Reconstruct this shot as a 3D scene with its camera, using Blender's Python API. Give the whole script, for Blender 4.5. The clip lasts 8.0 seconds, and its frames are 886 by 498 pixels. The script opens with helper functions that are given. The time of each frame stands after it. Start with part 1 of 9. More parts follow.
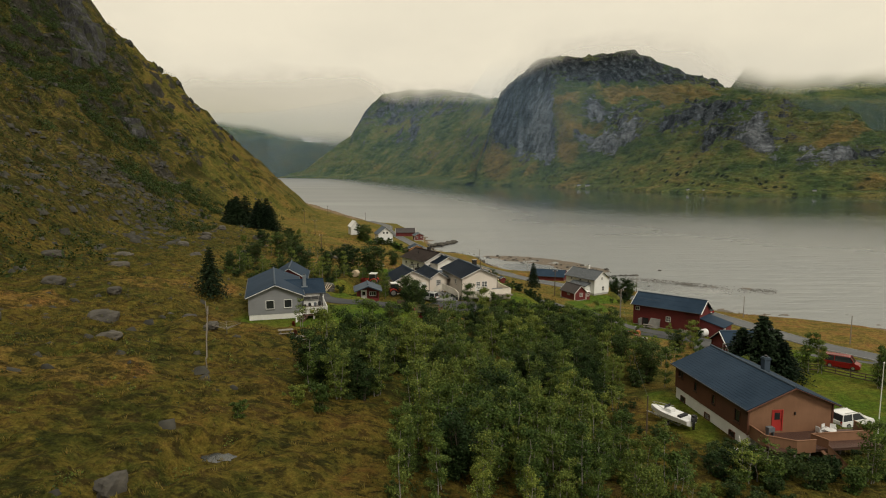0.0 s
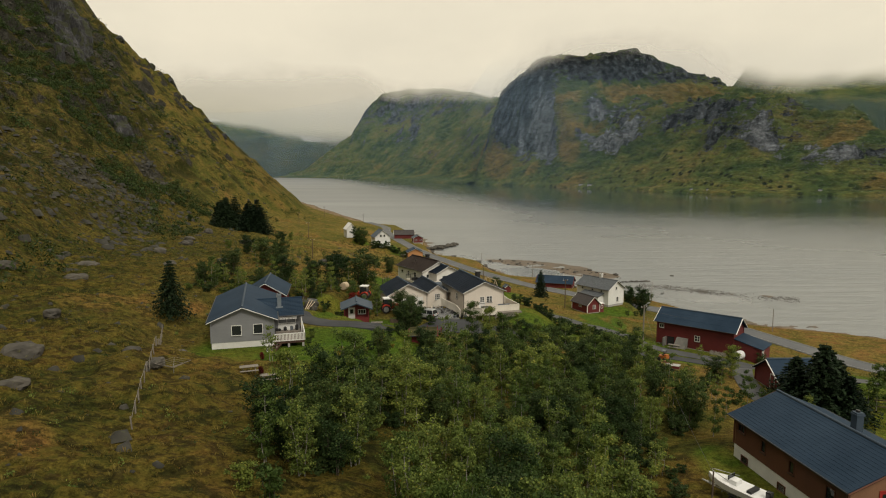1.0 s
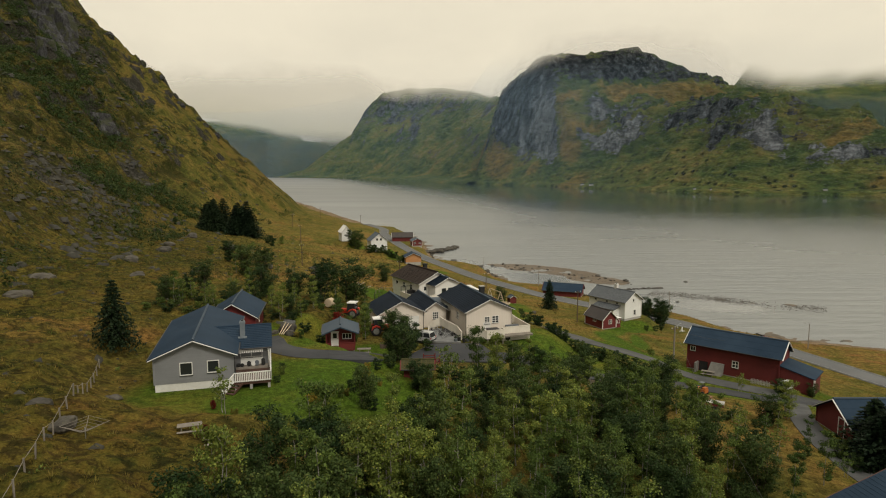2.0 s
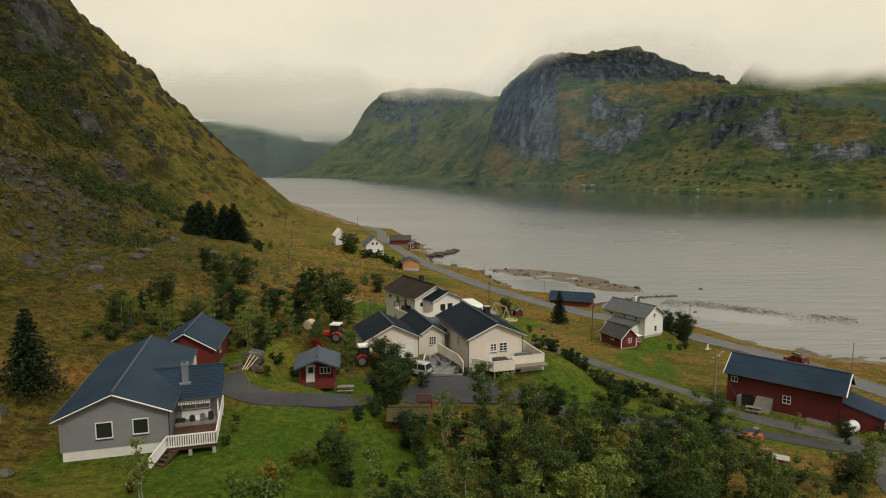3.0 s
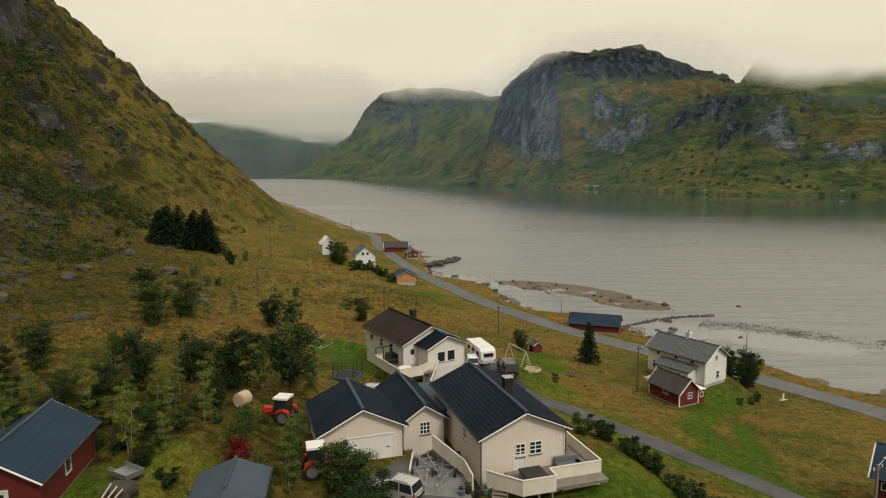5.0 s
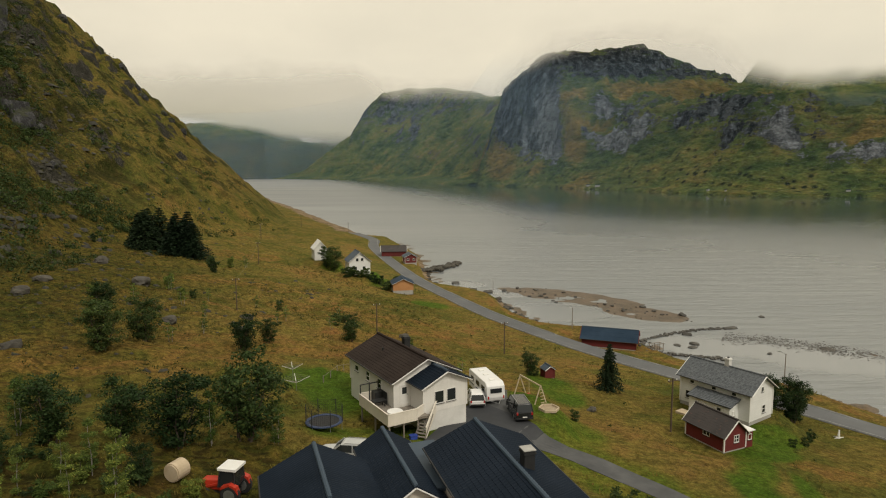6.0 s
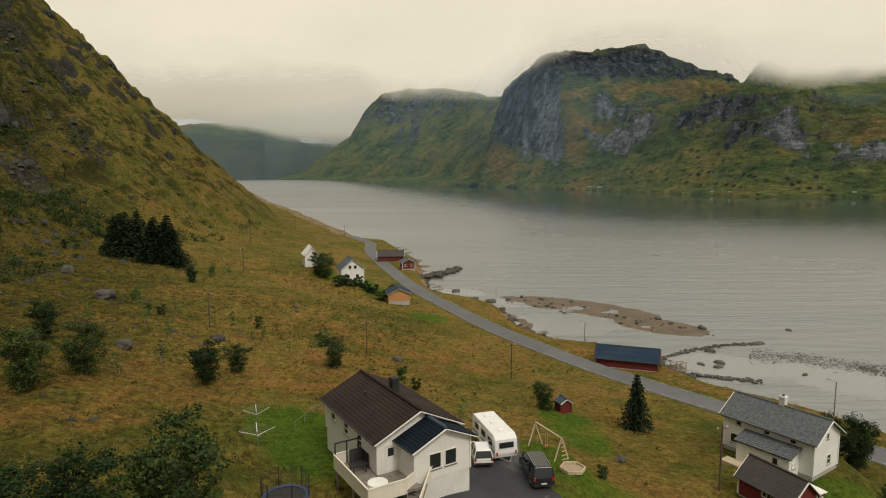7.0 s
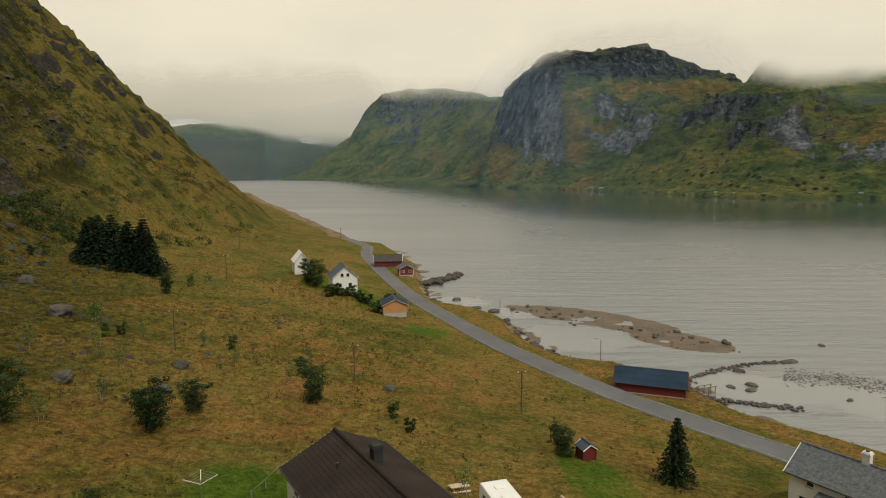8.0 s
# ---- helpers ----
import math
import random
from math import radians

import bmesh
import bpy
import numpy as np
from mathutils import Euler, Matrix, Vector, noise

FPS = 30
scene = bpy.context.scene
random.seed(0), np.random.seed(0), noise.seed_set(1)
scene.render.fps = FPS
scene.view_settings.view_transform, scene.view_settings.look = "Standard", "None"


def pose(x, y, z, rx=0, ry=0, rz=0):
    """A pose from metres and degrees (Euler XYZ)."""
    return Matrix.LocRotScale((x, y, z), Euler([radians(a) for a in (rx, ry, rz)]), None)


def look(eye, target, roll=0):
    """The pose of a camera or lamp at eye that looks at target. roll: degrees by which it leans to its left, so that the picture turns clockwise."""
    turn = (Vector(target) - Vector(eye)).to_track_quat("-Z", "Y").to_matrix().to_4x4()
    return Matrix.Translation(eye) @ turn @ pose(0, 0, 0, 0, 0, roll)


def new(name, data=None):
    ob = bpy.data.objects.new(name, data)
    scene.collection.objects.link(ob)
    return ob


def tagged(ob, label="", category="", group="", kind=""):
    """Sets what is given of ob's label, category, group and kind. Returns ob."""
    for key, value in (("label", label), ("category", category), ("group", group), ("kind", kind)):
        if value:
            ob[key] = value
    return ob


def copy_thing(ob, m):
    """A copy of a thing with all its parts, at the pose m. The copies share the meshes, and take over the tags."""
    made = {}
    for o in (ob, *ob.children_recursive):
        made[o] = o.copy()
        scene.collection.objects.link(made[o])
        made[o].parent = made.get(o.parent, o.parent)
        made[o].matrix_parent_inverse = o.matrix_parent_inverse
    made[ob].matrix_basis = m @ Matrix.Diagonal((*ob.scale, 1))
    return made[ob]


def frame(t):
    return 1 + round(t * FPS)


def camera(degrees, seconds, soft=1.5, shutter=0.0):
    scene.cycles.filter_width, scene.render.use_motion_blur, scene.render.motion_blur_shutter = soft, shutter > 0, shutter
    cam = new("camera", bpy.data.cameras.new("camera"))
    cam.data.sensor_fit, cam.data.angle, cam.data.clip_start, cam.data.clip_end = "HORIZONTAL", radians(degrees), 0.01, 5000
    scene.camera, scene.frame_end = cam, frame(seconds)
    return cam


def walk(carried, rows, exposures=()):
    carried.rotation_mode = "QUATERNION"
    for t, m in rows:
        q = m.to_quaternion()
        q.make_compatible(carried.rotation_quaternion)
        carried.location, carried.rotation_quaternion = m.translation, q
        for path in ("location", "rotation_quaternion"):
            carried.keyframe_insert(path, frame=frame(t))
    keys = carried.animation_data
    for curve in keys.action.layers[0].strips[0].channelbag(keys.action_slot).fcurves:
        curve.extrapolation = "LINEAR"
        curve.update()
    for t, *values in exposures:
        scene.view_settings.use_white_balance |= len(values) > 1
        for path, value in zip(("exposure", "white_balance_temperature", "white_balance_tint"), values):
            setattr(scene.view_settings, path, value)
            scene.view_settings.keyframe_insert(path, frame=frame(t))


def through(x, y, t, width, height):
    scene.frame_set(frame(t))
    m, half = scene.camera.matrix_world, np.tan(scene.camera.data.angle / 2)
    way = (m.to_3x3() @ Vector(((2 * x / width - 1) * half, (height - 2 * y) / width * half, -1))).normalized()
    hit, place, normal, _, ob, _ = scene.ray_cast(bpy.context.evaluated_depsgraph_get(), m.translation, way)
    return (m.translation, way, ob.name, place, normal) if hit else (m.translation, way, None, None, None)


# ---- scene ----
cam = camera(70.7, 8.0, soft=1.1)
METRES, EYE, TILT, LEAN, TURN = 115.0, 41.75, -7.07, 0.0, 0.0
ROWS = [
    (0.0, 0.0, 0.0, 0.0, 0.0, 0.0, -0.0),
    (0.5, 0.0009, 0.0613, 0.0085, 0.03, -0.03, 0.0),
    (1.0, 0.0018, 0.1228, 0.0165, 0.05, -0.05, 0.02),
    (1.5, 0.0027, 0.185, 0.0246, 0.07, -0.07, 0.06),
    (3.0, 0.0056, 0.3717, 0.0483, 0.09, -0.07, 0.12),
    (3.5, 0.0063, 0.4342, 0.0562, 0.09, -0.06, 0.18),
    (4.0, 0.0068, 0.4972, 0.0638, 0.11, -0.03, 0.19),
    (4.5, 0.0072, 0.5594, 0.071, 0.12, -0.02, 0.21),
    (6.0, 0.0091, 0.7435, 0.0928, 0.17, 0.02, 0.23),
    (6.5, 0.0103, 0.8055, 0.1006, 0.19, 0.05, 0.23),
    (7.0, 0.0111, 0.8676, 0.1081, 0.19, 0.09, 0.24),
    (7.5, 0.0117, 0.93, 0.1156, 0.21, 0.11, 0.23),
    (8.0, 0.0121, 0.9923, 0.123, 0.23, 0.13, 0.21),
]
walk(cam, [(t, pose(0, 0, EYE, TILT, LEAN, TURN) @ pose(METRES * x, METRES * y, METRES * z, 90 + pitch, roll, yaw)) for t, x, y, z, yaw, pitch, roll in ROWS])

# ---- daylight: a bright, even overcast with a faint warm cast ----
SUN_HEIGHT, SUN_TURN = radians(48), radians(150)
world = bpy.data.worlds.new("overcast_sky")
scene.world = world
world.use_nodes = True
wn, wl = world.node_tree.nodes, world.node_tree.links
wn.clear()
w_out, w_back = wn.new("ShaderNodeOutputWorld"), wn.new("ShaderNodeBackground")
w_sky = wn.new("ShaderNodeTexSky")
w_sky.sky_type, w_sky.sun_disc = "NISHITA", False
w_sky.sun_elevation, w_sky.sun_rotation = SUN_HEIGHT, SUN_TURN
w_dim = wn.new("ShaderNodeVectorMath")
w_dim.operation = "SCALE"
w_dim.inputs["Scale"].default_value = 0.10
w_co, w_map, w_noise, w_ramp = wn.new("ShaderNodeTexCoord"), wn.new("ShaderNodeMapping"), wn.new("ShaderNodeTexNoise"), wn.new("ShaderNodeValToRGB")
w_map.inputs["Scale"].default_value = (1.0, 1.0, 3.2)
w_noise.inputs["Scale"].default_value, w_noise.inputs["Detail"].default_value, w_noise.inputs["Roughness"].default_value = 1.7, 4, 0.45
w_sep, w_up, w_var = wn.new("ShaderNodeSeparateXYZ"), wn.new("ShaderNodeMath"), wn.new("ShaderNodeMath")
w_ramp.color_ramp.elements.new(0.5)
w_ramp.color_ramp.elements.new(0.5)
for e, (p, c) in zip(w_ramp.color_ramp.elements, [(0.0, (0.56, 0.53, 0.475)), (0.13, (0.66, 0.61, 0.52)), (0.27, (0.83, 0.74, 0.565)), (1.0, (1.11, 1.05, 0.90))]):
    e.position, e.color = p, (*c, 1)
w_var.operation, w_up.operation = "MULTIPLY_ADD", "ADD"
w_var.inputs[1].default_value, w_var.inputs[2].default_value = 0.22, -0.11
w_mix = wn.new("ShaderNodeMix")
w_mix.data_type, w_mix.inputs[0].default_value = "RGBA", 0.93
wl.new(w_co.outputs["Generated"], w_map.inputs[0])
wl.new(w_map.outputs[0], w_noise.inputs["Vector"])
wl.new(w_co.outputs["Generated"], w_sep.inputs[0])
wl.new(w_noise.outputs["Fac"], w_var.inputs[0])
wl.new(w_sep.outputs[2], w_up.inputs[0])
wl.new(w_var.outputs[0], w_up.inputs[1])
wl.new(w_up.outputs[0], w_ramp.inputs[0])
wl.new(w_sky.outputs[0], w_dim.inputs[0])
wl.new(w_dim.outputs[0], w_mix.inputs[6])
wl.new(w_ramp.outputs[0], w_mix.inputs[7])
wl.new(w_mix.outputs[2], w_back.inputs["Color"])
wl.new(w_back.outputs[0], w_out.inputs["Surface"])
w_back.inputs["Strength"].default_value = 1.03

sun = new("sun", bpy.data.lights.new("sun", "SUN"))
sun.data.energy, sun.data.angle, sun.data.color = 1.5, radians(12), (1.0, 0.94, 0.82)
sun.matrix_world = look((0, 0, 0), (-math.sin(SUN_TURN) * math.cos(SUN_HEIGHT), -math.cos(SUN_TURN) * math.cos(SUN_HEIGHT), -math.sin(SUN_HEIGHT)))

# ---- materials ----
def shade(name):
    m = bpy.data.materials.new(name)
    m.use_nodes = True
    return m, m.node_tree.nodes, m.node_tree.links, m.node_tree.nodes["Principled BSDF"]


def ramp_node(n, stops):
    r = n.new("ShaderNodeValToRGB")
    while len(r.color_ramp.elements) < len(stops):
        r.color_ramp.elements.new(0.5)
    for e, (p, c) in zip(r.color_ramp.elements, stops):
        e.position, e.color = p, (*c, 1)
    return r


def noise_node(n, l, vec, scale, detail=4, roughness=0.55, stretch=None):
    if stretch:
        mp = n.new("ShaderNodeMapping")
        mp.inputs["Scale"].default_value = stretch
        l.new(vec, mp.inputs[0])
        vec = mp.outputs[0]
    t = n.new("ShaderNodeTexNoise")
    t.inputs["Scale"].default_value, t.inputs["Detail"].default_value, t.inputs["Roughness"].default_value = scale, detail, roughness
    l.new(vec, t.inputs["Vector"])
    return t.outputs["Fac"]


def math_node(n, l, op, a, b):
    m = n.new("ShaderNodeMath")
    m.operation = op
    for i, v in enumerate((a, b)):
        if isinstance(v, (int, float)):
            m.inputs[i].default_value = v
        else:
            l.new(v, m.inputs[i])
    return m.outputs[0]


def blend(n, l, fac, a, b, mode="MIX"):
    m = n.new("ShaderNodeMix")
    m.data_type, m.blend_type = "RGBA", mode
    for i, v in ((0, fac), (6, a), (7, b)):
        if isinstance(v, (int, float)):
            m.inputs[i].default_value = v
        elif isinstance(v, tuple):
            m.inputs[i].default_value = (*v, 1)
        else:
            l.new(v, m.inputs[i])
    return m.outputs[2]


def bump_node(n, l, height, strength, distance, b):
    k = n.new("ShaderNodeBump")
    k.inputs["Strength"].default_value, k.inputs["Distance"].default_value = strength, distance
    l.new(height, k.inputs["Height"])
    l.new(k.outputs[0], b.inputs["Normal"])
    return k


def paint(name, c1, c2, scale=1.0, roughness=0.6, metal=0.0, fine=14.0, bump=0.25, boards=None, vary=0.0, wear=None, coat=0.0, spec=0.5):
    """A surface with broad stains (c1 to c2), fine grain, and lines of boards: boards = ('up' or 'along', width)."""
    m, n, l, b = shade(name)
    co = n.new("ShaderNodeTexCoord").outputs["Object"]
    broad, grain = noise_node(n, l, co, scale, 5, 0.6), noise_node(n, l, co, fine, 4, 0.65)
    col = ramp_node(n, [(0.3, c1), (0.7, c2)])
    l.new(broad, col.inputs[0])
    out = blend(n, l, 0.5, col.outputs[0], ramp_of(n, l, grain, 0.72, 1.2), "MULTIPLY")
    height = grain
    if boards:
        sep = n.new("ShaderNodeSeparateXYZ")
        l.new(co, sep.inputs[0])
        run = math_node(n, l, "ADD", sep.outputs[0], sep.outputs[1]) if boards[0] == "up" else sep.outputs[2]
        saw = math_node(n, l, "FRACT", math_node(n, l, "DIVIDE", run, boards[1]), 0)
        gap = math_node(n, l, "LESS_THAN", saw, 0.09)
        step = math_node(n, l, "FLOOR", math_node(n, l, "DIVIDE", run, boards[1]), 0)
        wh = n.new("ShaderNodeTexWhiteNoise")
        wh.noise_dimensions = "1D"
        l.new(step, wh.inputs["W"])
        out = blend(n, l, 0.5, out, ramp_of(n, l, wh.outputs["Value"], 0.95, 1.03), "MULTIPLY")
        out = blend(n, l, math_node(n, l, "MULTIPLY", gap, 0.16), out, tuple(v * 0.45 for v in c1))
        height = math_node(n, l, "SUBTRACT", math_node(n, l, "MULTIPLY", grain, 0.3), gap)
    if wear:
        spots = noise_node(n, l, co, scale * 3.1, 6, 0.7)
        rs = ramp_node(n, [(0.60, (0, 0, 0)), (0.68, (1, 1, 1))])
        l.new(spots, rs.inputs[0])
        out = blend(n, l, rs.outputs[0], out, wear)
    if vary:
        oi = n.new("ShaderNodeObjectInfo").outputs["Random"]
        out = blend(n, l, 1.0, out, ramp_of(n, l, oi, 1 - vary, 1 + vary), "MULTIPLY")
    l.new(out, b.inputs["Base Color"])
    b.inputs["Roughness"].default_value, b.inputs["Metallic"].default_value, b.inputs["Coat Weight"].default_value, b.inputs["Specular IOR Level"].default_value = roughness, metal, coat, spec
    bump_node(n, l, height, bump, 0.02, b)
    return m


def ramp_of(n, l, v, lo, hi):
    r = n.new("ShaderNodeMapRange")
    r.inputs["To Min"].default_value, r.inputs["To Max"].default_value = lo, hi
    l.new(v, r.inputs["Value"])
    return r.outputs[0]


def leaf_material(name, dark, light, alt, through=0.22, mixed=True):
    m, n, l, b = shade(name)
    geo = n.new("ShaderNodeNewGeometry")
    oi = n.new("ShaderNodeObjectInfo").outputs["Random"]
    r = ramp_node(n, [(0.0, tuple(0.75 * p + 0.25 * q for p, q in zip(dark, light))), (0.55, tuple(0.5 * p + 0.5 * q for p, q in zip(dark, light))), (0.93, light), (1.0, alt)])
    l.new(geo.outputs["Random Per Island"], r.inputs[0])
    tone = noise_node(n, l, n.new("ShaderNodeTexCoord").outputs["Object"], 0.9, 2, 0.5)
    hue = ramp_node(n, [(0.0, (0.42, 0.55, 0.50)), (0.35, (0.75, 0.85, 0.75)), (0.7, (1.12, 1.1, 0.95)), (1.0, (1.5, 1.40, 1.1))])
    l.new(oi, hue.inputs[0])
    col = blend(n, l, 1.0 if mixed else 0.0, r.outputs[0], hue.outputs[0], "MULTIPLY")
    col = blend(n, l, 0.8, col, ramp_of(n, l, tone, 0.2, 1.8), "MULTIPLY")
    l.new(col, b.inputs["Base Color"])
    b.inputs["Roughness"].default_value = 0.6
    b.inputs["Specular IOR Level"].default_value = 0.12
    t = n.new("ShaderNodeBsdfTranslucent")
    l.new(col, t.inputs[0])
    mx = n.new("ShaderNodeMixShader")
    mx.inputs[0].default_value = through
    l.new(b.outputs[0], mx.inputs[1])
    l.new(t.outputs[0], mx.inputs[2])
    l.new(mx.outputs[0], n["Material Output"].inputs["Surface"])
    return m


def ground_material():
    m, n, l, b = shade("meadow_and_moor")
    pos = n.new("ShaderNodeNewGeometry").outputs["Position"]

    def attr(k):
        a = n.new("ShaderNodeAttribute")
        a.attribute_name = k
        return a.outputs["Fac"]

    big, mid, small = noise_node(n, l, pos, 0.035, 4, 0.6), noise_node(n, l, pos, 0.22, 5, 0.65), noise_node(n, l, pos, 1.6, 6, 0.72)
    field = ramp_node(n, [(0.32, (0.058, 0.078, 0.014)), (0.44, (0.124, 0.117, 0.024)), (0.55, (0.205, 0.148, 0.037)), (0.68, (0.232, 0.128, 0.041))])
    l.new(math_node(n, l, "ADD", math_node(n, l, "MULTIPLY", big, 0.55), math_node(n, l, "MULTIPLY", mid, 0.45)), field.inputs[0])
    moor = ramp_node(n, [(0.36, (0.016, 0.021, 0.005)), (0.46, (0.058, 0.060, 0.012)), (0.54, (0.124, 0.097, 0.019)), (0.68, (0.142, 0.075, 0.021))])
    clump = noise_node(n, l, pos, 0.75, 5, 0.66)
    l.new(math_node(n, l, "ADD", math_node(n, l, "ADD", math_node(n, l, "MULTIPLY", big, 0.34), math_node(n, l, "MULTIPLY", clump, 0.38)), math_node(n, l, "MULTIPLY", mid, 0.28)), moor.inputs[0])
    lawn = ramp_node(n, [(0.36, (0.048, 0.102, 0.010)), (0.50, (0.078, 0.120, 0.014)), (0.62, (0.155, 0.148, 0.024))])
    l.new(math_node(n, l, "ADD", math_node(n, l, "MULTIPLY", big, 0.6), math_node(n, l, "MULTIPLY", mid, 0.4)), lawn.inputs[0])
    rock = ramp_node(n, [(0.34, (0.012, 0.012, 0.010)), (0.52, (0.038, 0.036, 0.028)), (0.70, (0.095, 0.090, 0.080))])
    l.new(math_node(n, l, "ADD", math_node(n, l, "MULTIPLY", mid, 0.4), math_node(n, l, "MULTIPLY", small, 0.6)), rock.inputs[0])
    beach = ramp_node(n, [(0.38, (0.060, 0.046, 0.028)), (0.47, (0.21, 0.148, 0.088)), (0.66, (0.30, 0.225, 0.15))])
    l.new(mid, beach.inputs[0])
    dirt = ramp_node(n, [(0.3, (0.10, 0.085, 0.055)), (0.7, (0.17, 0.14, 0.095))])
    l.new(small, dirt.inputs[0])
    col = blend(n, l, attr("moor"), field.outputs[0], moor.outputs[0])
    def edge(k, lo, hi):
        v = math_node(n, l, "ADD", attr(k), math_node(n, l, "MULTIPLY", math_node(n, l, "SUBTRACT", mid, 0.5), 0.9))
        r = ramp_node(n, [(lo, (0, 0, 0)), (hi, (1, 1, 1))])
        l.new(v, r.inputs[0])
        return r.outputs[0]

    heath = ramp_node(n, [(0.34, (0.016, 0.022, 0.007)), (0.48, (0.062, 0.060, 0.016)), (0.62, (0.134, 0.098, 0.030))])
    l.new(math_node(n, l, "ADD", math_node(n, l, "MULTIPLY", small, 0.35), math_node(n, l, "MULTIPLY", mid, 0.65)), heath.inputs[0])
    col = blend(n, l, attr("heath"), col, heath.outputs[0])
    dry = ramp_node(n, [(0.38, (0.15, 0.125, 0.028)), (0.52, (0.225, 0.150, 0.042)), (0.66, (0.25, 0.125, 0.042))])
    l.new(mid, dry.inputs[0])
    col = blend(n, l, edge("straw", 0.3, 0.7), col, dry.outputs[0])
    bracken = ramp_node(n, [(0.36, (0.150, 0.115, 0.024)), (0.50, (0.225, 0.138, 0.036)), (0.66, (0.265, 0.130, 0.042))])
    l.new(mid, bracken.inputs[0])
    col = blend(n, l, math_node(n, l, "MULTIPLY", edge("rust", 0.35, 0.85), 0.6), col, bracken.outputs[0])
    crag = noise_node(n, l, pos, 0.085, 7, 0.70, (1.0, 1.0, 0.8))
    cm = ramp_node(n, [(0.50, (0, 0, 0)), (0.57, (0.9, 0.9, 0.9))])
    l.new(crag, cm.inputs[0])
    scrub = ramp_node(n, [(0.40, (0.010, 0.016, 0.004)), (0.60, (0.036, 0.036, 0.010))])
    l.new(small, scrub.inputs[0])
    col = blend(n, l, math_node(n, l, "MULTIPLY", cm.outputs[0], ramp_of(n, l, attr("slope"), 0.12, 1.0)), col, scrub.outputs[0])
    # dark sedge in streaks, also painted as the shade between hummocks
    tuft = noise_node(n, l, pos, 0.95, 5, 0.68, (0.7, 1.0, 1.0))
    tuft_shade = ramp_node(n, [(0.49, (0, 0, 0)), (0.56, (1, 1, 1))])
    l.new(tuft, tuft_shade.inputs[0])
    sedge = ramp_node(n, [(0.40, (0.020, 0.022, 0.007)), (0.62, (0.055, 0.036, 0.013))])
    l.new(mid, sedge.inputs[0])
    col = blend(n, l, math_node(n, l, "MULTIPLY", tuft_shade.outputs[0], math_node(n, l, "ADD", math_node(n, l, "MULTIPLY", attr("moor"), 0.46), 0.34)), col, sedge.outputs[0])
    col = blend(n, l, attr("lawn"), col, lawn.outputs[0])

    col = blend(n, l, edge("rocky", 0.52, 0.62), col, rock.outputs[0])
    col = blend(n, l, edge("dirt", 0.4, 0.65), col, dirt.outputs[0])
    col = blend(n, l, edge("beach", 0.4, 0.6), col, beach.outputs[0])
    wet = ramp_node(n, [(0.40, (0.022, 0.018, 0.010)), (0.47, (0.080, 0.055, 0.030)), (0.64, (0.150, 0.100, 0.062))])
    l.new(math_node(n, l, "ADD", math_node(n, l, "MULTIPLY", mid, 0.5), math_node(n, l, "MULTIPLY", small, 0.5)), wet.inputs[0])
    col = blend(n, l, attr("flat"), col, wet.outputs[0])
    blade = noise_node(n, l, pos, 5.5, 3, 0.7)
    col = blend(n, l, 0.8, col, ramp_of(n, l, blade, -0.2, 2.2), "MULTIPLY")
    col = blend(n, l, 0.9, col, blend(n, l, attr("flat"), ramp_of(n, l, small, -0.45, 2.3), (1.0, 1.0, 1.0)), "MULTIPLY")
    l.new(col, b.inputs["Base Color"])
    flat = attr("flat")
    l.new(ramp_of(n, l, flat, 0.9, 0.42), b.inputs["Roughness"])
    l.new(ramp_of(n, l, flat, 0.04, 0.3), b.inputs["Specular IOR Level"])
    k = bump_node(n, l, math_node(n, l, "ADD", small, math_node(n, l, "MULTIPLY", mid, 1.2)), 0.9, 0.55, b)
    l.new(ramp_of(n, l, flat, 1.0, 0.06), k.inputs["Strength"])
    return m


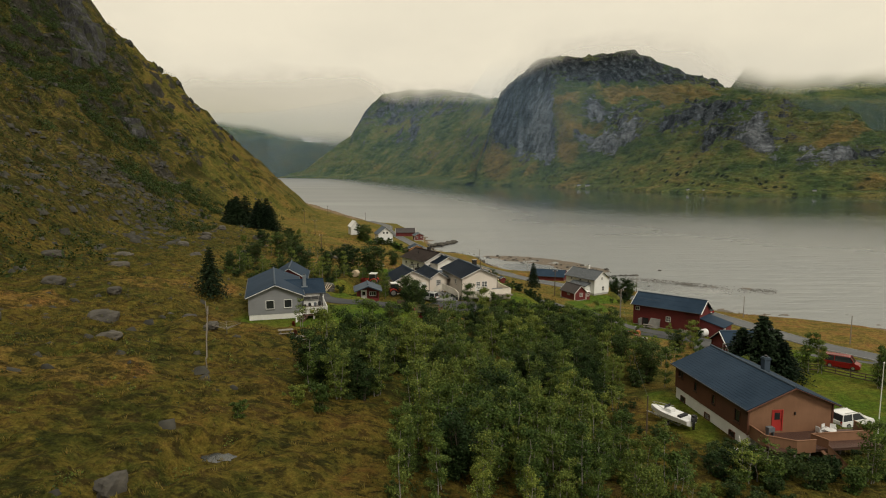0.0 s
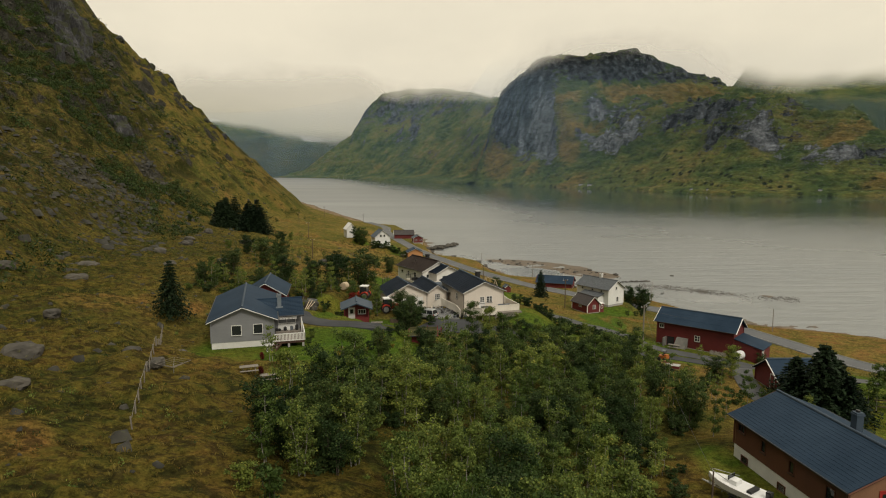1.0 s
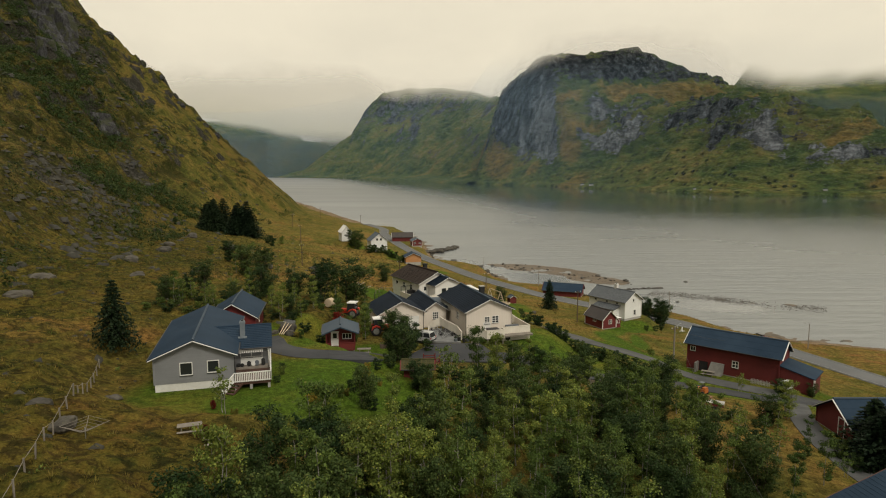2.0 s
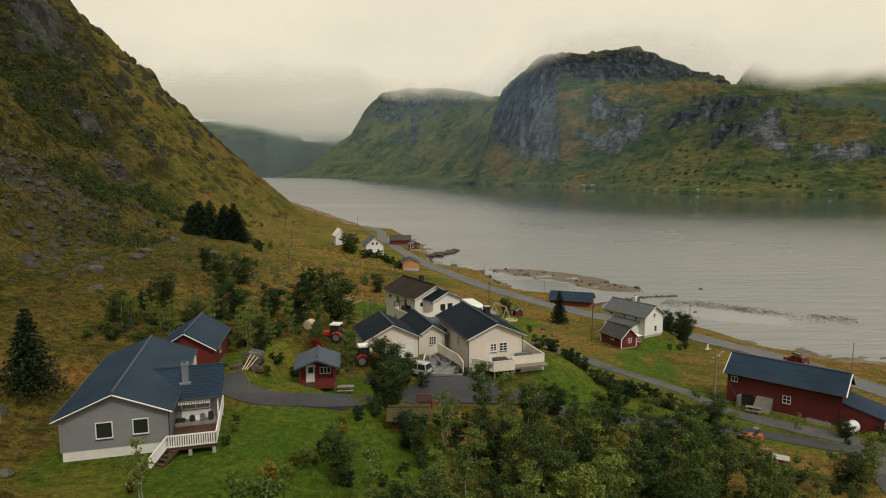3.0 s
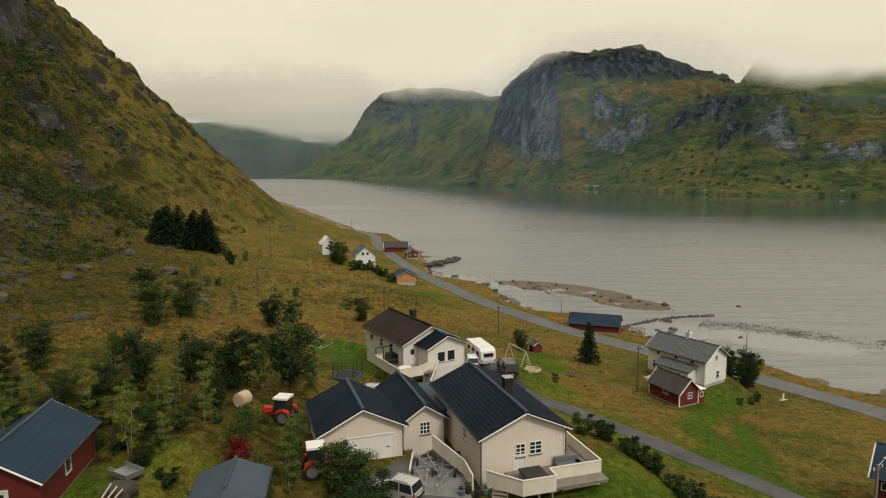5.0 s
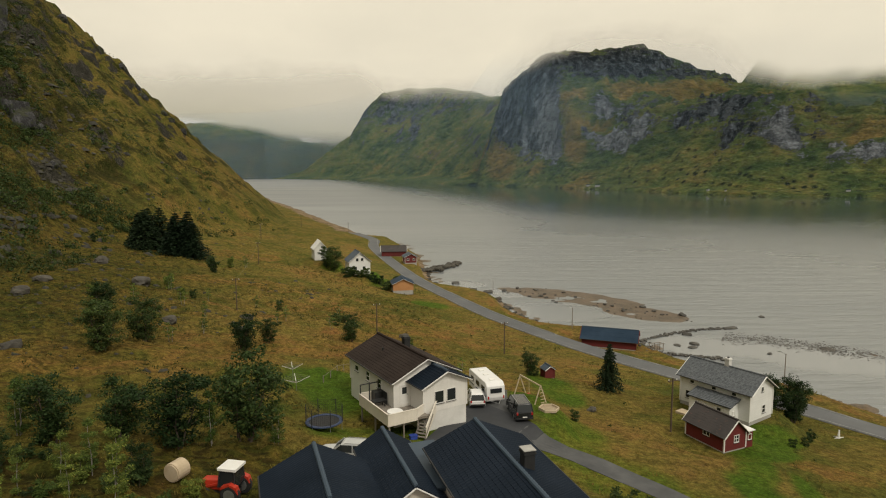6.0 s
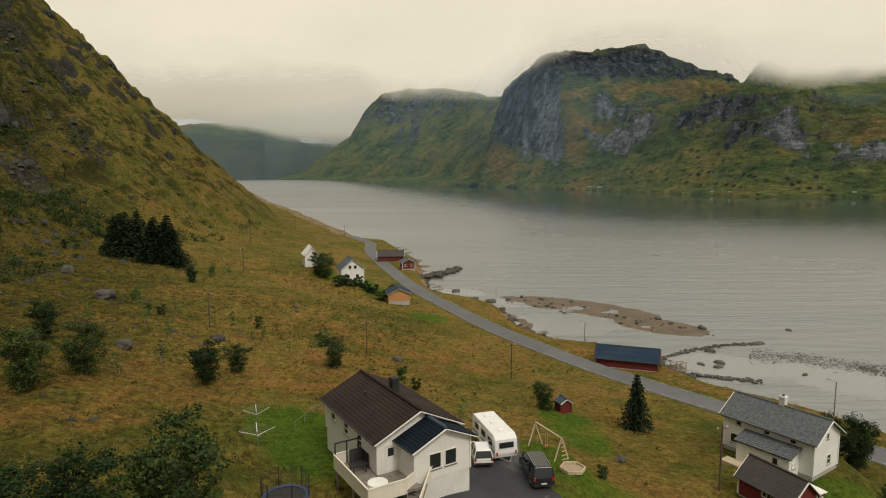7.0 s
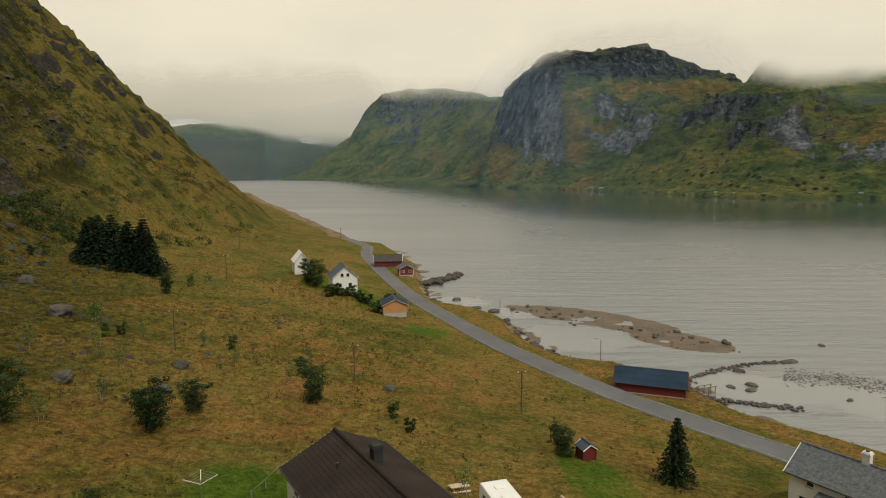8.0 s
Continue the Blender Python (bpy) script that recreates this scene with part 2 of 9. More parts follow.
def mountain_material():
    m, n, l, b = shade("mountain_grass_and_rock")
    pos = n.new("ShaderNodeNewGeometry").outputs["Position"]

    def attr(k):
        a = n.new("ShaderNodeAttribute")
        a.attribute_name = k
        return a.outputs["Fac"]

    big, mid = noise_node(n, l, pos, 0.0055, 4, 0.6), noise_node(n, l, pos, 0.020, 7, 0.70, (0.7, 0.7, 1.8))
    small, speck = noise_node(n, l, pos, 0.075, 7, 0.72, (0.7, 0.7, 2.0)), noise_node(n, l, pos, 0.26, 4, 0.7, (0.8, 0.8, 1.5))
    grass = ramp_node(n, [(0.36, (0.026, 0.054, 0.018)), (0.45, (0.066, 0.106, 0.028)), (0.53, (0.135, 0.158, 0.038)), (0.61, (0.215, 0.178, 0.050))])
    l.new(math_node(n, l, "ADD", math_node(n, l, "MULTIPLY", big, 0.45), math_node(n, l, "MULTIPLY", mid, 0.55)), grass.inputs[0])
    rv = math_node(n, l, "ADD", attr("russet"), math_node(n, l, "MULTIPLY", math_node(n, l, "SUBTRACT", small, 0.5), 1.4))
    rm = ramp_node(n, [(0.25, (0, 0, 0)), (0.60, (0.9, 0.9, 0.9))])
    l.new(rv, rm.inputs[0])
    rusty = ramp_node(n, [(0.38, (0.115, 0.105, 0.026)), (0.62, (0.265, 0.175, 0.048))])
    l.new(mid, rusty.inputs[0])
    # birch scrub in dark dots on the lower slopes; also darkens all of mountain_behind
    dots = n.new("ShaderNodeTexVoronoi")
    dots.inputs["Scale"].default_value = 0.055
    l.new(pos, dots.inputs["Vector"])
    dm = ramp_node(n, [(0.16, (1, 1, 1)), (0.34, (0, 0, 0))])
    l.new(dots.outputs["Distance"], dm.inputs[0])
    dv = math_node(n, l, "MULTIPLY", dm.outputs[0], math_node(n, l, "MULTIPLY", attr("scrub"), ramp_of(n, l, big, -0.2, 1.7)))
    rock = ramp_node(n, [(0.40, (0.013, 0.016, 0.017)), (0.47, (0.056, 0.062, 0.066)), (0.54, (0.110, 0.120, 0.130)), (0.63, (0.215, 0.228, 0.242))])
    streak = noise_node(n, l, pos, 0.05, 8, 0.82, (1.0, 1.0, 0.5))
    l.new(math_node(n, l, "ADD", streak, math_node(n, l, "MULTIPLY", math_node(n, l, "SUBTRACT", attr("pale"), 0.5), 0.17)), rock.inputs[0])
    slope = math_node(n, l, "ADD", attr("rocky"), math_node(n, l, "ADD", math_node(n, l, "MULTIPLY", math_node(n, l, "SUBTRACT", mid, 0.5), 1.0), math_node(n, l, "MULTIPLY", math_node(n, l, "SUBTRACT", small, 0.5), 1.3)))
    r = ramp_node(n, [(0.50, (0, 0, 0)), (0.62, (1, 1, 1))])
    l.new(slope, r.inputs[0])
    col = blend(n, l, rm.outputs[0], grass.outputs[0], rusty.outputs[0])
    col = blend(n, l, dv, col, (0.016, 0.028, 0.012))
    col = blend(n, l, r.outputs[0], col, rock.outputs[0])
    col = blend(n, l, 0.9, col, ramp_of(n, l, small, -0.7, 2.7), "MULTIPLY")
    col = blend(n, l, 0.85, col, ramp_of(n, l, speck, -0.5, 2.5), "MULTIPLY")
    l.new(col, b.inputs["Base Color"])
    b.inputs["Roughness"].default_value = 0.92
    b.inputs["Specular IOR Level"].default_value = 0.1
    bump_node(n, l, math_node(n, l, "ADD", small, math_node(n, l, "MULTIPLY", mid, 2.0)), 1.0, 26.0, b)
    return m


def water_material():
    """Small waves are gloss in the distance; near the shore they are ripples; calm water below the far shore is painted
    dark for the mountain's reflection.
    """
    m, n, l, b = shade("fjord_water")
    pos = n.new("ShaderNodeNewGeometry").outputs["Position"]

    def attr(k):
        a = n.new("ShaderNodeAttribute")
        a.attribute_name = k
        return a.outputs["Fac"]

    fine = noise_node(n, l, pos, 0.55, 4, 0.6, (0.40, 1.5, 1.0))
    wide = noise_node(n, l, pos, 0.11, 4, 0.6, (0.30, 1.6, 1.0))
    calm = noise_node(n, l, pos, 0.007, 4, 0.6, (0.30, 1.5, 1.0))
    b.inputs["IOR"].default_value = 1.8
    sea = math_node(n, l, "ADD", ramp_of(n, l, attr("near"), 0.62, 0.34), math_node(n, l, "MULTIPLY", math_node(n, l, "SUBTRACT", calm, 0.5), 0.5))
    calm_reflection = ramp_node(n, [(0.0, (0, 0, 0)), (1.0, (1, 1, 1))])
    l.new(math_node(n, l, "ADD", attr("lee_reflection"), math_node(n, l, "MULTIPLY", math_node(n, l, "SUBTRACT", calm, 0.5), 0.5)), calm_reflection.inputs[0])
    smooth = math_node(n, l, "MULTIPLY", sea, math_node(n, l, "SUBTRACT", 1.0, math_node(n, l, "MULTIPLY", calm_reflection.outputs[0], 0.94)))
    # base colour darkens here: the mountain's dark reflection put into the water
    l.new(blend(n, l, calm_reflection.outputs[0], (0.176, 0.188, 0.192), (0.026, 0.042, 0.052)), b.inputs["Base Color"])
    l.new(math_node(n, l, "MULTIPLY", smooth, ramp_of(n, l, attr("pool"), 1.0, 0.55)), b.inputs["Roughness"])
    k = bump_node(n, l, math_node(n, l, "ADD", fine, math_node(n, l, "MULTIPLY", wide, 4.0)), 0.30, 0.35, b)
    l.new(math_node(n, l, "MULTIPLY", math_node(n, l, "MULTIPLY", attr("near"), ramp_of(n, l, attr("pool"), 1.0, 0.05)), ramp_of(n, l, calm, -0.6, 2.2)), k.inputs["Strength"])
    return m


def cloud_material(name, dense, tint, under, uneven):
    """Mist: light passes on through it, thicker upwards by the sheet's own 'thick' values; its shaded base and bright
    top are painted in.
    """
    m, n, l, b = shade(name)
    n.remove(b)
    pos = n.new("ShaderNodeNewGeometry").outputs["Position"]
    a = n.new("ShaderNodeAttribute")
    a.attribute_name = "thick"
    puff = noise_node(n, l, pos, 0.0032, 3, 0.5, (1.0, 1.0, 1.7))
    v = math_node(n, l, "ADD", a.outputs["Fac"], math_node(n, l, "MULTIPLY", math_node(n, l, "SUBTRACT", puff, 0.5), uneven))
    r = n.new("ShaderNodeMapRange")
    r.interpolation_type = "SMOOTHSTEP"
    r.inputs["From Min"].default_value, r.inputs["From Max"].default_value, r.inputs["To Max"].default_value = 0.12, 0.95, dense
    l.new(v, r.inputs["Value"])
    tr, tl, df, mx, m2 = (n.new("ShaderNodeBsdfTransparent"), n.new("ShaderNodeBsdfTranslucent"), n.new("ShaderNodeBsdfDiffuse"), n.new("ShaderNodeMixShader"), n.new("ShaderNodeMixShader"))
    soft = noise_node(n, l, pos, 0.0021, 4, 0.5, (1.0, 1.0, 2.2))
    # grey below to cream above: the cloud's shading put into its colour
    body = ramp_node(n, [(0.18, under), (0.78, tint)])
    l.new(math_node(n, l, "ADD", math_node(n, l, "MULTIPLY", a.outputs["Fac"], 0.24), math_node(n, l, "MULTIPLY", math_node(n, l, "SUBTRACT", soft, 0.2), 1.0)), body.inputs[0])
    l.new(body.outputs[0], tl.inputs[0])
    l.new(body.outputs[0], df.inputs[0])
    m2.inputs[0].default_value = 0.12
    l.new(tl.outputs[0], m2.inputs[1])
    l.new(df.outputs[0], m2.inputs[2])
    l.new(r.outputs[0], mx.inputs[0])
    l.new(tr.outputs[0], mx.inputs[1])
    l.new(m2.outputs[0], mx.inputs[2])
    l.new(mx.outputs[0], n["Material Output"].inputs["Surface"])
    return m


def glass_material():
    m, n, l, b = shade("window_glass")
    b.inputs["Base Color"].default_value, b.inputs["Roughness"].default_value = (0.02, 0.024, 0.026, 1), 0.04
    co = n.new("ShaderNodeTexCoord").outputs["Object"]
    bump_node(n, l, noise_node(n, l, co, 1.3, 2), 0.04, 0.02, b)
    return m


GROUND, MOUNTAIN, WATER = ground_material(), mountain_material(), water_material()
GLASS = glass_material()
BOG_WATER = paint("dark_bog_water", (0.03, 0.035, 0.036), (0.05, 0.055, 0.055), 2.0, 0.12, bump=0.05)
WHITE_PAINT = paint("white_painted_trim", (0.72, 0.71, 0.68), (0.80, 0.79, 0.76), 0.8, 0.5)
CREAM_BOARDS = paint("cream_board_cladding", (0.68, 0.61, 0.53), (0.74, 0.67, 0.59), 0.35, 0.6, boards=("up", 0.17))
CREAM_RAIL = paint("cream_deck_rail", (0.66, 0.61, 0.52), (0.76, 0.71, 0.62), 0.6, 0.6, boards=("up", 0.14))
PALE_BOARDS = paint("off_white_board_cladding", (0.70, 0.68, 0.64), (0.78, 0.76, 0.72), 0.35, 0.6, boards=("up", 0.16))
WHITE_BOARDS = paint("white_board_cladding", (0.70, 0.70, 0.68), (0.79, 0.79, 0.77), 0.5, 0.6, boards=("along", 0.16))
GREY_BOARDS = paint("grey_board_cladding", (0.185, 0.19, 0.20), (0.235, 0.24, 0.25), 0.35, 0.65, boards=("along", 0.17))
RED_BOARDS = paint("red_board_cladding", (0.108, 0.011, 0.011), (0.152, 0.018, 0.016), 0.5, 0.7, boards=("up", 0.15))
BARN_BOARDS = paint("barn_red_boards", (0.092, 0.010, 0.010), (0.138, 0.017, 0.015), 0.3, 0.75, boards=("up", 0.2))
BROWN_BOARDS = paint("stained_and_shaded_brown_boards", (0.085, 0.030, 0.016), (0.13, 0.048, 0.024), 0.4, 0.65, boards=("up", 0.15))
TAN_BOARDS = paint("tan_and_lit_brown_boards", (0.19, 0.095, 0.050), (0.26, 0.135, 0.075), 0.4, 0.65, boards=("up", 0.15))
ORANGE_BOARDS = paint("ochre_boards", (0.42, 0.20, 0.075), (0.52, 0.26, 0.11), 0.4, 0.65, boards=("along", 0.15))
SLATE_ROOF = paint("dark_blue_grey_roof", (0.017, 0.032, 0.054), (0.028, 0.048, 0.076), 0.25, 0.6, fine=5, spec=0.05)
BLACK_ROOF = paint("black_tile_roof", (0.009, 0.014, 0.022), (0.015, 0.022, 0.034), 0.25, 0.6, fine=5, spec=0.03)
BROWN_ROOF = paint("brown_tile_roof", (0.022, 0.016, 0.014), (0.042, 0.031, 0.026), 0.3, 0.6, fine=5, spec=0.05)
FELT_ROOF = paint("dark_felt_roof", (0.030, 0.026, 0.026), (0.055, 0.045, 0.042), 0.5, 0.7, fine=5, wear=(0.12, 0.06, 0.045))
OLD_SLATE = paint("old_grey_slates", (0.060, 0.068, 0.076), (0.150, 0.160, 0.170), 3.4, 0.7, fine=9, bump=0.5, spec=0.2)
METAL_ROOF = paint("grey_sheet_roof", (0.042, 0.062, 0.086), (0.066, 0.088, 0.115), 0.3, 0.55, fine=6, spec=0.15)
OLD_CONCRETE = paint("stained_concrete", (0.12, 0.115, 0.105), (0.22, 0.21, 0.19), 0.9, 0.9, bump=0.5)
CONCRETE = paint("concrete", (0.30, 0.29, 0.27), (0.42, 0.41, 0.38), 0.7, 0.85)
WHITE_WALL = paint("whitewashed_foundation", (0.58, 0.57, 0.54), (0.72, 0.71, 0.68), 0.7, 0.8)
ASPHALT = paint("road_asphalt", (0.096, 0.100, 0.104), (0.138, 0.141, 0.143), 0.12, 0.8, fine=6, spec=0.25)
DARK_ASPHALT = paint("yard_asphalt", (0.030, 0.032, 0.036), (0.058, 0.060, 0.064), 0.2, 0.75, fine=6, spec=0.2)
FADED_LINE = paint("faded_road_paint", (0.20, 0.20, 0.195), (0.40, 0.40, 0.39), 0.8, 0.8)
ORANGE_PAINT = paint("orange_machine_paint", (0.36, 0.10, 0.02), (0.44, 0.14, 0.03), 2.0, 0.5)
GRAVEL = paint("lane_asphalt", (0.056, 0.058, 0.060), (0.105, 0.106, 0.106), 0.3, 0.85, fine=5, spec=0.25)
PAVERS = paint("grey_pavers", (0.062, 0.062, 0.060), (0.105, 0.103, 0.098), 0.6, 0.8, fine=4, spec=0.2)
PALE_YARD = paint("pale_worn_concrete", (0.13, 0.135, 0.135), (0.24, 0.24, 0.235), 0.9, 0.85, fine=4)
DECK_WOOD = paint("brown_deck_boards", (0.055, 0.026, 0.018), (0.09, 0.043, 0.029), 0.6, 0.6, boards=("up", 0.14))
GREY_WOOD = paint("weathered_grey_wood", (0.16, 0.14, 0.115), (0.26, 0.23, 0.195), 1.2, 0.85)
PALE_WOOD = paint("pale_bare_wood", (0.42, 0.33, 0.22), (0.55, 0.45, 0.32), 1.2, 0.75)
POLE_WOOD = paint("tarred_pole_wood", (0.060, 0.040, 0.028), (0.11, 0.078, 0.055), 1.5, 0.85)
ROCK = paint("lichen_boulder", (0.030, 0.027, 0.022), (0.092, 0.082, 0.066), 0.9, 0.9, fine=5, bump=0.8, vary=0.25, wear=(0.10, 0.10, 0.045))
HILL_ROCK = paint("dark_mossy_stones", (0.014, 0.014, 0.010), (0.050, 0.046, 0.034), 0.5, 0.9, fine=3, bump=0.8, wear=(0.050, 0.052, 0.012))
def cliff_material():
    m, n, l, b = shade("dark_streaked_cliff")
    pos = n.new("ShaderNodeNewGeometry").outputs["Position"]
    crack, stain, grain = noise_node(n, l, pos, 0.42, 8, 0.85, (1.0, 1.0, 0.22)), noise_node(n, l, pos, 0.22, 4, 0.6), noise_node(n, l, pos, 2.2, 5, 0.7)
    r = ramp_node(n, [(0.42, (0.003, 0.003, 0.003)), (0.48, (0.018, 0.018, 0.019)), (0.53, (0.050, 0.050, 0.053)), (0.60, (0.115, 0.115, 0.120))])
    l.new(math_node(n, l, "ADD", math_node(n, l, "MULTIPLY", crack, 0.75), math_node(n, l, "MULTIPLY", grain, 0.25)), r.inputs[0])
    moss = ramp_node(n, [(0.50, (0, 0, 0)), (0.56, (1, 1, 1))])
    l.new(stain, moss.inputs[0])
    l.new(blend(n, l, moss.outputs[0], r.outputs[0], (0.034, 0.038, 0.012)), b.inputs["Base Color"])
    b.inputs["Roughness"].default_value = 0.8
    bump_node(n, l, math_node(n, l, "ADD", math_node(n, l, "MULTIPLY", crack, 3.0), grain), 1.0, 0.6, b)
    return m


CLIFF_ROCK = cliff_material()
SHORE_ROCK = paint("wet_shore_rock", (0.022, 0.020, 0.017), (0.095, 0.088, 0.075), 0.8, 0.7, fine=5, bump=0.8, vary=0.3)
BIRCH_BARK = paint("birch_bark", (0.17, 0.155, 0.135), (0.32, 0.30, 0.27), 6.0, 0.8, wear=(0.05, 0.045, 0.04))
DARK_BARK = paint("spruce_bark", (0.045, 0.033, 0.025), (0.085, 0.065, 0.05), 4.0, 0.9)
BIRCH_LEAF = leaf_material("birch_leaves", (0.040, 0.062, 0.014), (0.162, 0.208, 0.052), (0.24, 0.225, 0.055))
DARK_LEAF = leaf_material("sallow_leaves", (0.018, 0.036, 0.012), (0.056, 0.084, 0.028), (0.12, 0.135, 0.042))
NEEDLES = leaf_material("spruce_needles", (0.009, 0.018, 0.010), (0.020, 0.036, 0.017), (0.032, 0.05, 0.022), 0.12)
RED_LEAF = leaf_material("red_autumn_leaves", (0.10, 0.010, 0.010), (0.17, 0.022, 0.018), (0.22, 0.06, 0.02))
YELLOW_LEAF = leaf_material("yellowing_leaves", (0.11, 0.10, 0.02), (0.22, 0.17, 0.035), (0.30, 0.15, 0.03))
GRASS_BLADES = leaf_material("dry_grass_tufts", (0.13, 0.115, 0.026), (0.24, 0.18, 0.045), (0.26, 0.15, 0.05), 0.45, False)
HEATHER = leaf_material("heather_and_sedge", (0.055, 0.052, 0.014), (0.15, 0.115, 0.028), (0.16, 0.085, 0.03), 0.4, False)
HILL_LEAF = leaf_material("hill_scrub_leaves", (0.014, 0.026, 0.007), (0.046, 0.066, 0.018), (0.080, 0.080, 0.020), 0.2, False)
HILL_BIRCH_LEAF = leaf_material("hill_birch_leaves", (0.016, 0.032, 0.009), (0.058, 0.088, 0.024), (0.085, 0.095, 0.026), 0.22, False)
RUBBER = paint("black_rubber", (0.012, 0.012, 0.012), (0.022, 0.022, 0.022), 3, 0.8)
DARK_METAL = paint("dark_metal", (0.03, 0.031, 0.033), (0.05, 0.05, 0.052), 3, 0.45, 0.4)
STEEL = paint("galvanised_steel", (0.36, 0.37, 0.38), (0.48, 0.49, 0.50), 3, 0.4, 0.8)
GREY_WHITE = paint("weathered_white_paint", (0.30, 0.29, 0.26), (0.46, 0.45, 0.42), 3, 0.75)
CAR_RED = paint("red_car_paint", (0.17, 0.006, 0.006), (0.20, 0.008, 0.008), 1, 0.35, coat=0.25, bump=0.0, spec=0.3)
CAR_BLACK = paint("black_car_paint", (0.012, 0.013, 0.015), (0.018, 0.019, 0.021), 1, 0.25, coat=0.3, bump=0.0)
CAR_WHITE = paint("white_car_paint", (0.70, 0.70, 0.69), (0.76, 0.76, 0.75), 1, 0.3, coat=0.3, bump=0.0)
CAR_SILVER = paint("silver_car_paint", (0.42, 0.43, 0.43), (0.50, 0.51, 0.51), 1, 0.3, 0.3, coat=0.3, bump=0.0)
TRACTOR_RED = paint("tractor_red", (0.42, 0.03, 0.015), (0.48, 0.045, 0.02), 1, 0.4)
LAMP_RED = paint("red_lamp_lens", (0.32, 0.01, 0.01), (0.38, 0.015, 0.015), 3, 0.2, bump=0.0)
BLUE_TUB = paint("blue_plastic", (0.03, 0.06, 0.30), (0.04, 0.08, 0.38), 2, 0.45)
RED_DOOR = paint("red_painted_door", (0.34, 0.025, 0.02), (0.40, 0.035, 0.03), 1, 0.45)
GREY_TARP = paint("grey_cover", (0.10, 0.115, 0.13), (0.15, 0.165, 0.18), 1, 0.6)
# ---- lie of the land ----
ROAD = [(118, -60, 8.5), (110, 20, 8.2), (100, 80, 7.4), (87, 114, 6.7), (79, 130, 6.2), (73.2, 147.5, 6.0), (67, 164.5, 5.9), (58, 178.8, 5.7), (45, 197, 5.3), (31, 218, 4.8), (15, 247, 4.6),
        (3, 275, 4.6), (-9, 306, 4.6), (-22, 351, 4.6), (-35, 402, 4.8), (-39, 434, 5.2), (-56, 470, 6), (-110, 545, 8), (-200, 720, 8), (-300, 1000, 6), (-480, 1500, 5)]
SHORE = [(190, -60), (165, 60), (140, 118), (118, 163), (101, 174.2), (88, 179.5), (76, 189), (67, 198.5), (60, 206), (53, 214), (49, 231), (39, 244), (29, 248), (24, 258), (21, 269), (19, 287), (12, 297),
         (2, 304), (-4, 319), (-7, 352), (-12, 397), (-28, 455), (-60, 520), (-150, 760), (-270, 1060), (-454, 1566)]
FOOT = [(-66, -80), (-64, 60), (-68, 110), (-80, 170), (-92, 240), (-100, 290), (-95, 360), (-84, 430), (-96, 520), (-150, 680), (-420, 1200)]
# level yards: x, y, half width, z
PADS = [(7, 124, 8, 17.4), (-6, 127, 7, 17.6), (-24, 94, 9, 20.7), (-14, 112, 4, 18.3), (-28, 112, 6, 20.4), (45, 121, 7, 11.2), (-2, 156, 8, 15.1),
        (8, 156, 5, 14.7), (40, 170, 6, 8.9), (33, 158, 4, 9.2), (30, 61, 8, 16.9), (47, 91, 9, 13.5), (57, 83, 8, 13.3), (-9, 114, 6, 17.8), (3, 112, 6, 17.3), (-28, 288, 6, 9.0), (-44, 309, 6, 10.8), (38.5, 224.7, 5, 2.5), (34.5, 226, 4.5, 2.5), (42.5, 223, 4.5, 2.5), (-15.4, 40.6, 1.5, 22.3), (-15.7, 37.5, 1.4, 22.45)]


def along(px, py, line):
    """Signed distance from a line (inland positive), and the line's third value at the nearest place."""
    best = np.full(px.shape, 1e9)
    side, value = np.zeros(px.shape), np.zeros(px.shape)
    for a, b in zip(line, line[1:]):
        dx, dy = b[0] - a[0], b[1] - a[1]
        k = np.clip(((px - a[0]) * dx + (py - a[1]) * dy) / (dx * dx + dy * dy), 0, 1)
        gap = np.hypot(px - a[0] - k * dx, py - a[1] - k * dy)
        near = gap < best
        best = np.where(near, gap, best)
        side = np.where(near, np.sign(dx * (py - a[1]) - dy * (px - a[0])), side)
        if len(a) > 2:
            value = np.where(near, a[2] + k * (b[2] - a[2]), value)
    return best * side, value


def smin(a, b, k):
    h = np.clip(0.5 + 0.5 * (b - a) / k, 0, 1)
    return b + (a - b) * h - k * h * (1 - h)


def ramp(a, b, v):
    k = np.clip((v - a) / (b - a), 0, 1)
    return k * k * (3 - 2 * k)


def lattice(ix, iy, seed):
    h = (ix.astype(np.int64) * 374761393 + iy.astype(np.int64) * 668265263 + seed * 974634533) & 0xFFFFFFFF
    h = ((h ^ (h >> 13)) * 1274126177) & 0xFFFFFFFF
    return ((h ^ (h >> 16)) & 0xFFFF) / 32767.5 - 1


def soft_noise(x, y, seed):
    ix, iy = np.floor(x), np.floor(y)
    fx, fy = x - ix, y - iy
    fx, fy = fx * fx * (3 - 2 * fx), fy * fy * (3 - 2 * fy)
    a, b = lattice(ix, iy, seed), lattice(ix + 1, iy, seed)
    c, d = lattice(ix, iy + 1, seed), lattice(ix + 1, iy + 1, seed)
    return a + (b - a) * fx + (c - a) * fy + (a - b - c + d) * fx * fy


def rough(x, y, size, octaves, seed, ridged=False):
    total, amp, norm = 0.0, 1.0, 0.0
    for i in range(octaves):
        n = soft_noise(x / size + 17.3 * i, y / size - 9.1 * i, seed + i)
        total = total + amp * ((1 - 2 * np.abs(n)) if ridged else n)
        norm += amp
        amp, size = amp * 0.5, size * 0.5
    return total / norm


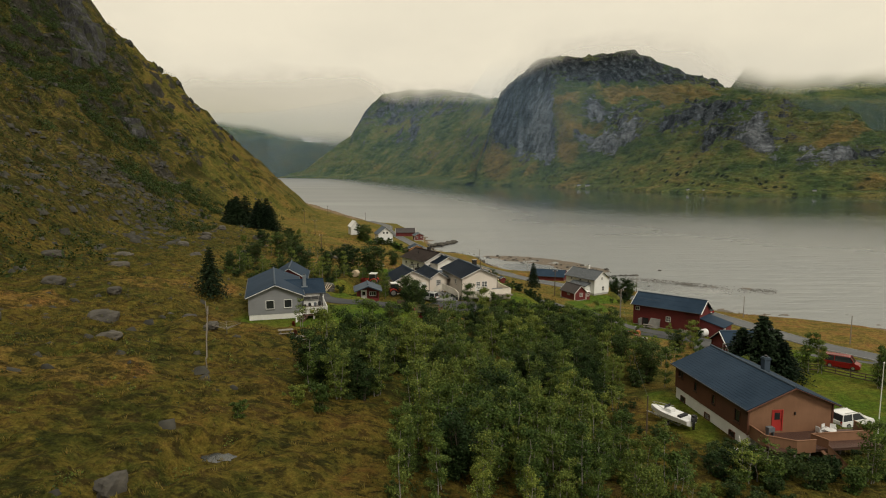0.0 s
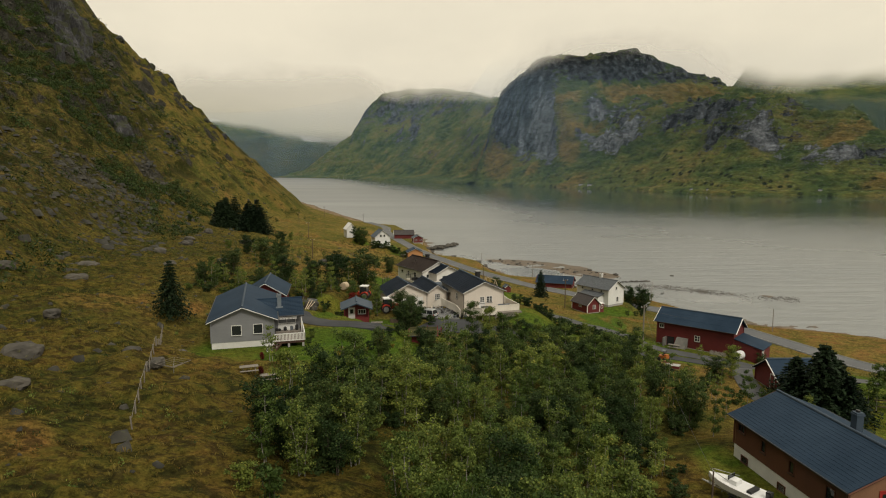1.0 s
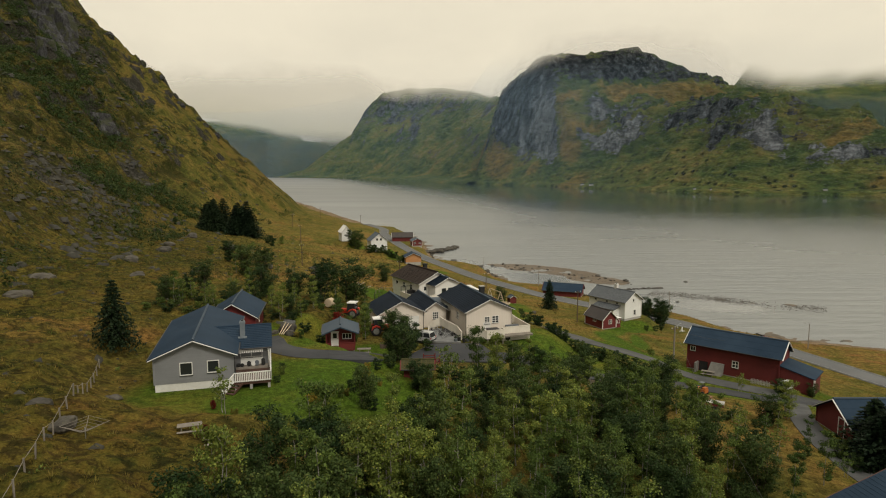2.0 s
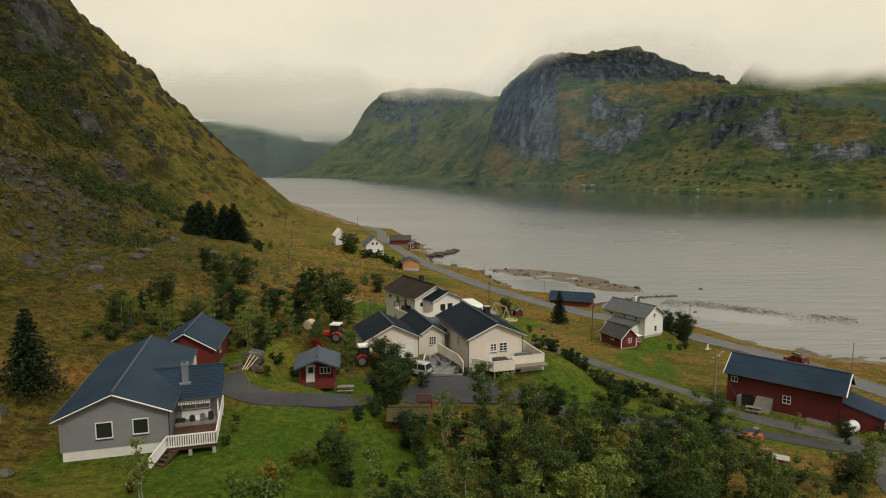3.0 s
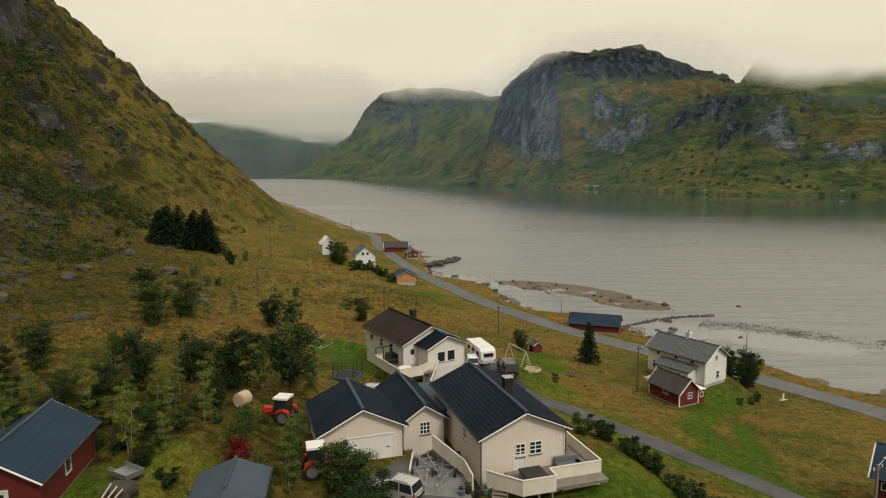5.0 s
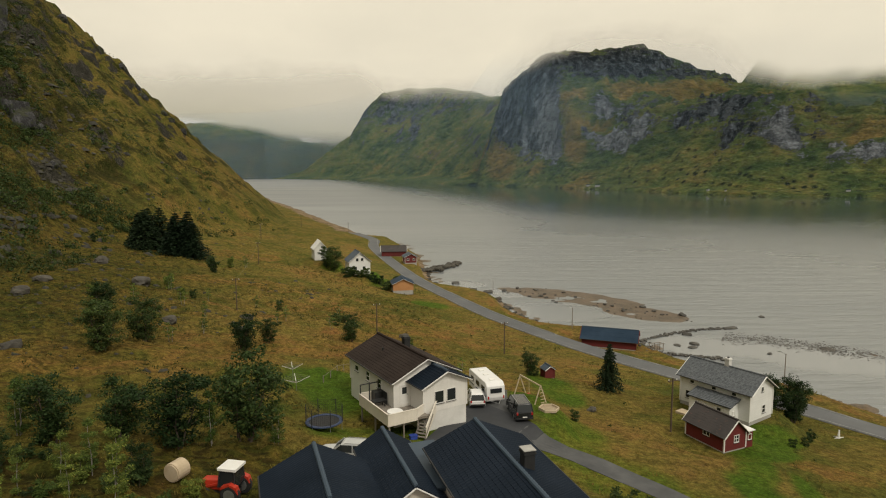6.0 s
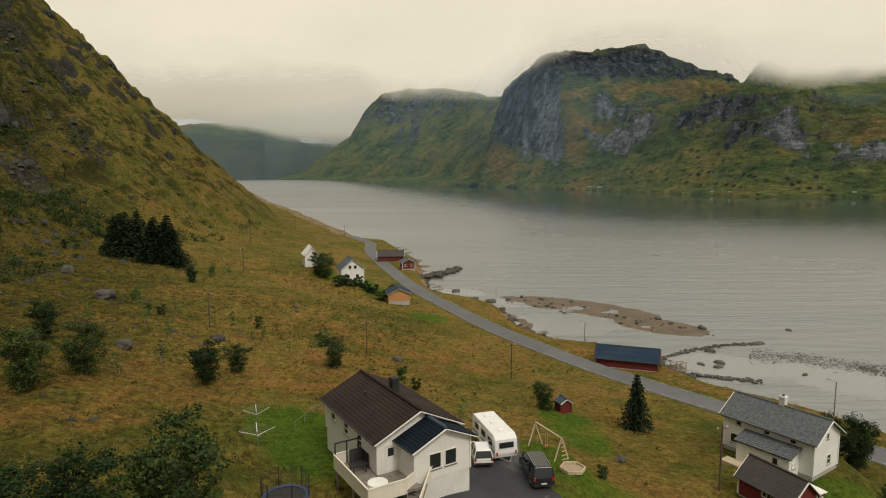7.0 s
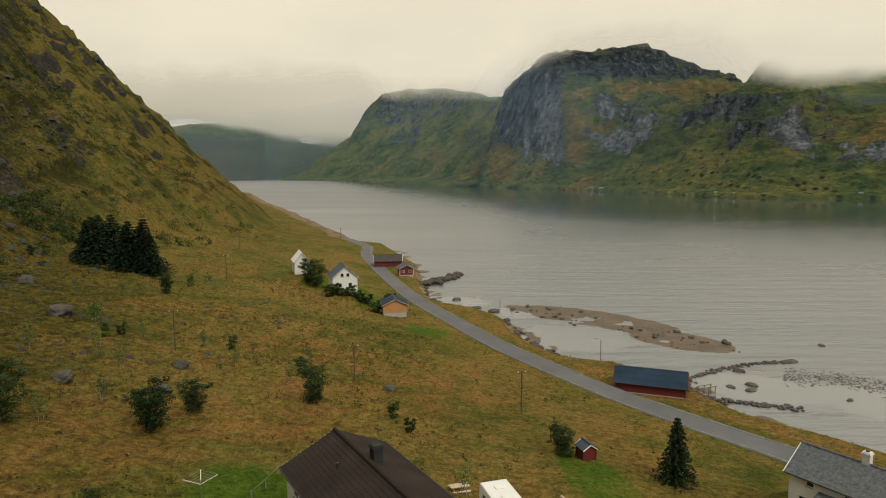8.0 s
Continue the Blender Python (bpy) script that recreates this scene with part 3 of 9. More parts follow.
def land(x, y, fine=True):
    d, rz = along(x, y, ROAD)
    s, _ = along(x, y, SHORE)
    inland = np.maximum(d - 4, 0)
    z = rz + 0.168 * (inland - 0.5 * np.maximum(inland - 95, 0)) + 0.02 * np.minimum(d + 4, 0)
    z = z - 4.2 * np.exp(-((x - 7) / 24) ** 2 - ((y - 62) / 34) ** 2)
    v, _ = along(x, y, FOOT)
    v = np.maximum(v, 0)
    rise = 0.40 * v * ramp(0, 25, v) + 0.0026 * np.minimum(v, 130) ** 2 + 0.5 * np.maximum(v - 130, 0)
    bumps = rough(x, y, 60, 3, 3, True)
    rise = rise + ramp(10, 80, v) * (10 * bumps + 7 * rough(x, y, 22, 4, 9, True))
    rise = rise + ramp(6, 45, v) * (0.5 + 0.5 * ramp(440, 320, y)) * (2.6 * rough(x, y, 11, 3, 13, True) + 1.6 * np.maximum(rough(x, y, 17, 3, 14, True), 0))
    ledge = rough(x, y, 55, 3, 23)
    rise = rise + ramp(35, 90, v) * ramp(-0.25, 0.25, ledge) * 2.6 * np.sin(rise * 0.42 + 5 * rough(x, y, 34, 2, 27))
    q = y - (522 + 0.9 * (-117 - x))
    spur = 0.55 * np.maximum(q + 6 * rough(x, y, 30, 2, 21), 0)
    rise = rise - 15 * np.exp(-((x + 242) / 34) ** 2 - ((y - 468) / 42) ** 2) * ramp(20, 60, v)
    z = z + smin(rise, np.maximum(rise - spur, -30), 4)
    # the low coast goes on past the spur
    z = np.maximum(z, np.minimum(0.1 * s, 5) - 40 * ramp(520, 430, y))
    away = ramp(3.5, 14, np.abs(d))
    if fine:
        wild = ramp(0, 40, d)
        z = z + away * (0.5 * rough(x, y, 24, 3, 5) + 0.22 * wild * rough(x, y, 5, 2, 7) + 1.15 * wild * ramp(10, 40, 25 - x) * np.abs(rough(x, y, 3.4, 3, 8)) ** 0.8 + 0.55 * wild * ramp(12, 34, -x) * ramp(190, 150, y) * rough(x, y, 7, 2, 12, True)) + wild * ramp(20, 60, -x - 5) * 0.5 * np.maximum(rough(x, y, 7, 2, 31), 0)
    for px, py, r, pz in PADS:
        k = 1 - ramp(r, r * 1.9, np.hypot(x - px, y - py))
        z = z + (pz - z) * k
    beach = np.where(s > 0, 0.05 + (0.14 + 0.32 * ramp(172, 205, y)) * s + (0.004 + 0.03 * ramp(172, 205, y)) * s * s, np.maximum(0.05 + 0.035 * s, -14))
    beach = beach + ramp(12, 3, np.abs(s)) * 0.35 * rough(x, y, 4, 3, 41)
    # low spits of weed and shingle that the tide leaves bare
    for sx, sy, rx, ry, turn, h in SPITS:
        c, n = math.cos(turn), math.sin(turn)
        u, w = (x - sx) * c + (y - sy) * n, -(x - sx) * n + (y - sy) * c
        g = np.exp(-(u / rx) ** 2 - (w / ry) ** 2)
        beach = np.maximum(beach, np.where(s < 2, np.minimum(-0.26 + 0.62 * g + 0.36 * g * rough(x, y, 12, 4, 51), 0.03) + h + 0.15 * g * rough(x, y, 3.5, 3, 53), -99))
    return smin(z, beach, 1.0)


SPITS = [(44, 290, 25, 10, -0.72, 0.02), (58.5, 268.5, 17, 8, -0.85, 0.015), (30, 303, 12, 6, -0.4, 0.0), (82, 234.5, 10, 4.5, -0.75, -0.08), (95, 226.8, 13, 5, -0.45, -0.085), (107.5, 220.6, 11, 4, -0.4, -0.075)]


def grid_mesh(name, xs, ys, zs, material, values=None):
    nx, ny = len(xs), len(ys)
    gx, gy = np.meshgrid(xs, ys)
    co = np.stack([gx.ravel(), gy.ravel(), zs.ravel()], 1).astype(np.float32)
    i = (np.arange(ny - 1)[:, None] * nx + np.arange(nx - 1)[None]).ravel()
    quads = np.stack([i, i + 1, i + nx + 1, i + nx], 1).astype(np.int32)
    me = bpy.data.meshes.new(name)
    me.vertices.add(len(co))
    me.vertices.foreach_set("co", co.ravel())
    me.loops.add(quads.size)
    me.loops.foreach_set("vertex_index", quads.ravel())
    me.polygons.add(len(quads))
    me.polygons.foreach_set("loop_start", np.arange(0, quads.size, 4, dtype=np.int32))
    me.update()
    me.validate()
    for p in me.polygons:
        p.use_smooth = True
    for key, v in (values or {}).items():
        a = me.attributes.new(key, "FLOAT", "POINT")
        a.data.foreach_set("value", v.ravel().astype(np.float32))
    me.materials.append(material)
    return new(name, me)


def steps(*spans):
    out = []
    for a, b, s in spans:
        out.extend(np.arange(a, b, s))
    return np.array(out + [spans[-1][1]], float)


# lawns: x, y, half widths, turn
LAWNS = [(-17, 89, 13, 9, 0.2), (-8, 94, 9, 8, 0), (-12, 108, 9, 6, 0.2), (-19, 113, 7, 5, 0.2), (18, 116, 7, 9, 0.4), (33, 112, 13, 4, -0.45), (60, 92, 20, 11, -0.9), (48, 74, 11, 24, 0.0), (60, 84, 16, 12, 0.0), (-12, 161, 6, 10, 0.6),
         (14, 157, 4.5, 8, 0.5), (17.5, 177, 3.5, 10, 0.1), (-4, 146, 9, 3.5, 0.2), (42, 161.5, 5, 3, 0.3), (31.2, 137, 2.6, 10, 0.06), (34.4, 150, 2.2, 7, -0.35), (38.5, 156, 5, 3, 0.4), (31.5, 127.5, 3.2, 3, 0), (36.5, 141, 1.6, 9, -0.2), (24.5, 62, 2.6, 7, 0), (-22, 292, 6, 12, 0.2), (-34, 300, 8, 6, 0.2), (-3, 258, 6, 5, -0.9), (18, 290, 3, 7, 0.2)]


def inside(x, y, ovals):
    m = np.zeros(x.shape)
    for ox, oy, rx, ry, t in ovals:
        c, s = math.cos(t), math.sin(t)
        u, w = ((x - ox) * c + (y - oy) * s) / rx, (-(x - ox) * s + (y - oy) * c) / ry
        m = np.maximum(m, 1 - ramp(0.85, 1.15, np.sqrt(u * u + w * w) + 0.12 * rough(x, y, 5, 2, 61)))
    return m


gxs = steps((-4600, -1000, 300), (-1000, -460, 30), (-460, -320, 4), (-320, -75, 1.6), (-75, 45, 0.75), (45, 75, 1.0), (75, 125, 1.25), (125, 165, 3), (165, 300, 10), (300, 4600, 300))
gys = steps((-300, -60, 40), (-60, 20, 4), (20, 140, 0.75), (140, 230, 1.0), (230, 330, 1.6), (330, 520, 2.4), (520, 700, 6), (700, 1700, 25), (1700, 4900, 400))
GX, GY = np.meshgrid(gxs, gys)
GZ = land(GX, GY)
GZ = np.where((GX < -454 - 0.35 * (GY - 1566)) & (GY > 1500), -14, GZ)
road_d, _ = along(GX, GY, ROAD)
shore_d, _ = along(GX, GY, SHORE)
hill_v, _ = along(GX, GY, FOOT)
sy, sx = np.gradient(GZ, gys, gxs)
steep = np.hypot(sx, sy)
lawn = inside(GX, GY, LAWNS)
VERGE = [(74, 113), (51.5, 110), (36, 121), (22, 137.5), (13, 147.2)]
lane_d = np.abs(along(GX, GY, VERGE)[0])
lawn = np.maximum(lawn, 0.9 * ramp(6.5, 3.0, lane_d + 2.2 * rough(GX, GY, 6, 2, 63)))
moor = np.clip(ramp(-62, -6, hill_v) * (1 - 0.75 * ramp(0, 60, GY - 325 - 1.2 * (-150 - GX))) + ramp(95, 60, GY) * ramp(60, 20, GX), 0, 1)
moor = np.maximum(moor, 0.95 * inside(GX, GY, [(-27, 122, 17, 9, 0.1), (-17, 131, 9, 7, 0.2)]))
# cliffs and boulder fields of the hillside; and where its scrub is thickest
CRAGS = [(-214, 388, 24, 17, 0.6), (-162, 331, 9, 8, 0.4), (-148, 358, 10, 14, 0.5), (-138, 310, 8, 12, 0.5), (-190, 345, 10, 8, 0.3), (-185, 420, 8, 14, 0.4), (-230, 430, 14, 20, 0.5), (-122, 240, 14, 26, 0.3), (-104, 215, 10, 26, 0.3)]
THICKET = [(-176, 322, 26, 22, 0.4), (-196, 352, 18, 16, 0.4), (-160, 305, 14, 20, 0.3), (-128, 270, 10, 22, 0.2), (-118, 305, 10, 14, 0.2), (-205, 300, 30, 30, 0.0), (-235, 370, 20, 20, 0.0)]
crags = inside(GX, GY, CRAGS)
stony = np.clip(0.42 * crags + 0.10 + 0.55 * ramp(0.95, 2.0, steep) + 0.22 * ramp(-10, 40, hill_v) * rough(GX, GY, 26, 3, 71), 0, 1) * (1 - lawn) * ramp(20, 40, road_d)
beach = np.clip(ramp(2.2, 0.5, GZ) * ramp(30, 4, shore_d), 0, 1)
heath = ramp(4, 40, hill_v) * (1 - 0.55 * ramp(0, 60, GY - 325 - 1.2 * (-150 - GX))) * np.clip(0.75 + 0.5 * rough(GX, GY, 50, 3, 77), 0, 1)
straw = ramp(-3, -7, road_d) * ramp(2, 6, shore_d) * ramp(330, 250, GY) + 0.45 * inside(GX, GY, [(-5, 225, 26, 16, -0.5), (-30, 240, 18, 9, -0.2), (22, 200, 12, 9, -0.8), (60, 140, 10, 9, -0.8), (-45, 205, 16, 8, 0.2)])
RUST = [(-31, 170, 9, 7, 0.2), (-22, 182, 12, 8, 0.1), (-10, 198, 14, 8, -0.3), (3, 210, 12, 7, -0.7), (-24, 222, 16, 8, -0.2), (-6, 216, 12, 9, -0.4), (-36, 158, 12, 5, 0.4), (-48, 245, 18, 9, 0.1), (24, 188, 9, 6, -0.9), (44, 152, 5, 3, -0.6), (-60, 78, 12, 6, 0.3), (-44, 100, 10, 6, 0.2), (-34, 52, 9, 5, 0.2), (-70, 300, 16, 10, 0.3)]
TRACKS = [(20, 108, 4, 2, 0.2), (12, 110, 4, 1.6, 0)]
ground = tagged(grid_mesh("ground", gxs, gys, GZ, GROUND, {"heath": heath, "slope": ramp(5, 45, hill_v), "straw": straw, "rust": inside(GX, GY, RUST), "lawn": lawn, "moor": moor, "rocky": stony, "beach": beach, "flat": ramp(0.28, 0.12, GZ) * ramp(2, -1, shore_d), "dirt": 0.75 * inside(GX, GY, TRACKS)}),
                "rough autumn meadow, mown lawns and stony hillside", "ground", kind="structure")

wxs, wys = steps((-5000, -1200, 460), (-1200, -50, 50), (-50, 150, 2.5), (150, 2600, 50), (2600, 5000, 460)), steps((-300, 180, 60), (180, 340, 2.5), (340, 600, 26), (600, 4400, 50), (4400, 5000, 300))
FAR_SHORE = [(2600, 700), (1300, 860), (716, 1012), (477, 1135), (312, 1606), (30, 2117), (-220, 2909), (-592, 3577), (-1154, 4150), (-2400, 4300)]
WX, WY = np.meshgrid(wxs, wys)
# calm band whose colour carries the painted mountain reflection
lee_reflection = ramp(1000, 500, along(WX, WY, FAR_SHORE)[0] + 60 * rough(WX, WY, 260, 3, 67)) * (0.03 + 0.97 * ramp(-260, 230, WX + 0.25 * (WY - 1000)))
near = 0.04 + 0.96 * ramp(900, 250, np.hypot(WX, WY - 120))
POOLS = [(34, 270, 16, 13, -0.5), (62, 232, 13, 9, -0.4), (24, 300, 9, 8, -0.6), (84, 222, 18, 10, -0.6), (6, 316, 10, 8, -0.7)]
pool = inside(WX, WY, POOLS)
water = tagged(grid_mesh("water", wxs, wys, np.zeros((len(wys), len(wxs))), WATER, {"lee_reflection": lee_reflection, "near": near, "pool": pool}), "calm grey fjord water with faint ripples", "water", kind="structure")

# ---- the far side of the fjord ----


# bare slabs: x, y, half widths, how pale; and russet patches of bracken
SLABS = [(298, 2005, 24, 36, 0.9), (318, 1958, 24, 36, 1.0), (300, 1915, 26, 40, 1.0), (312, 1850, 20, 34, 1.0), (244, 2004, 12, 40, 0.9), (455, 1905, 26, 34, 0.8), (508, 1872, 34, 40, 0.8), (390, 1808, 24, 40, 0.8), (420, 1730, 28, 44, 0.7),
         (451, 1680, 26, 40, 0.6), (497, 1690, 26, 40, 0.5), (565, 1565, 24, 50, 0.3), (607, 1500, 34, 60, 0.35), (627, 1400, 30, 60, 0.35), (606, 1250, 26, 40, 0.45), (565, 1330, 22, 36, 0.35), (621, 1190, 14, 40, 0.55), (672, 1172, 26, 26, 0.6),
         (645, 1143, 22, 18, 0.4), (710, 1135, 26, 24, 0.55), (755, 1111, 24, 24, 0.4), (222, 2160, 22, 60, 0.15), (200, 2180, 20, 50, 0.1), (275, 2120, 20, 50, 0.1), (420, 2085, 60, 30, 0.15), (560, 2075, 70, 30, 0.15)]
RUSSET = [(163, 2110, 34, 120), (190, 2010, 36, 90), (129, 2350, 36, 90), (262, 1875, 30, 40), (353, 1835, 24, 60), (358, 1772, 26, 50), (430, 1860, 60, 22), (455, 1790, 30, 26), (551, 1973, 90, 34), (370, 1937, 44, 28), (700, 2000, 110, 36), (802, 2035, 90, 40), (728, 1174, 60, 16), (725, 1066, 36, 16), (690, 1425, 50, 40), (330, 1640, 60, 50)]


def zone(x, y, spots):
    return sum(np.exp(-((x - q[0]) / q[2]) ** 2 - ((y - q[1]) / q[3]) ** 2) for q in spots)


def massif(x, y):
    """The near mountain: a broad ledged shoulder, a summit behind it and a sheer western end."""
    w, _ = along(x, y, FAR_SHORE)
    w = -w
    crag = rough(x, y, 230, 5, 101, True)
    lump = rough(x, y, 420, 4, 111)
    front = 4 + 0.16 * np.maximum(w, 0) + 0.66 * np.maximum(w - 45, 0)
    shoulder = np.maximum(240 + 40 * lump - 0.50 * np.maximum(x - 590, 0), 40)
    summit = 462 - np.where(x < 649, 0.11, 0.46) * np.abs(x - 649) - 0.5 * np.maximum(y - 2300, 0)
    back = 120 + 1.05 * (y - (1840 + 0.12 * (x - 600)))
    steepfront = 4 + 0.16 * np.maximum(w, 0) + 0.45 * np.maximum(w - 30, 0) + 2.2 * np.maximum(w - 130, 0)
    top = np.maximum(smin(front, shoulder, 70), smin(smin(summit, back, 50), steepfront, 40))
    e = x - 0.05 * (y - 2200) + 14 * crag
    cliff = smin(165 + 3.0 * (e - 166), 309 + 1.1 * (e - 206), 30)
    z = smin(top, np.maximum(cliff, 0.16 * w), 22)
    z = z + (34 * crag + 26 * rough(x, y, 75, 4, 121, True) + 15 * rough(x, y, 26, 2, 126, True)) * ramp(30, 200, w) * (1 - 0.62 * ramp(300, 390, z)) - 20 * ramp(100, 300, w)
    # ledges: treads of grass between risers of rock
    wave = z / 21 + 1.6 * rough(x, y, 160, 3, 127) + 0.5 * rough(x, y, 45, 2, 128)
    z = z + 21 / 6.283 * np.sin(6.283 * wave) * np.clip(0.5 + 0.7 * rough(x, y, 190, 3, 129) + 0.5 * np.clip(zone(x, y, SLABS), 0, 1), 0, 0.95) * ramp(60, 160, w)
    return smin(z, 2.2 * np.maximum(w, 0) - 6, 10)


def middle_mountain(x, y):
    w, _ = along(x, y, FAR_SHORE)
    w = -w
    crag = rough(x, y, 300, 5, 131, True)
    front = 4 + 0.14 * np.maximum(w, 0) + 0.95 * np.maximum(w - 130, 0)
    e = (x + 10 * crag) * 3800 / np.maximum(y, 2400)
    side = np.interp(e, [-1100, -860, -770, -633, -547, -461, -358, -151, 55, 300, 700], [0, 40, 90, 186, 245, 400, 520, 545, 515, 470, 470])
    z = smin(smin(front, 560 + 0 * x, 60), side * np.minimum(y / 3800, 1.05), 30)
    z = z + (34 * crag + 14 * rough(x, y, 90, 4, 151, True)) * ramp(40, 220, w) - 15 * ramp(100, 300, w)
    return smin(z, 2.2 * np.maximum(w, 0) - 6, 10)


def valley_head(x, y):
    w, _ = along(x, y, FAR_SHORE)
    w = -w
    crest = 285 + 95 * ramp(-1120, -1230, x) + 75 * ramp(-1450, -1900, x) - 50 * ramp(-1100, -1010, x)
    front = smin(6 + 0.03 * np.maximum(w, 0) + 0.90 * np.maximum(w - 120, 0), 6 + 0.9 * np.maximum(y - 4270, 0), 8)
    return smin(smin(front, crest, 60) + 30 * rough(x, y, 300, 5, 161, True) * ramp(150, 300, w), 2.2 * np.maximum(w, 0) - 6, 10)


def right_mountain(x, y):
    front = smin(0.62 * (y - 1900 + 0.1 * (x - 1500)), 1.5 * (x - 1060), 40)
    return smin(front, 560 + 0 * x, 80) + 40 * rough(x, y, 320, 5, 171, True)


def far_mesh(name, fn, x0, x1, y0, y1, s, label, bare=0.20, cliff=0.45):
    xs, ys = np.arange(x0, x1 + 1, s), np.arange(y0, y1 + 1, s)
    x, y = np.meshgrid(xs, ys)
    z = fn(x, y)
    b, a = np.gradient(z, s)
    slope = np.hypot(a, b)
    rocky = bare + cliff * ramp(0.9, 2.2, slope) + 0.22 * rough(x, y, 150, 4, 181) - 0.30 * ramp(120, 30, z) + 0.16 * ramp(300, 350, z)
    russet = 0.25 * rough(x, y, 260, 3, 186)
    pale = 0.35 + 0 * x
    if name == "mountain_main":
        rocky = rocky + 0.40 * np.clip(zone(x, y, SLABS), 0, 1) + 0.14 * ramp(0.5, 1.4, slope) - 0.10 * ramp(1.6, 2.6, slope)
        rocky = rocky + 0.34 * ramp(1.2, 2.2, slope) * ramp(360, 280, x) + 0.12 * ramp(290, 340, z)
        russet = russet + 0.85 * zone(x, y, RUSSET)
        pale = 0.2 + zone(x, y, [q for q in SLABS if q[4] > 0.4]) - 0.1 * ramp(260, 340, z)
        rocky = rocky - 0.55 * np.clip(russet, 0, 1)
    # mountain_behind takes full scrub only to shade the whole slope darker
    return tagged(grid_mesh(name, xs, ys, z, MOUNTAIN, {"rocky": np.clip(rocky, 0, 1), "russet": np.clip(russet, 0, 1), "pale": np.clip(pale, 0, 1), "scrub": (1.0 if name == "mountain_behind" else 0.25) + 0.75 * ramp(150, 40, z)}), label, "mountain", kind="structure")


far_mesh("mountain_main", massif, -60, 1700, 800, 2600, 5.0, "steep green mountain with grey rock slabs across the fjord", 0.27, 0.10)
far_mesh("mountain_middle", middle_mountain, -1100, 700, 2050, 4400, 12, "green mountain with a sheer rocky side behind the fjord", 0.29, 0.62)
far_mesh("mountain_far", valley_head, -2700, -100, 3500, 4800, 14, "distant dark mountains at the head of the fjord", 0.02)
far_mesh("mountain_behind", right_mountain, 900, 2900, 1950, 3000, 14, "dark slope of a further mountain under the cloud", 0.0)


# ---- low cloud that hides the summits, and tinted sheets standing in for haze ----
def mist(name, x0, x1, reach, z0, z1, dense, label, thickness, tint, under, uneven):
    """An upright sheet for cloud or painted haze; reach(x, z): how far out it stands; thickness(x, z) from -1 (clear)
    to 1.6 (closed).
    """
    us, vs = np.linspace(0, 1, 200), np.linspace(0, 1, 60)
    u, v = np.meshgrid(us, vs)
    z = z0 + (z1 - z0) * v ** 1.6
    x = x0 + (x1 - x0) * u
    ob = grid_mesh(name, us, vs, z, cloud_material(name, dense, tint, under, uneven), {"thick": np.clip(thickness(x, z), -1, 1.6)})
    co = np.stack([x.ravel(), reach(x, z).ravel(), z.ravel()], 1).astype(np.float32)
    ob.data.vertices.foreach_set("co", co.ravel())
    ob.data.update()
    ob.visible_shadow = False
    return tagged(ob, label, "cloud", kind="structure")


def cloud_base(x, z):
    """The deck's lower edge, shaped to fit the camera's view: low over the valley and the middle mountain, lifting over
    the main summit.
    """
    base = np.interp(x, [-3000, -330, -240, -166, 169, 205, 275, 381, 575, 716, 860, 981, 1383, 3000], [285, 280, 270, 240, 238, 300, 330, 346, 356, 342, 284, 270, 276, 272])
    return (z - base + 10 * rough(x, z * 2, 90, 3, 191)) / 78


def valley_cloud(x, z):
    base = np.interp(x, [-2600, -1900, -1600, -1376, -1096, -736, 200], [350, 346, 338, 300, 235, 190, 180])
    return (z - base + 14 * rough(x, z * 2, 160, 3, 193)) / 85


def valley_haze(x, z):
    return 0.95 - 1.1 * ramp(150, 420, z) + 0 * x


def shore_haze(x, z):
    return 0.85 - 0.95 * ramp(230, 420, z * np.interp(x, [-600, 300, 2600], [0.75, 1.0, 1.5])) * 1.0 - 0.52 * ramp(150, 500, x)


far_x, far_y = [p[0] for p in FAR_SHORE[::-1]], [p[1] for p in FAR_SHORE[::-1]]
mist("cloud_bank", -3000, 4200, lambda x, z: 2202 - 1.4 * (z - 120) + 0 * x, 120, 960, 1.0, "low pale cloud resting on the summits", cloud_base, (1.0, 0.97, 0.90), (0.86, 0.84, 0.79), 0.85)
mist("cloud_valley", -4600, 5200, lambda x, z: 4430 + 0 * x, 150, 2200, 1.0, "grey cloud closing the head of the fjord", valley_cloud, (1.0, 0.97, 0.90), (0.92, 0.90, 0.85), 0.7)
# added tinted sheets paint haze over the far mountains; two are dark
mist("haze_sheet_far", -3400, 600, lambda x, z: np.interp(x, [-1500, -1050], [3400, 4240]) + 0 * z, -1, 340, 0.62, "dark blue sheet standing in for haze at the head of the fjord", valley_haze, (0.145, 0.185, 0.235), (0.145, 0.185, 0.235), 0.1)
mist("haze", -3400, 2600, lambda x, z: np.interp(x, far_x, far_y) - 50 + 0 * z, -1, 420, 0.17, "thin blue sheet standing in for haze along the far shore", shore_haze, (0.40, 0.62, 0.92), (0.40, 0.62, 0.92), 0.1)
mist("tint_sheet_behind", 880, 2600, lambda x, z: 1885 + 0 * x, 30, 420, 0.62, "dark teal sheet that darkens the further slope, standing in for haze", lambda x, z: 0.95 * ramp(880, 1020, x) * ramp(330, 210, z) - 0.6 * ramp(210, 330, z), (0.085, 0.135, 0.155), (0.085, 0.135, 0.155), 0.1)

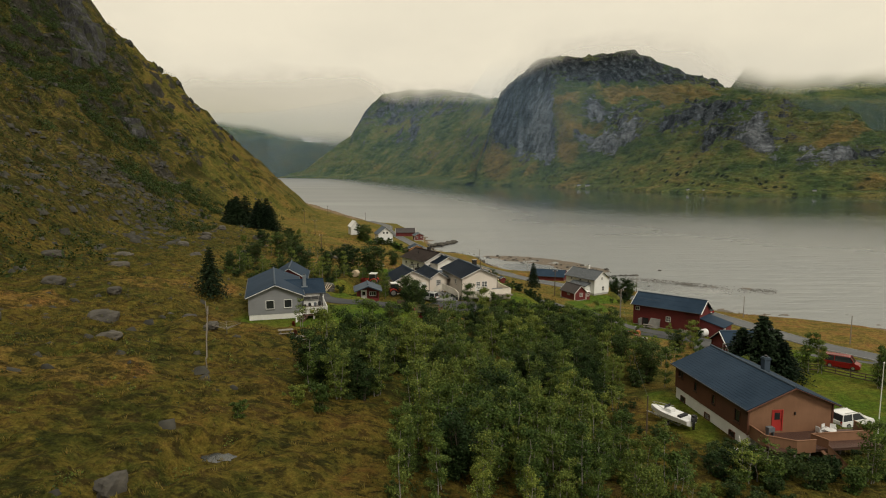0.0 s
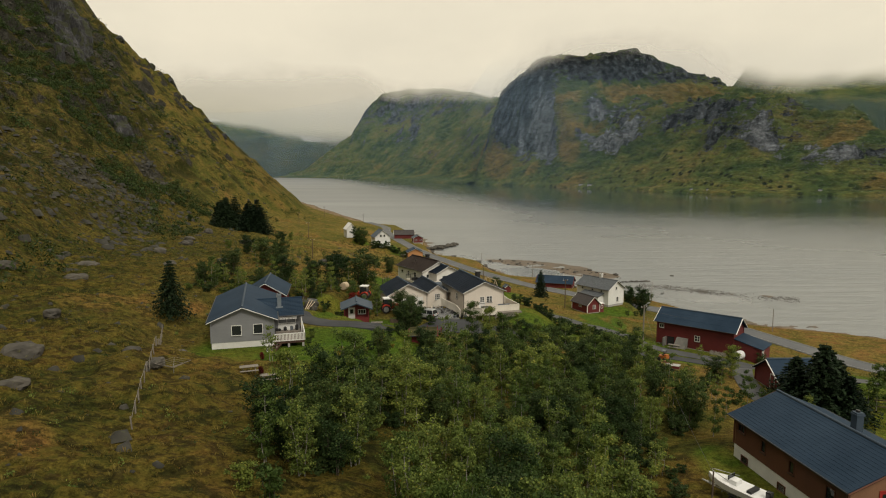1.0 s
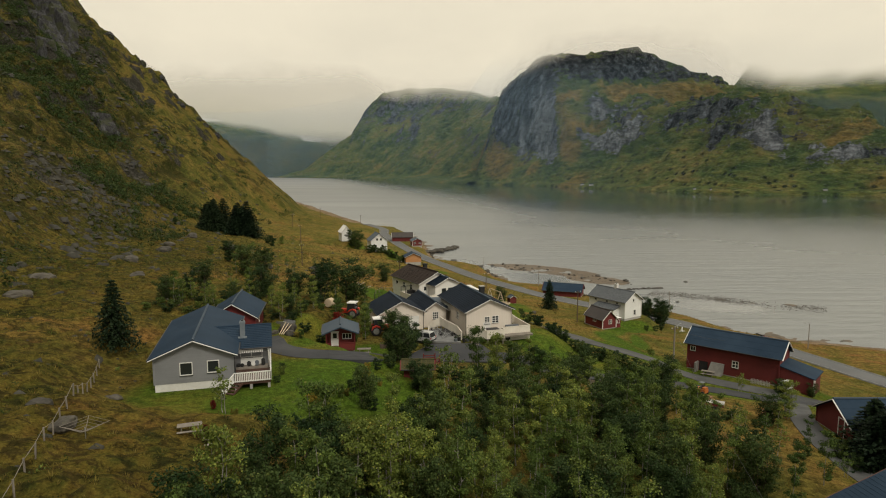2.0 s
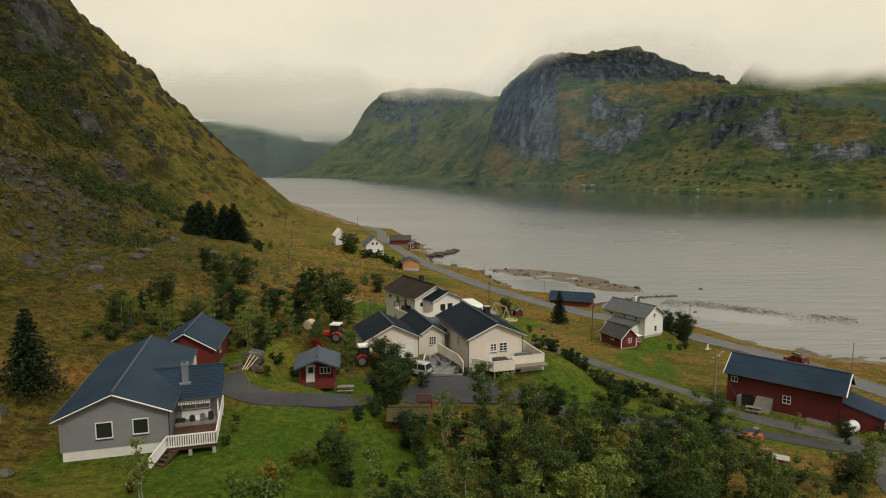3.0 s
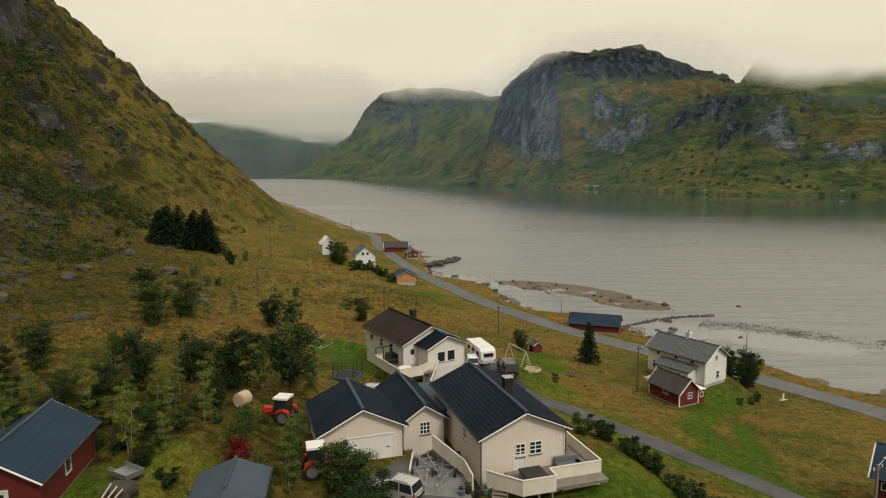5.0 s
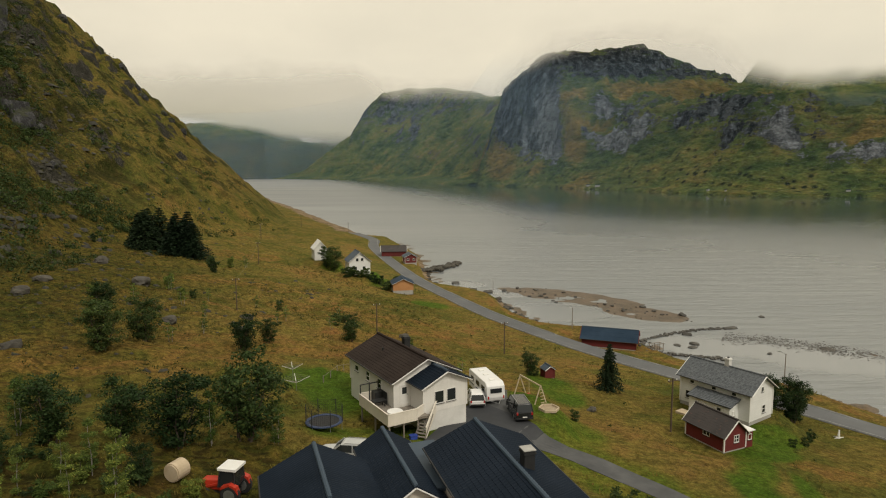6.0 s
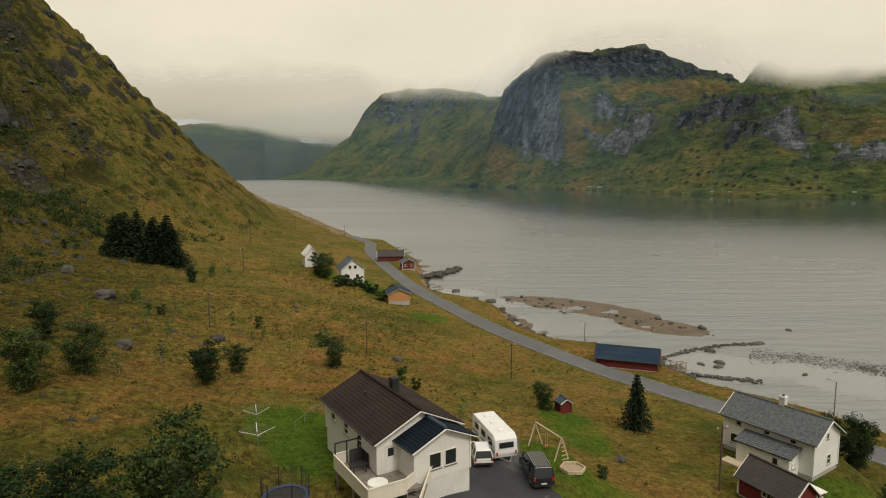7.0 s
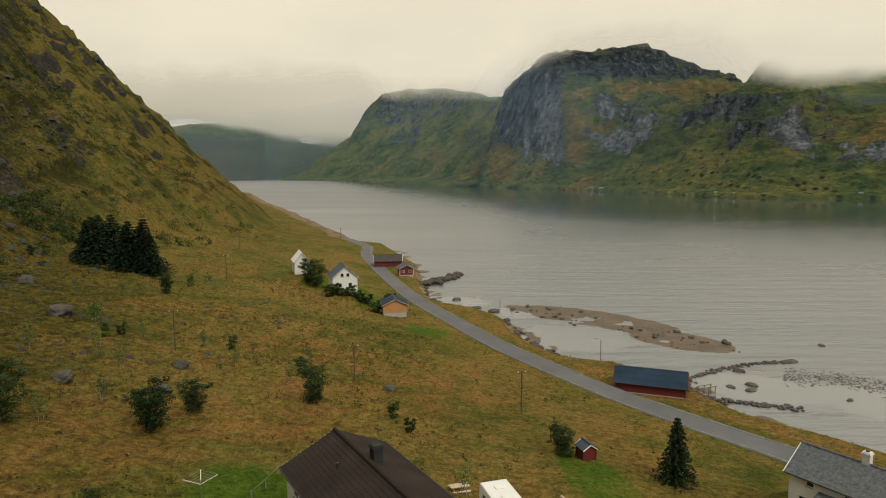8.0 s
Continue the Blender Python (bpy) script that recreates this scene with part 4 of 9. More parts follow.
# two shallow pools in the bog
for px, py, pz, rx, ry in ((-15.4, 40.6, 22.34, 1.2, 0.7), (-15.7, 37.5, 22.49, 1.25, 0.5)):
    rim = [(px + rx * math.cos(0.35 * i) * (1 + 0.22 * math.sin(1.7 * i)), py + ry * math.sin(0.35 * i) * (1 + 0.25 * math.cos(2.3 * i)), pz) for i in range(18)]
    me = bpy.data.meshes.new("puddle")
    me.from_pydata(rim, [], [tuple(range(18))])
    me.materials.append(BOG_WATER)
    tagged(new("puddle", me), "small pool of still water in the bog", "puddle", kind="structure")


# ---- building helpers ----
def part(name, bm, material, parent=None, label="", smooth=False):
    me = bpy.data.meshes.new(name)
    bmesh.ops.recalc_face_normals(bm, faces=bm.faces)
    bm.to_mesh(me)
    bm.free()
    if smooth:
        for p in me.polygons:
            p.use_smooth = True
    me.materials.append(material)
    ob = new(name, me)
    ob.parent = parent
    if label:
        ob["label"] = label
    return ob


def raw(name, verts, faces, material, parent=None, label=""):
    me = bpy.data.meshes.new(name)
    me.from_pydata(verts, [], faces)
    me.materials.append(material)
    ob = new(name, me)
    ob.parent = parent
    if label:
        ob["label"] = label
    return ob


def box(bm, x0, x1, y0, y1, z0, z1, m=None):
    vs = [bm.verts.new((x, y, z)) for z in (z0, z1) for y in (y0, y1) for x in (x0, x1)]
    if m is not None:
        for v in vs:
            v.co = m @ v.co
    for f in ((0, 2, 3, 1), (4, 5, 7, 6), (0, 1, 5, 4), (1, 3, 7, 5), (3, 2, 6, 7), (2, 0, 4, 6)):
        bm.faces.new([vs[i] for i in f])
    return vs


def beam(bm, a, b, wide, deep=None):
    """A square bar from a to b."""
    a, b = Vector(a), Vector(b)
    q = (b - a).to_track_quat("Z", "Y").to_matrix().to_4x4()
    d = deep or wide
    box(bm, -wide / 2, wide / 2, -d / 2, d / 2, 0, (b - a).length, Matrix.Translation(a) @ q)


def tube(bm, a, b, r0, r1=None, sides=8):
    a, b = Vector(a), Vector(b)
    q = (b - a).to_track_quat("Z", "Y").to_matrix().to_4x4()
    bmesh.ops.create_cone(bm, cap_ends=True, segments=sides, radius1=r0, radius2=r0 if r1 is None else r1, depth=(b - a).length,
                          matrix=Matrix.Translation((a + b) / 2) @ q)


def one(maker, *args):
    bm = bmesh.new()
    maker(bm, *args)
    return bm


def boxes(*spans):
    bm = bmesh.new()
    for s in spans:
        box(bm, *s)
    return bm


def empty(name, m, label, category, group="", kind=""):
    e = new(name)
    e.empty_display_size = 0.5
    e.matrix_world = m
    return tagged(e, label, category, group, kind)


def at(x, y):
    return float(land(np.array([float(x)]), np.array([float(y)]))[0])


def ribbon(name, line, width, material, label, lift=0.05, step=2.0, category="road"):
    """A surfaced strip that lies on the land."""
    pts = [np.array(p[:2], float) for p in line]
    fine = []
    for i in range(len(pts) - 1):
        p0, p1, p2, p3 = pts[max(i - 1, 0)], pts[i], pts[i + 1], pts[min(i + 2, len(pts) - 1)]
        n = max(2, int(np.linalg.norm(p2 - p1) / step))
        for k in range(n):
            t = k / n
            fine.append(0.5 * (2 * p1 + (p2 - p0) * t + (2 * p0 - 5 * p1 + 4 * p2 - p3) * t * t + (3 * p1 - p0 - 3 * p2 + p3) * t ** 3))
    fine.append(pts[-1])
    fine = np.array(fine)
    tang = np.gradient(fine, axis=0)
    tang /= np.linalg.norm(tang, axis=1)[:, None]
    nor = np.stack([-tang[:, 1], tang[:, 0]], 1)
    cols = np.linspace(-0.5, 0.5, 7)
    wob = min(0.25, 0.1 * width) * rough(fine[:, 0], fine[:, 1], 4, 2, 201)
    verts, faces = [], []
    for i, p in enumerate(fine):
        row = [p + nor[i] * (width + wob[i]) * c for c in cols]
        zs = land(np.array([r[0] for r in row]), np.array([r[1] for r in row]))
        top = max(zs[2:5])
        for c, r, z in zip(cols, row, zs):
            verts.append((r[0], r[1], max(z, top - 0.12) + lift + 0.06 * (1 - 4 * c * c)))
    k = len(cols)
    for i in range(len(fine) - 1):
        for j in range(k - 1):
            a = i * k + j
            faces.append((a, a + 1, a + k + 1, a + k))
    n0 = len(verts)
    for i in range(len(fine)):
        for j in (0, k - 1):
            x, y, z = verts[i * k + j]
            verts.append((x, y, z - 0.5))
    for i in range(len(fine) - 1):
        faces.append((i * k, i * k + k, n0 + 2 * i + 2, n0 + 2 * i))
        faces.append((i * k + k - 1, n0 + 2 * i + 1, n0 + 2 * i + 3, i * k + 2 * k - 1))
    return tagged(raw(name, verts, faces, material), label, category, kind="structure")


ribbon("road", ROAD[1:17], 5.6, ASPHALT, "grey two-lane asphalt coast road along the shore", 0.06, 3)
for side in (-1, 1):
    edge_line = []
    for a, b in zip(ROAD[1:16], ROAD[2:17]):
        q = math.hypot(b[0] - a[0], b[1] - a[1])
        edge_line.append((a[0] - side * 2.45 * (b[1] - a[1]) / q, a[1] + side * 2.45 * (b[0] - a[0]) / q))
    ribbon("road_edge_line", edge_line, 0.13, FADED_LINE, "faded white painted edge line of the road", 0.155, 3, "road marking")
LANE_UPPER = [(86, 115), (74, 113.5), (62, 111), (51.5, 110.2), (46, 112.6), (42, 115.6), (36, 121), (29.5, 128), (22, 137.5), (17.2, 143.0), (13.0, 147.2), (9.5, 150.0), (7, 154), (7.5, 163)]
ribbon("lane_upper", LANE_UPPER, 2.9, GRAVEL, "grey asphalt lane across the meadow to the white house", 0.05, 1.5)
LANE_LOWER = [(53, 109.6), (48.5, 107.9), (44, 107.9), (38, 109.6), (31, 110.6), (25, 110), (18, 109), (8, 110), (0, 111), (-7, 103.5), (-13, 99.5), (-19, 101.5), (-22.5, 107)]
ribbon("lane_lower", LANE_LOWER, 3.2, DARK_ASPHALT, "dark asphalt driveway past the birches", 0.06, 1.5)
LANE_HUT = [(46.0, 107.6), (44.2, 103.5), (42.0, 98.5), (40.6, 93), (39.8, 86), (39.4, 76), (40.2, 68)]
ribbon("lane_hut", LANE_HUT, 2.7, GRAVEL, "grey gravel lane past the red hut to the brown house", 0.07, 1.5)


def apron(name, corners, material, label, lift):
    bm = bmesh.new()
    n = 10
    grid = [[None] * (n + 1) for _ in range(n + 1)]
    a, b, c, d = [Vector(p) for p in corners]
    for i in range(n + 1):
        for j in range(n + 1):
            u, v = i / n, j / n
            p = a * (1 - u) * (1 - v) + b * u * (1 - v) + c * u * v + d * (1 - u) * v
            grid[i][j] = bm.verts.new((p.x, p.y, at(p.x, p.y) + lift))
    for i in range(n):
        for j in range(n):
            bm.faces.new((grid[i][j], grid[i + 1][j], grid[i + 1][j + 1], grid[i][j + 1]))
    ext = bmesh.ops.extrude_face_region(bm, geom=list(bm.faces))
    for v in ext["geom"]:
        if isinstance(v, bmesh.types.BMVert):
            v.co.z -= 0.4
    return tagged(part(name, bm, material), label, "yard", kind="structure")


apron("forecourt", [(-5.5, 107.5), (8.5, 107), (5.5, 116), (-1.5, 115.5)], DARK_ASPHALT, "dark asphalt forecourt of the white house", 0.14)
apron("paved_court", [(-6.5, 116.6), (1.5, 115.8), (3.2, 124), (-3, 122)], PAVERS, "grey paved court before the garage", 0.16)
apron("trailer_yard", [(-1.9, 117.0), (2.9, 116.2), (2.4, 119.6), (-1.6, 122.8)], PALE_YARD, "pale worn concrete yard where trailers stand", 0.172)
apron("parking", [(-3, 141.5), (6, 142.5), (11.5, 150), (4.5, 158)], DARK_ASPHALT, "dark asphalt parking beside the upper white house", 0.12)


# ---- houses ----
def wall_cells(bm, u0, u1, z0, z1, holes, place):
    """One wall face with openings cut through it: place(u, depth, z) gives the local point."""
    us = sorted({u0, u1, *[v for h in holes for v in (h[0], h[1]) if u0 < v < u1]})
    zs = sorted({z0, z1, *[v for h in holes for v in (h[2], h[3]) if z0 < v < z1]})
    for a, b in zip(us, us[1:]):
        for c, d in zip(zs, zs[1:]):
            mu, mz = (a + b) / 2, (c + d) / 2
            if any(h[0] < mu < h[1] and h[2] < mz < h[3] for h in holes):
                continue
            vs = [bm.verts.new(place(u, k, z)) for z in (c, d) for k in (0, 0.18) for u in (a, b)]
            for f in ((0, 2, 3, 1), (4, 5, 7, 6), (0, 1, 5, 4), (1, 3, 7, 5), (3, 2, 6, 7), (2, 0, 4, 6)):
                bm.faces.new([vs[i] for i in f])


def roof_slab(bm, x_eave, z_eave, z_ridge, y0, y1, sign, ribs, course=0.36, x_top=0.0):
    """A roof slope laid in courses, from the eave up to the ridge, sign = side."""
    run = math.hypot(x_eave - x_top, z_ridge - z_eave)
    rows = max(3, round(run / course))
    nx, nz = (z_ridge - z_eave) / run, (x_eave - x_top) / run
    cols = max(2, round((y1 - y0) / 0.15)) if ribs else 1
    verts, faces = [], []
    for i in range(rows):
        for k, lift in ((i / rows, 0.055 if ribs else 0.034), ((i + 1) / rows, 0.02)):
            for j in range(cols + 1):
                wave = 0.014 * (1 - (j % 2)) if ribs else 0.0
                x, z = x_eave + (x_top - x_eave) * k, z_eave + (z_ridge - z_eave) * k
                verts.append((sign * (x + nx * (lift + wave)), y0 + (y1 - y0) * j / cols, z + nz * (lift + wave)))
    made = [bm.verts.new(v) for v in verts]
    c = cols + 1
    for i in range(rows):
        a, b = 2 * i * c, (2 * i + 1) * c
        for j in range(cols):
            bm.faces.new((made[a + j], made[a + j + 1], made[b + j + 1], made[b + j]))
            if i + 1 < rows:
                e = (2 * i + 2) * c
                bm.faces.new((made[b + j], made[b + j + 1], made[e + j + 1], made[e + j]))
    t = 0.14
    low = [bm.verts.new((sign * (x - nx * d), y, z - nz * d)) for d in (-0.02, t) for x, z in ((x_eave, z_eave), (x_top, z_ridge)) for y in (y0, y1)]
    for f in ((0, 1, 3, 2), (4, 6, 7, 5), (0, 4, 5, 1), (2, 3, 7, 6), (0, 2, 6, 4), (1, 5, 7, 3)):
        bm.faces.new([low[i] for i in f])


def window(house, place, u, z, w, h, bars=(1, 1), frame_mat=None, name="window"):
    """A framed window in an opening; bars: panes across and up."""
    bm = bmesh.new()

    def bar(a, b, c, d, front=0.05, back=-0.10):
        vs = [bm.verts.new(place(uu, -kk, zz)) for zz in (c, d) for kk in (back, front) for uu in (a, b)]
        for f in ((0, 2, 3, 1), (4, 5, 7, 6), (0, 1, 5, 4), (1, 3, 7, 5), (3, 2, 6, 7), (2, 0, 4, 6)):
            bm.faces.new([vs[i] for i in f])

    k = 0.065
    bar(u - w / 2 - k, u + w / 2 + k, z + h / 2, z + h / 2 + k)
    bar(u - w / 2 - k, u + w / 2 + k, z - h / 2 - k, z - h / 2, 0.08)
    bar(u - w / 2 - k, u - w / 2, z - h / 2, z + h / 2)
    bar(u + w / 2, u + w / 2 + k, z - h / 2, z + h / 2)
    for i in range(1, bars[0]):
        c = u - w / 2 + w * i / bars[0]
        bar(c - 0.035, c + 0.035, z - h / 2, z + h / 2, 0.01, -0.06)
    for i in range(1, bars[1]):
        c = z - h / 2 + h * i / bars[1]
        bar(u - w / 2, u + w / 2, c - 0.03, c + 0.03, 0.006, -0.056)
    fr = part(name, bm, frame_mat or WHITE_PAINT, house)
    bm = bmesh.new()
    bar(u - w / 2 - k - 0.03, u + w / 2 + k + 0.03, z - h / 2 - k - 0.05, z - h / 2 - k - 0.005, 0.11, 0.0)
    part("sill", bm, DARK_METAL, fr)
    bm = bmesh.new()
    vs = [bm.verts.new(place(uu, kk, zz)) for zz in (z - h / 2, z + h / 2) for kk in (0.03, 0.04) for uu in (u - w / 2, u + w / 2)]
    for f in ((0, 2, 3, 1), (4, 5, 7, 6), (0, 1, 5, 4), (1, 3, 7, 5), (3, 2, 6, 7), (2, 0, 4, 6)):
        bm.faces.new([vs[i] for i in f])
    part("pane", bm, GLASS, fr, "dark reflecting glass")
    return fr


def door(house, place, u, z0, w, h, material, pane=True, label="", frame_mat=None):
    bm = bmesh.new()

    def slab(a, b, c, d, k0, k1):
        vs = [bm.verts.new(place(uu, kk, zz)) for zz in (c, d) for kk in (k0, k1) for uu in (a, b)]
        for f in ((0, 2, 3, 1), (4, 5, 7, 6), (0, 1, 5, 4), (1, 3, 7, 5), (3, 2, 6, 7), (2, 0, 4, 6)):
            bm.faces.new([vs[i] for i in f])

    slab(u - w / 2, u + w / 2, z0, z0 + h, 0.02, 0.08)
    ob = part("door", bm, material, house, label)
    bm = bmesh.new()
    slab(u - w / 2 - 0.1, u - w / 2, z0, z0 + h + 0.1, -0.05, 0.1)
    slab(u + w / 2, u + w / 2 + 0.1, z0, z0 + h + 0.1, -0.05, 0.1)
    slab(u - w / 2, u + w / 2, z0 + h, z0 + h + 0.1, -0.05, 0.1)
    part("door_frame", bm, frame_mat or WHITE_PAINT, ob)
    if pane:
        bm = bmesh.new()
        slab(u - w * 0.3, u + w * 0.3, z0 + h * 0.55, z0 + h * 0.9, 0.012, 0.018)
        part("pane", bm, GLASS, ob)
    bm = bmesh.new()
    slab(u + w * 0.36, u + w * 0.42, z0 + 1.0, z0 + 1.04, -0.06, 0.02)
    part("handle", bm, DARK_METAL, ob)
    return ob


def gable_house(name, label, x, y, z, turn, w, l, e, h, walls, roof, openings=(), doors=(), base=0.5, ribs=True, over=0.45, base_mat=None, trim=None, category="house",
                side_walls=None, corner=True, sink=1.2, barge=None, course=0.36):
    house = empty(name, pose(x, y, z, 0, 0, turn), label, category)
    trim = trim or WHITE_PAINT
    slope = (h - (e - 0.25)) / (w / 2 + over)
    wall_top = h - slope * w / 2 - 0.16
    places = {"F": lambda u, k, zz: (u, k, zz), "B": lambda u, k, zz: (u, l - k, zz), "L": lambda u, k, zz: (-w / 2 + k, u, zz), "R": lambda u, k, zz: (w / 2 - k, u, zz)}
    holes = {s: [] for s in "FBLR"}
    for s, u, zc, ww, hh, *_ in openings:
        holes[s].append((u - ww / 2, u + ww / 2, zc - hh / 2, zc + hh / 2))
    for s, u, z0, ww, hh, *_ in doors:
        holes[s].append((u - ww / 2, u + ww / 2, z0, z0 + hh))
    for s, u0, u1 in (("F", -w / 2, w / 2), ("B", -w / 2, w / 2), ("L", 0.18, l - 0.18), ("R", 0.18, l - 0.18)):
        bm = bmesh.new()
        wall_cells(bm, u0, u1, base, wall_top, holes[s], places[s])
        if s in "FB":
            high = [q for q in holes[s] if q[3] > wall_top]
            pl = places[s]
            if high:
                wall_cells(bm, -w / 4, w / 4, wall_top, h - slope * w / 4 - 0.16, high, pl)
                tris = [((-w / 2, wall_top), (-w / 4, wall_top), (-w / 4, h - slope * w / 4 - 0.16)), ((w / 4, wall_top), (w / 2, wall_top), (w / 4, h - slope * w / 4 - 0.16)),
                        ((-w / 4, h - slope * w / 4 - 0.16), (w / 4, h - slope * w / 4 - 0.16), (0, h - 0.16))]
            else:
                tris = [((-w / 2, wall_top), (w / 2, wall_top), (0, h - 0.16))]
            for tri in tris:
                fa = [bm.verts.new(pl(u, 0, zz)) for u, zz in tri]
                fb = [bm.verts.new(pl(u, 0.18, zz)) for u, zz in tri]
                bm.faces.new(fa)
                bm.faces.new(fb[::-1])
                for i in range(3):
                    bm.faces.new((fa[i], fb[i], fb[(i + 1) % 3], fa[(i + 1) % 3]))
        bmesh.ops.remove_doubles(bm, verts=bm.verts, dist=0.0005)
        part("wall", bm, (side_walls or walls) if s in "LR" else walls, house)
    part("foundation", boxes((-w / 2 + 0.03, w / 2 - 0.03, 0.03, l - 0.03, -sink, base)), base_mat or CONCRETE, house)
    part("attic_floor", boxes((-w / 2 + 0.2, w / 2 - 0.2, 0.2, l - 0.2, wall_top - 0.25, wall_top - 0.15)), GREY_WOOD, house)
    for sign in (-1, 1):
        bm = bmesh.new()
        roof_slab(bm, w / 2 + over, e - 0.25, h, -over, l + over, sign, ribs, course)
        rf = part("roof", bm, roof, house)
        for yy in (-over - 0.035, l + over + 0.035):
            bm = bmesh.new()
            beam(bm, (sign * (w / 2 + over), yy, e - 0.33), (sign * 0.02, yy, h - 0.08), 0.19, 0.06)
            part("bargeboard", bm, barge or trim, rf)
        bm = bmesh.new()
        gx, gz = sign * (w / 2 + over + 0.06), e - 0.27
        tube(bm, (gx, -over, gz), (gx, l + over, gz), 0.065, sides=8)
        part("gutter", bm, DARK_METAL, rf)
    bm = bmesh.new()
    tube(bm, (0, -over, h + 0.03), (0, l + over, h + 0.03), 0.13, sides=8)
    # slate roofs get a paler cap: the ridge's sky sheen put into colour
    part("ridge_cap", bm, METAL_ROOF if roof is SLATE_ROOF else roof, house)
    if roof in (BLACK_ROOF, BROWN_ROOF):
        bm = bmesh.new()
        tube(bm, (0, 0, 0), (0, 0.40, 0.03), 0.15, 0.185, 8)
        tile = part("ridge_tile", bm, METAL_ROOF if roof is BLACK_ROOF else roof, house)
        count = int((l + 2 * over) / 0.36)
        for i in range(count):
            t = tile if i == 0 else tile.copy()
            if i:
                scene.collection.objects.link(t)
            t.location = (0, -over + 0.36 * i, h + 0.03)
    if corner:
        for cx, cy in ((-w / 2, 0), (w / 2, 0), (-w / 2, l), (w / 2, l)):
            part("corner_board", boxes((cx - 0.075, cx + 0.075, cy - 0.075, cy + 0.075, base, wall_top)), trim if corner is True else corner, house)
    for s, u, zc, ww, hh, *o in openings:
        window(house, places[s], u, zc, ww, hh, o[0] if o else (1, 1), trim)
    for s, u, z0, ww, hh, m, *o in doors:
        door(house, places[s], u, z0, ww, hh, m, *(o or [True]))
    return house, places


def chimney(house, x, y, z0, z1, size, material, cap=True):
    c = part("chimney", boxes((x - size / 2, x + size / 2, y - size / 2, y + size / 2, z0, z1), (x - size * 0.6, x + size * 0.6, y - size * 0.6, y + size * 0.6, z1 - 0.25, z1 - 0.12)), material, house)
    if cap:
        bm = bmesh.new()
        tube(bm, (x, y, z1 - 0.05), (x, y, z1 + 0.16), size * 0.26, sides=10)
        part("flue", bm, DARK_METAL, c)
    return c


def rail_run(house, pts, height, material, solid=True, thick=0.06, gap=0.16):
    """A deck rail along points (x, y, z): boarded when solid, else with balusters."""
    for a, b in zip(pts, pts[1:]):
        a, b = Vector(a), Vector(b)
        if solid:
            bm = bmesh.new()
            d = (b - a)
            n = Vector((-d.y, d.x, 0)).normalized() * thick / 2
            vs = [bm.verts.new(p + n * s + Vector((0, 0, zz))) for p in (a, b) for s in (-1, 1) for zz in (-0.25, height)]
            for f in ((0, 1, 3, 2), (4, 6, 7, 5), (0, 4, 5, 1), (2, 3, 7, 6), (1, 5, 7, 3), (0, 2, 6, 4)):
                bm.faces.new([vs[i] for i in f])
            panel = part("rail_panel", bm, material, house)
            part("handrail", one(beam, a + Vector((0, 0, height + 0.03)), b + Vector((0, 0, height + 0.03)), 0.14, 0.06), material, panel)
        else:
            bm = bmesh.new()
            beam(bm, a + Vector((0, 0, height)), b + Vector((0, 0, height)), 0.09)
            beam(bm, a + Vector((0, 0, 0.12)), b + Vector((0, 0, 0.12)), 0.07)
            rail = part("handrail", bm, material, house)
            k = max(2, int((b - a).length / gap))
            for i in range(k + 1):
                p = a.lerp(b, i / k)
                part("baluster", one(box, p.x - 0.045, p.x + 0.045, p.y - 0.03, p.y + 0.03, p.z + 0.05, p.z + height), material, rail)


def plank_deck(house, x0, x1, y0, y1, z, material, thick=0.14):
    joists = part("deck", boxes((x0 + 0.05, x1 - 0.05, y0 + 0.05, y1 - 0.05, z - thick - 0.1, z - 0.045)), material, house)
    n = max(2, round((x1 - x0) / 0.3))
    for i in range(n):
        a = x0 + (x1 - x0) * i / n
        part("plank", boxes((a + 0.008, a + (x1 - x0) / n - 0.008, y0, y1, z - 0.04, z)), material, joists)


def posts(house, spots, z0, z1, size, material):
    for px, py in spots:
        part("deck_post", boxes((px - size / 2, px + size / 2, py - size / 2, py + size / 2, z0, z1)), material, house)


def stair(house, a, b, width, steps_n, material, sides=None):
    """A flight from a (low) to b (high)."""
    a, b = Vector(a), Vector(b)
    d = b - a
    n = Vector((-d.y, d.x, 0)).normalized() * width / 2
    st = None
    for i in range(steps_n):
        p = a.lerp(b, (i + 0.5) / steps_n)
        f = Vector((d.x, d.y, 0)).normalized() * 0.15
        bm = bmesh.new()
        vs = [bm.verts.new(p + n * s + f * k + Vector((0, 0, zz))) for s in (-1, 1) for k in (-1, 1) for zz in (-0.03, 0.02)]
        for fc in ((0, 1, 3, 2), (4, 6, 7, 5), (0, 4, 5, 1), (2, 3, 7, 6), (1, 5, 7, 3), (0, 2, 6, 4)):
            bm.faces.new([vs[i2] for i2 in fc])
        part("stair_tread", bm, material, house)
    for s in (-1, 1):
        part("stringer", one(beam, a + n * s, b + n * s, 0.05, 0.22), sides or material, house)


# -- grey house with the blue-grey roof
GW, GL = 7.3, 16.0
grey, gp = gable_house("grey_house", "single-storey grey timber house with a dark blue-grey tiled roof", -24.0, 87.8, 20.9, 15.7, GW, GL, 3.4, 4.85, GREY_BOARDS, SLATE_ROOF,
                       [("F", -0.75, 1.95, 1.05, 1.15), ("F", 1.75, 2.0, 1.0, 1.1), ("L", 4, 1.9, 1.2, 1.0), ("L", 10, 1.9, 1.2, 1.0), ("R", 12.6, 1.9, 1.1, 1.0)], base=0.55, base_mat=WHITE_WALL, corner=GREY_BOARDS, ribs=False, course=0.3)
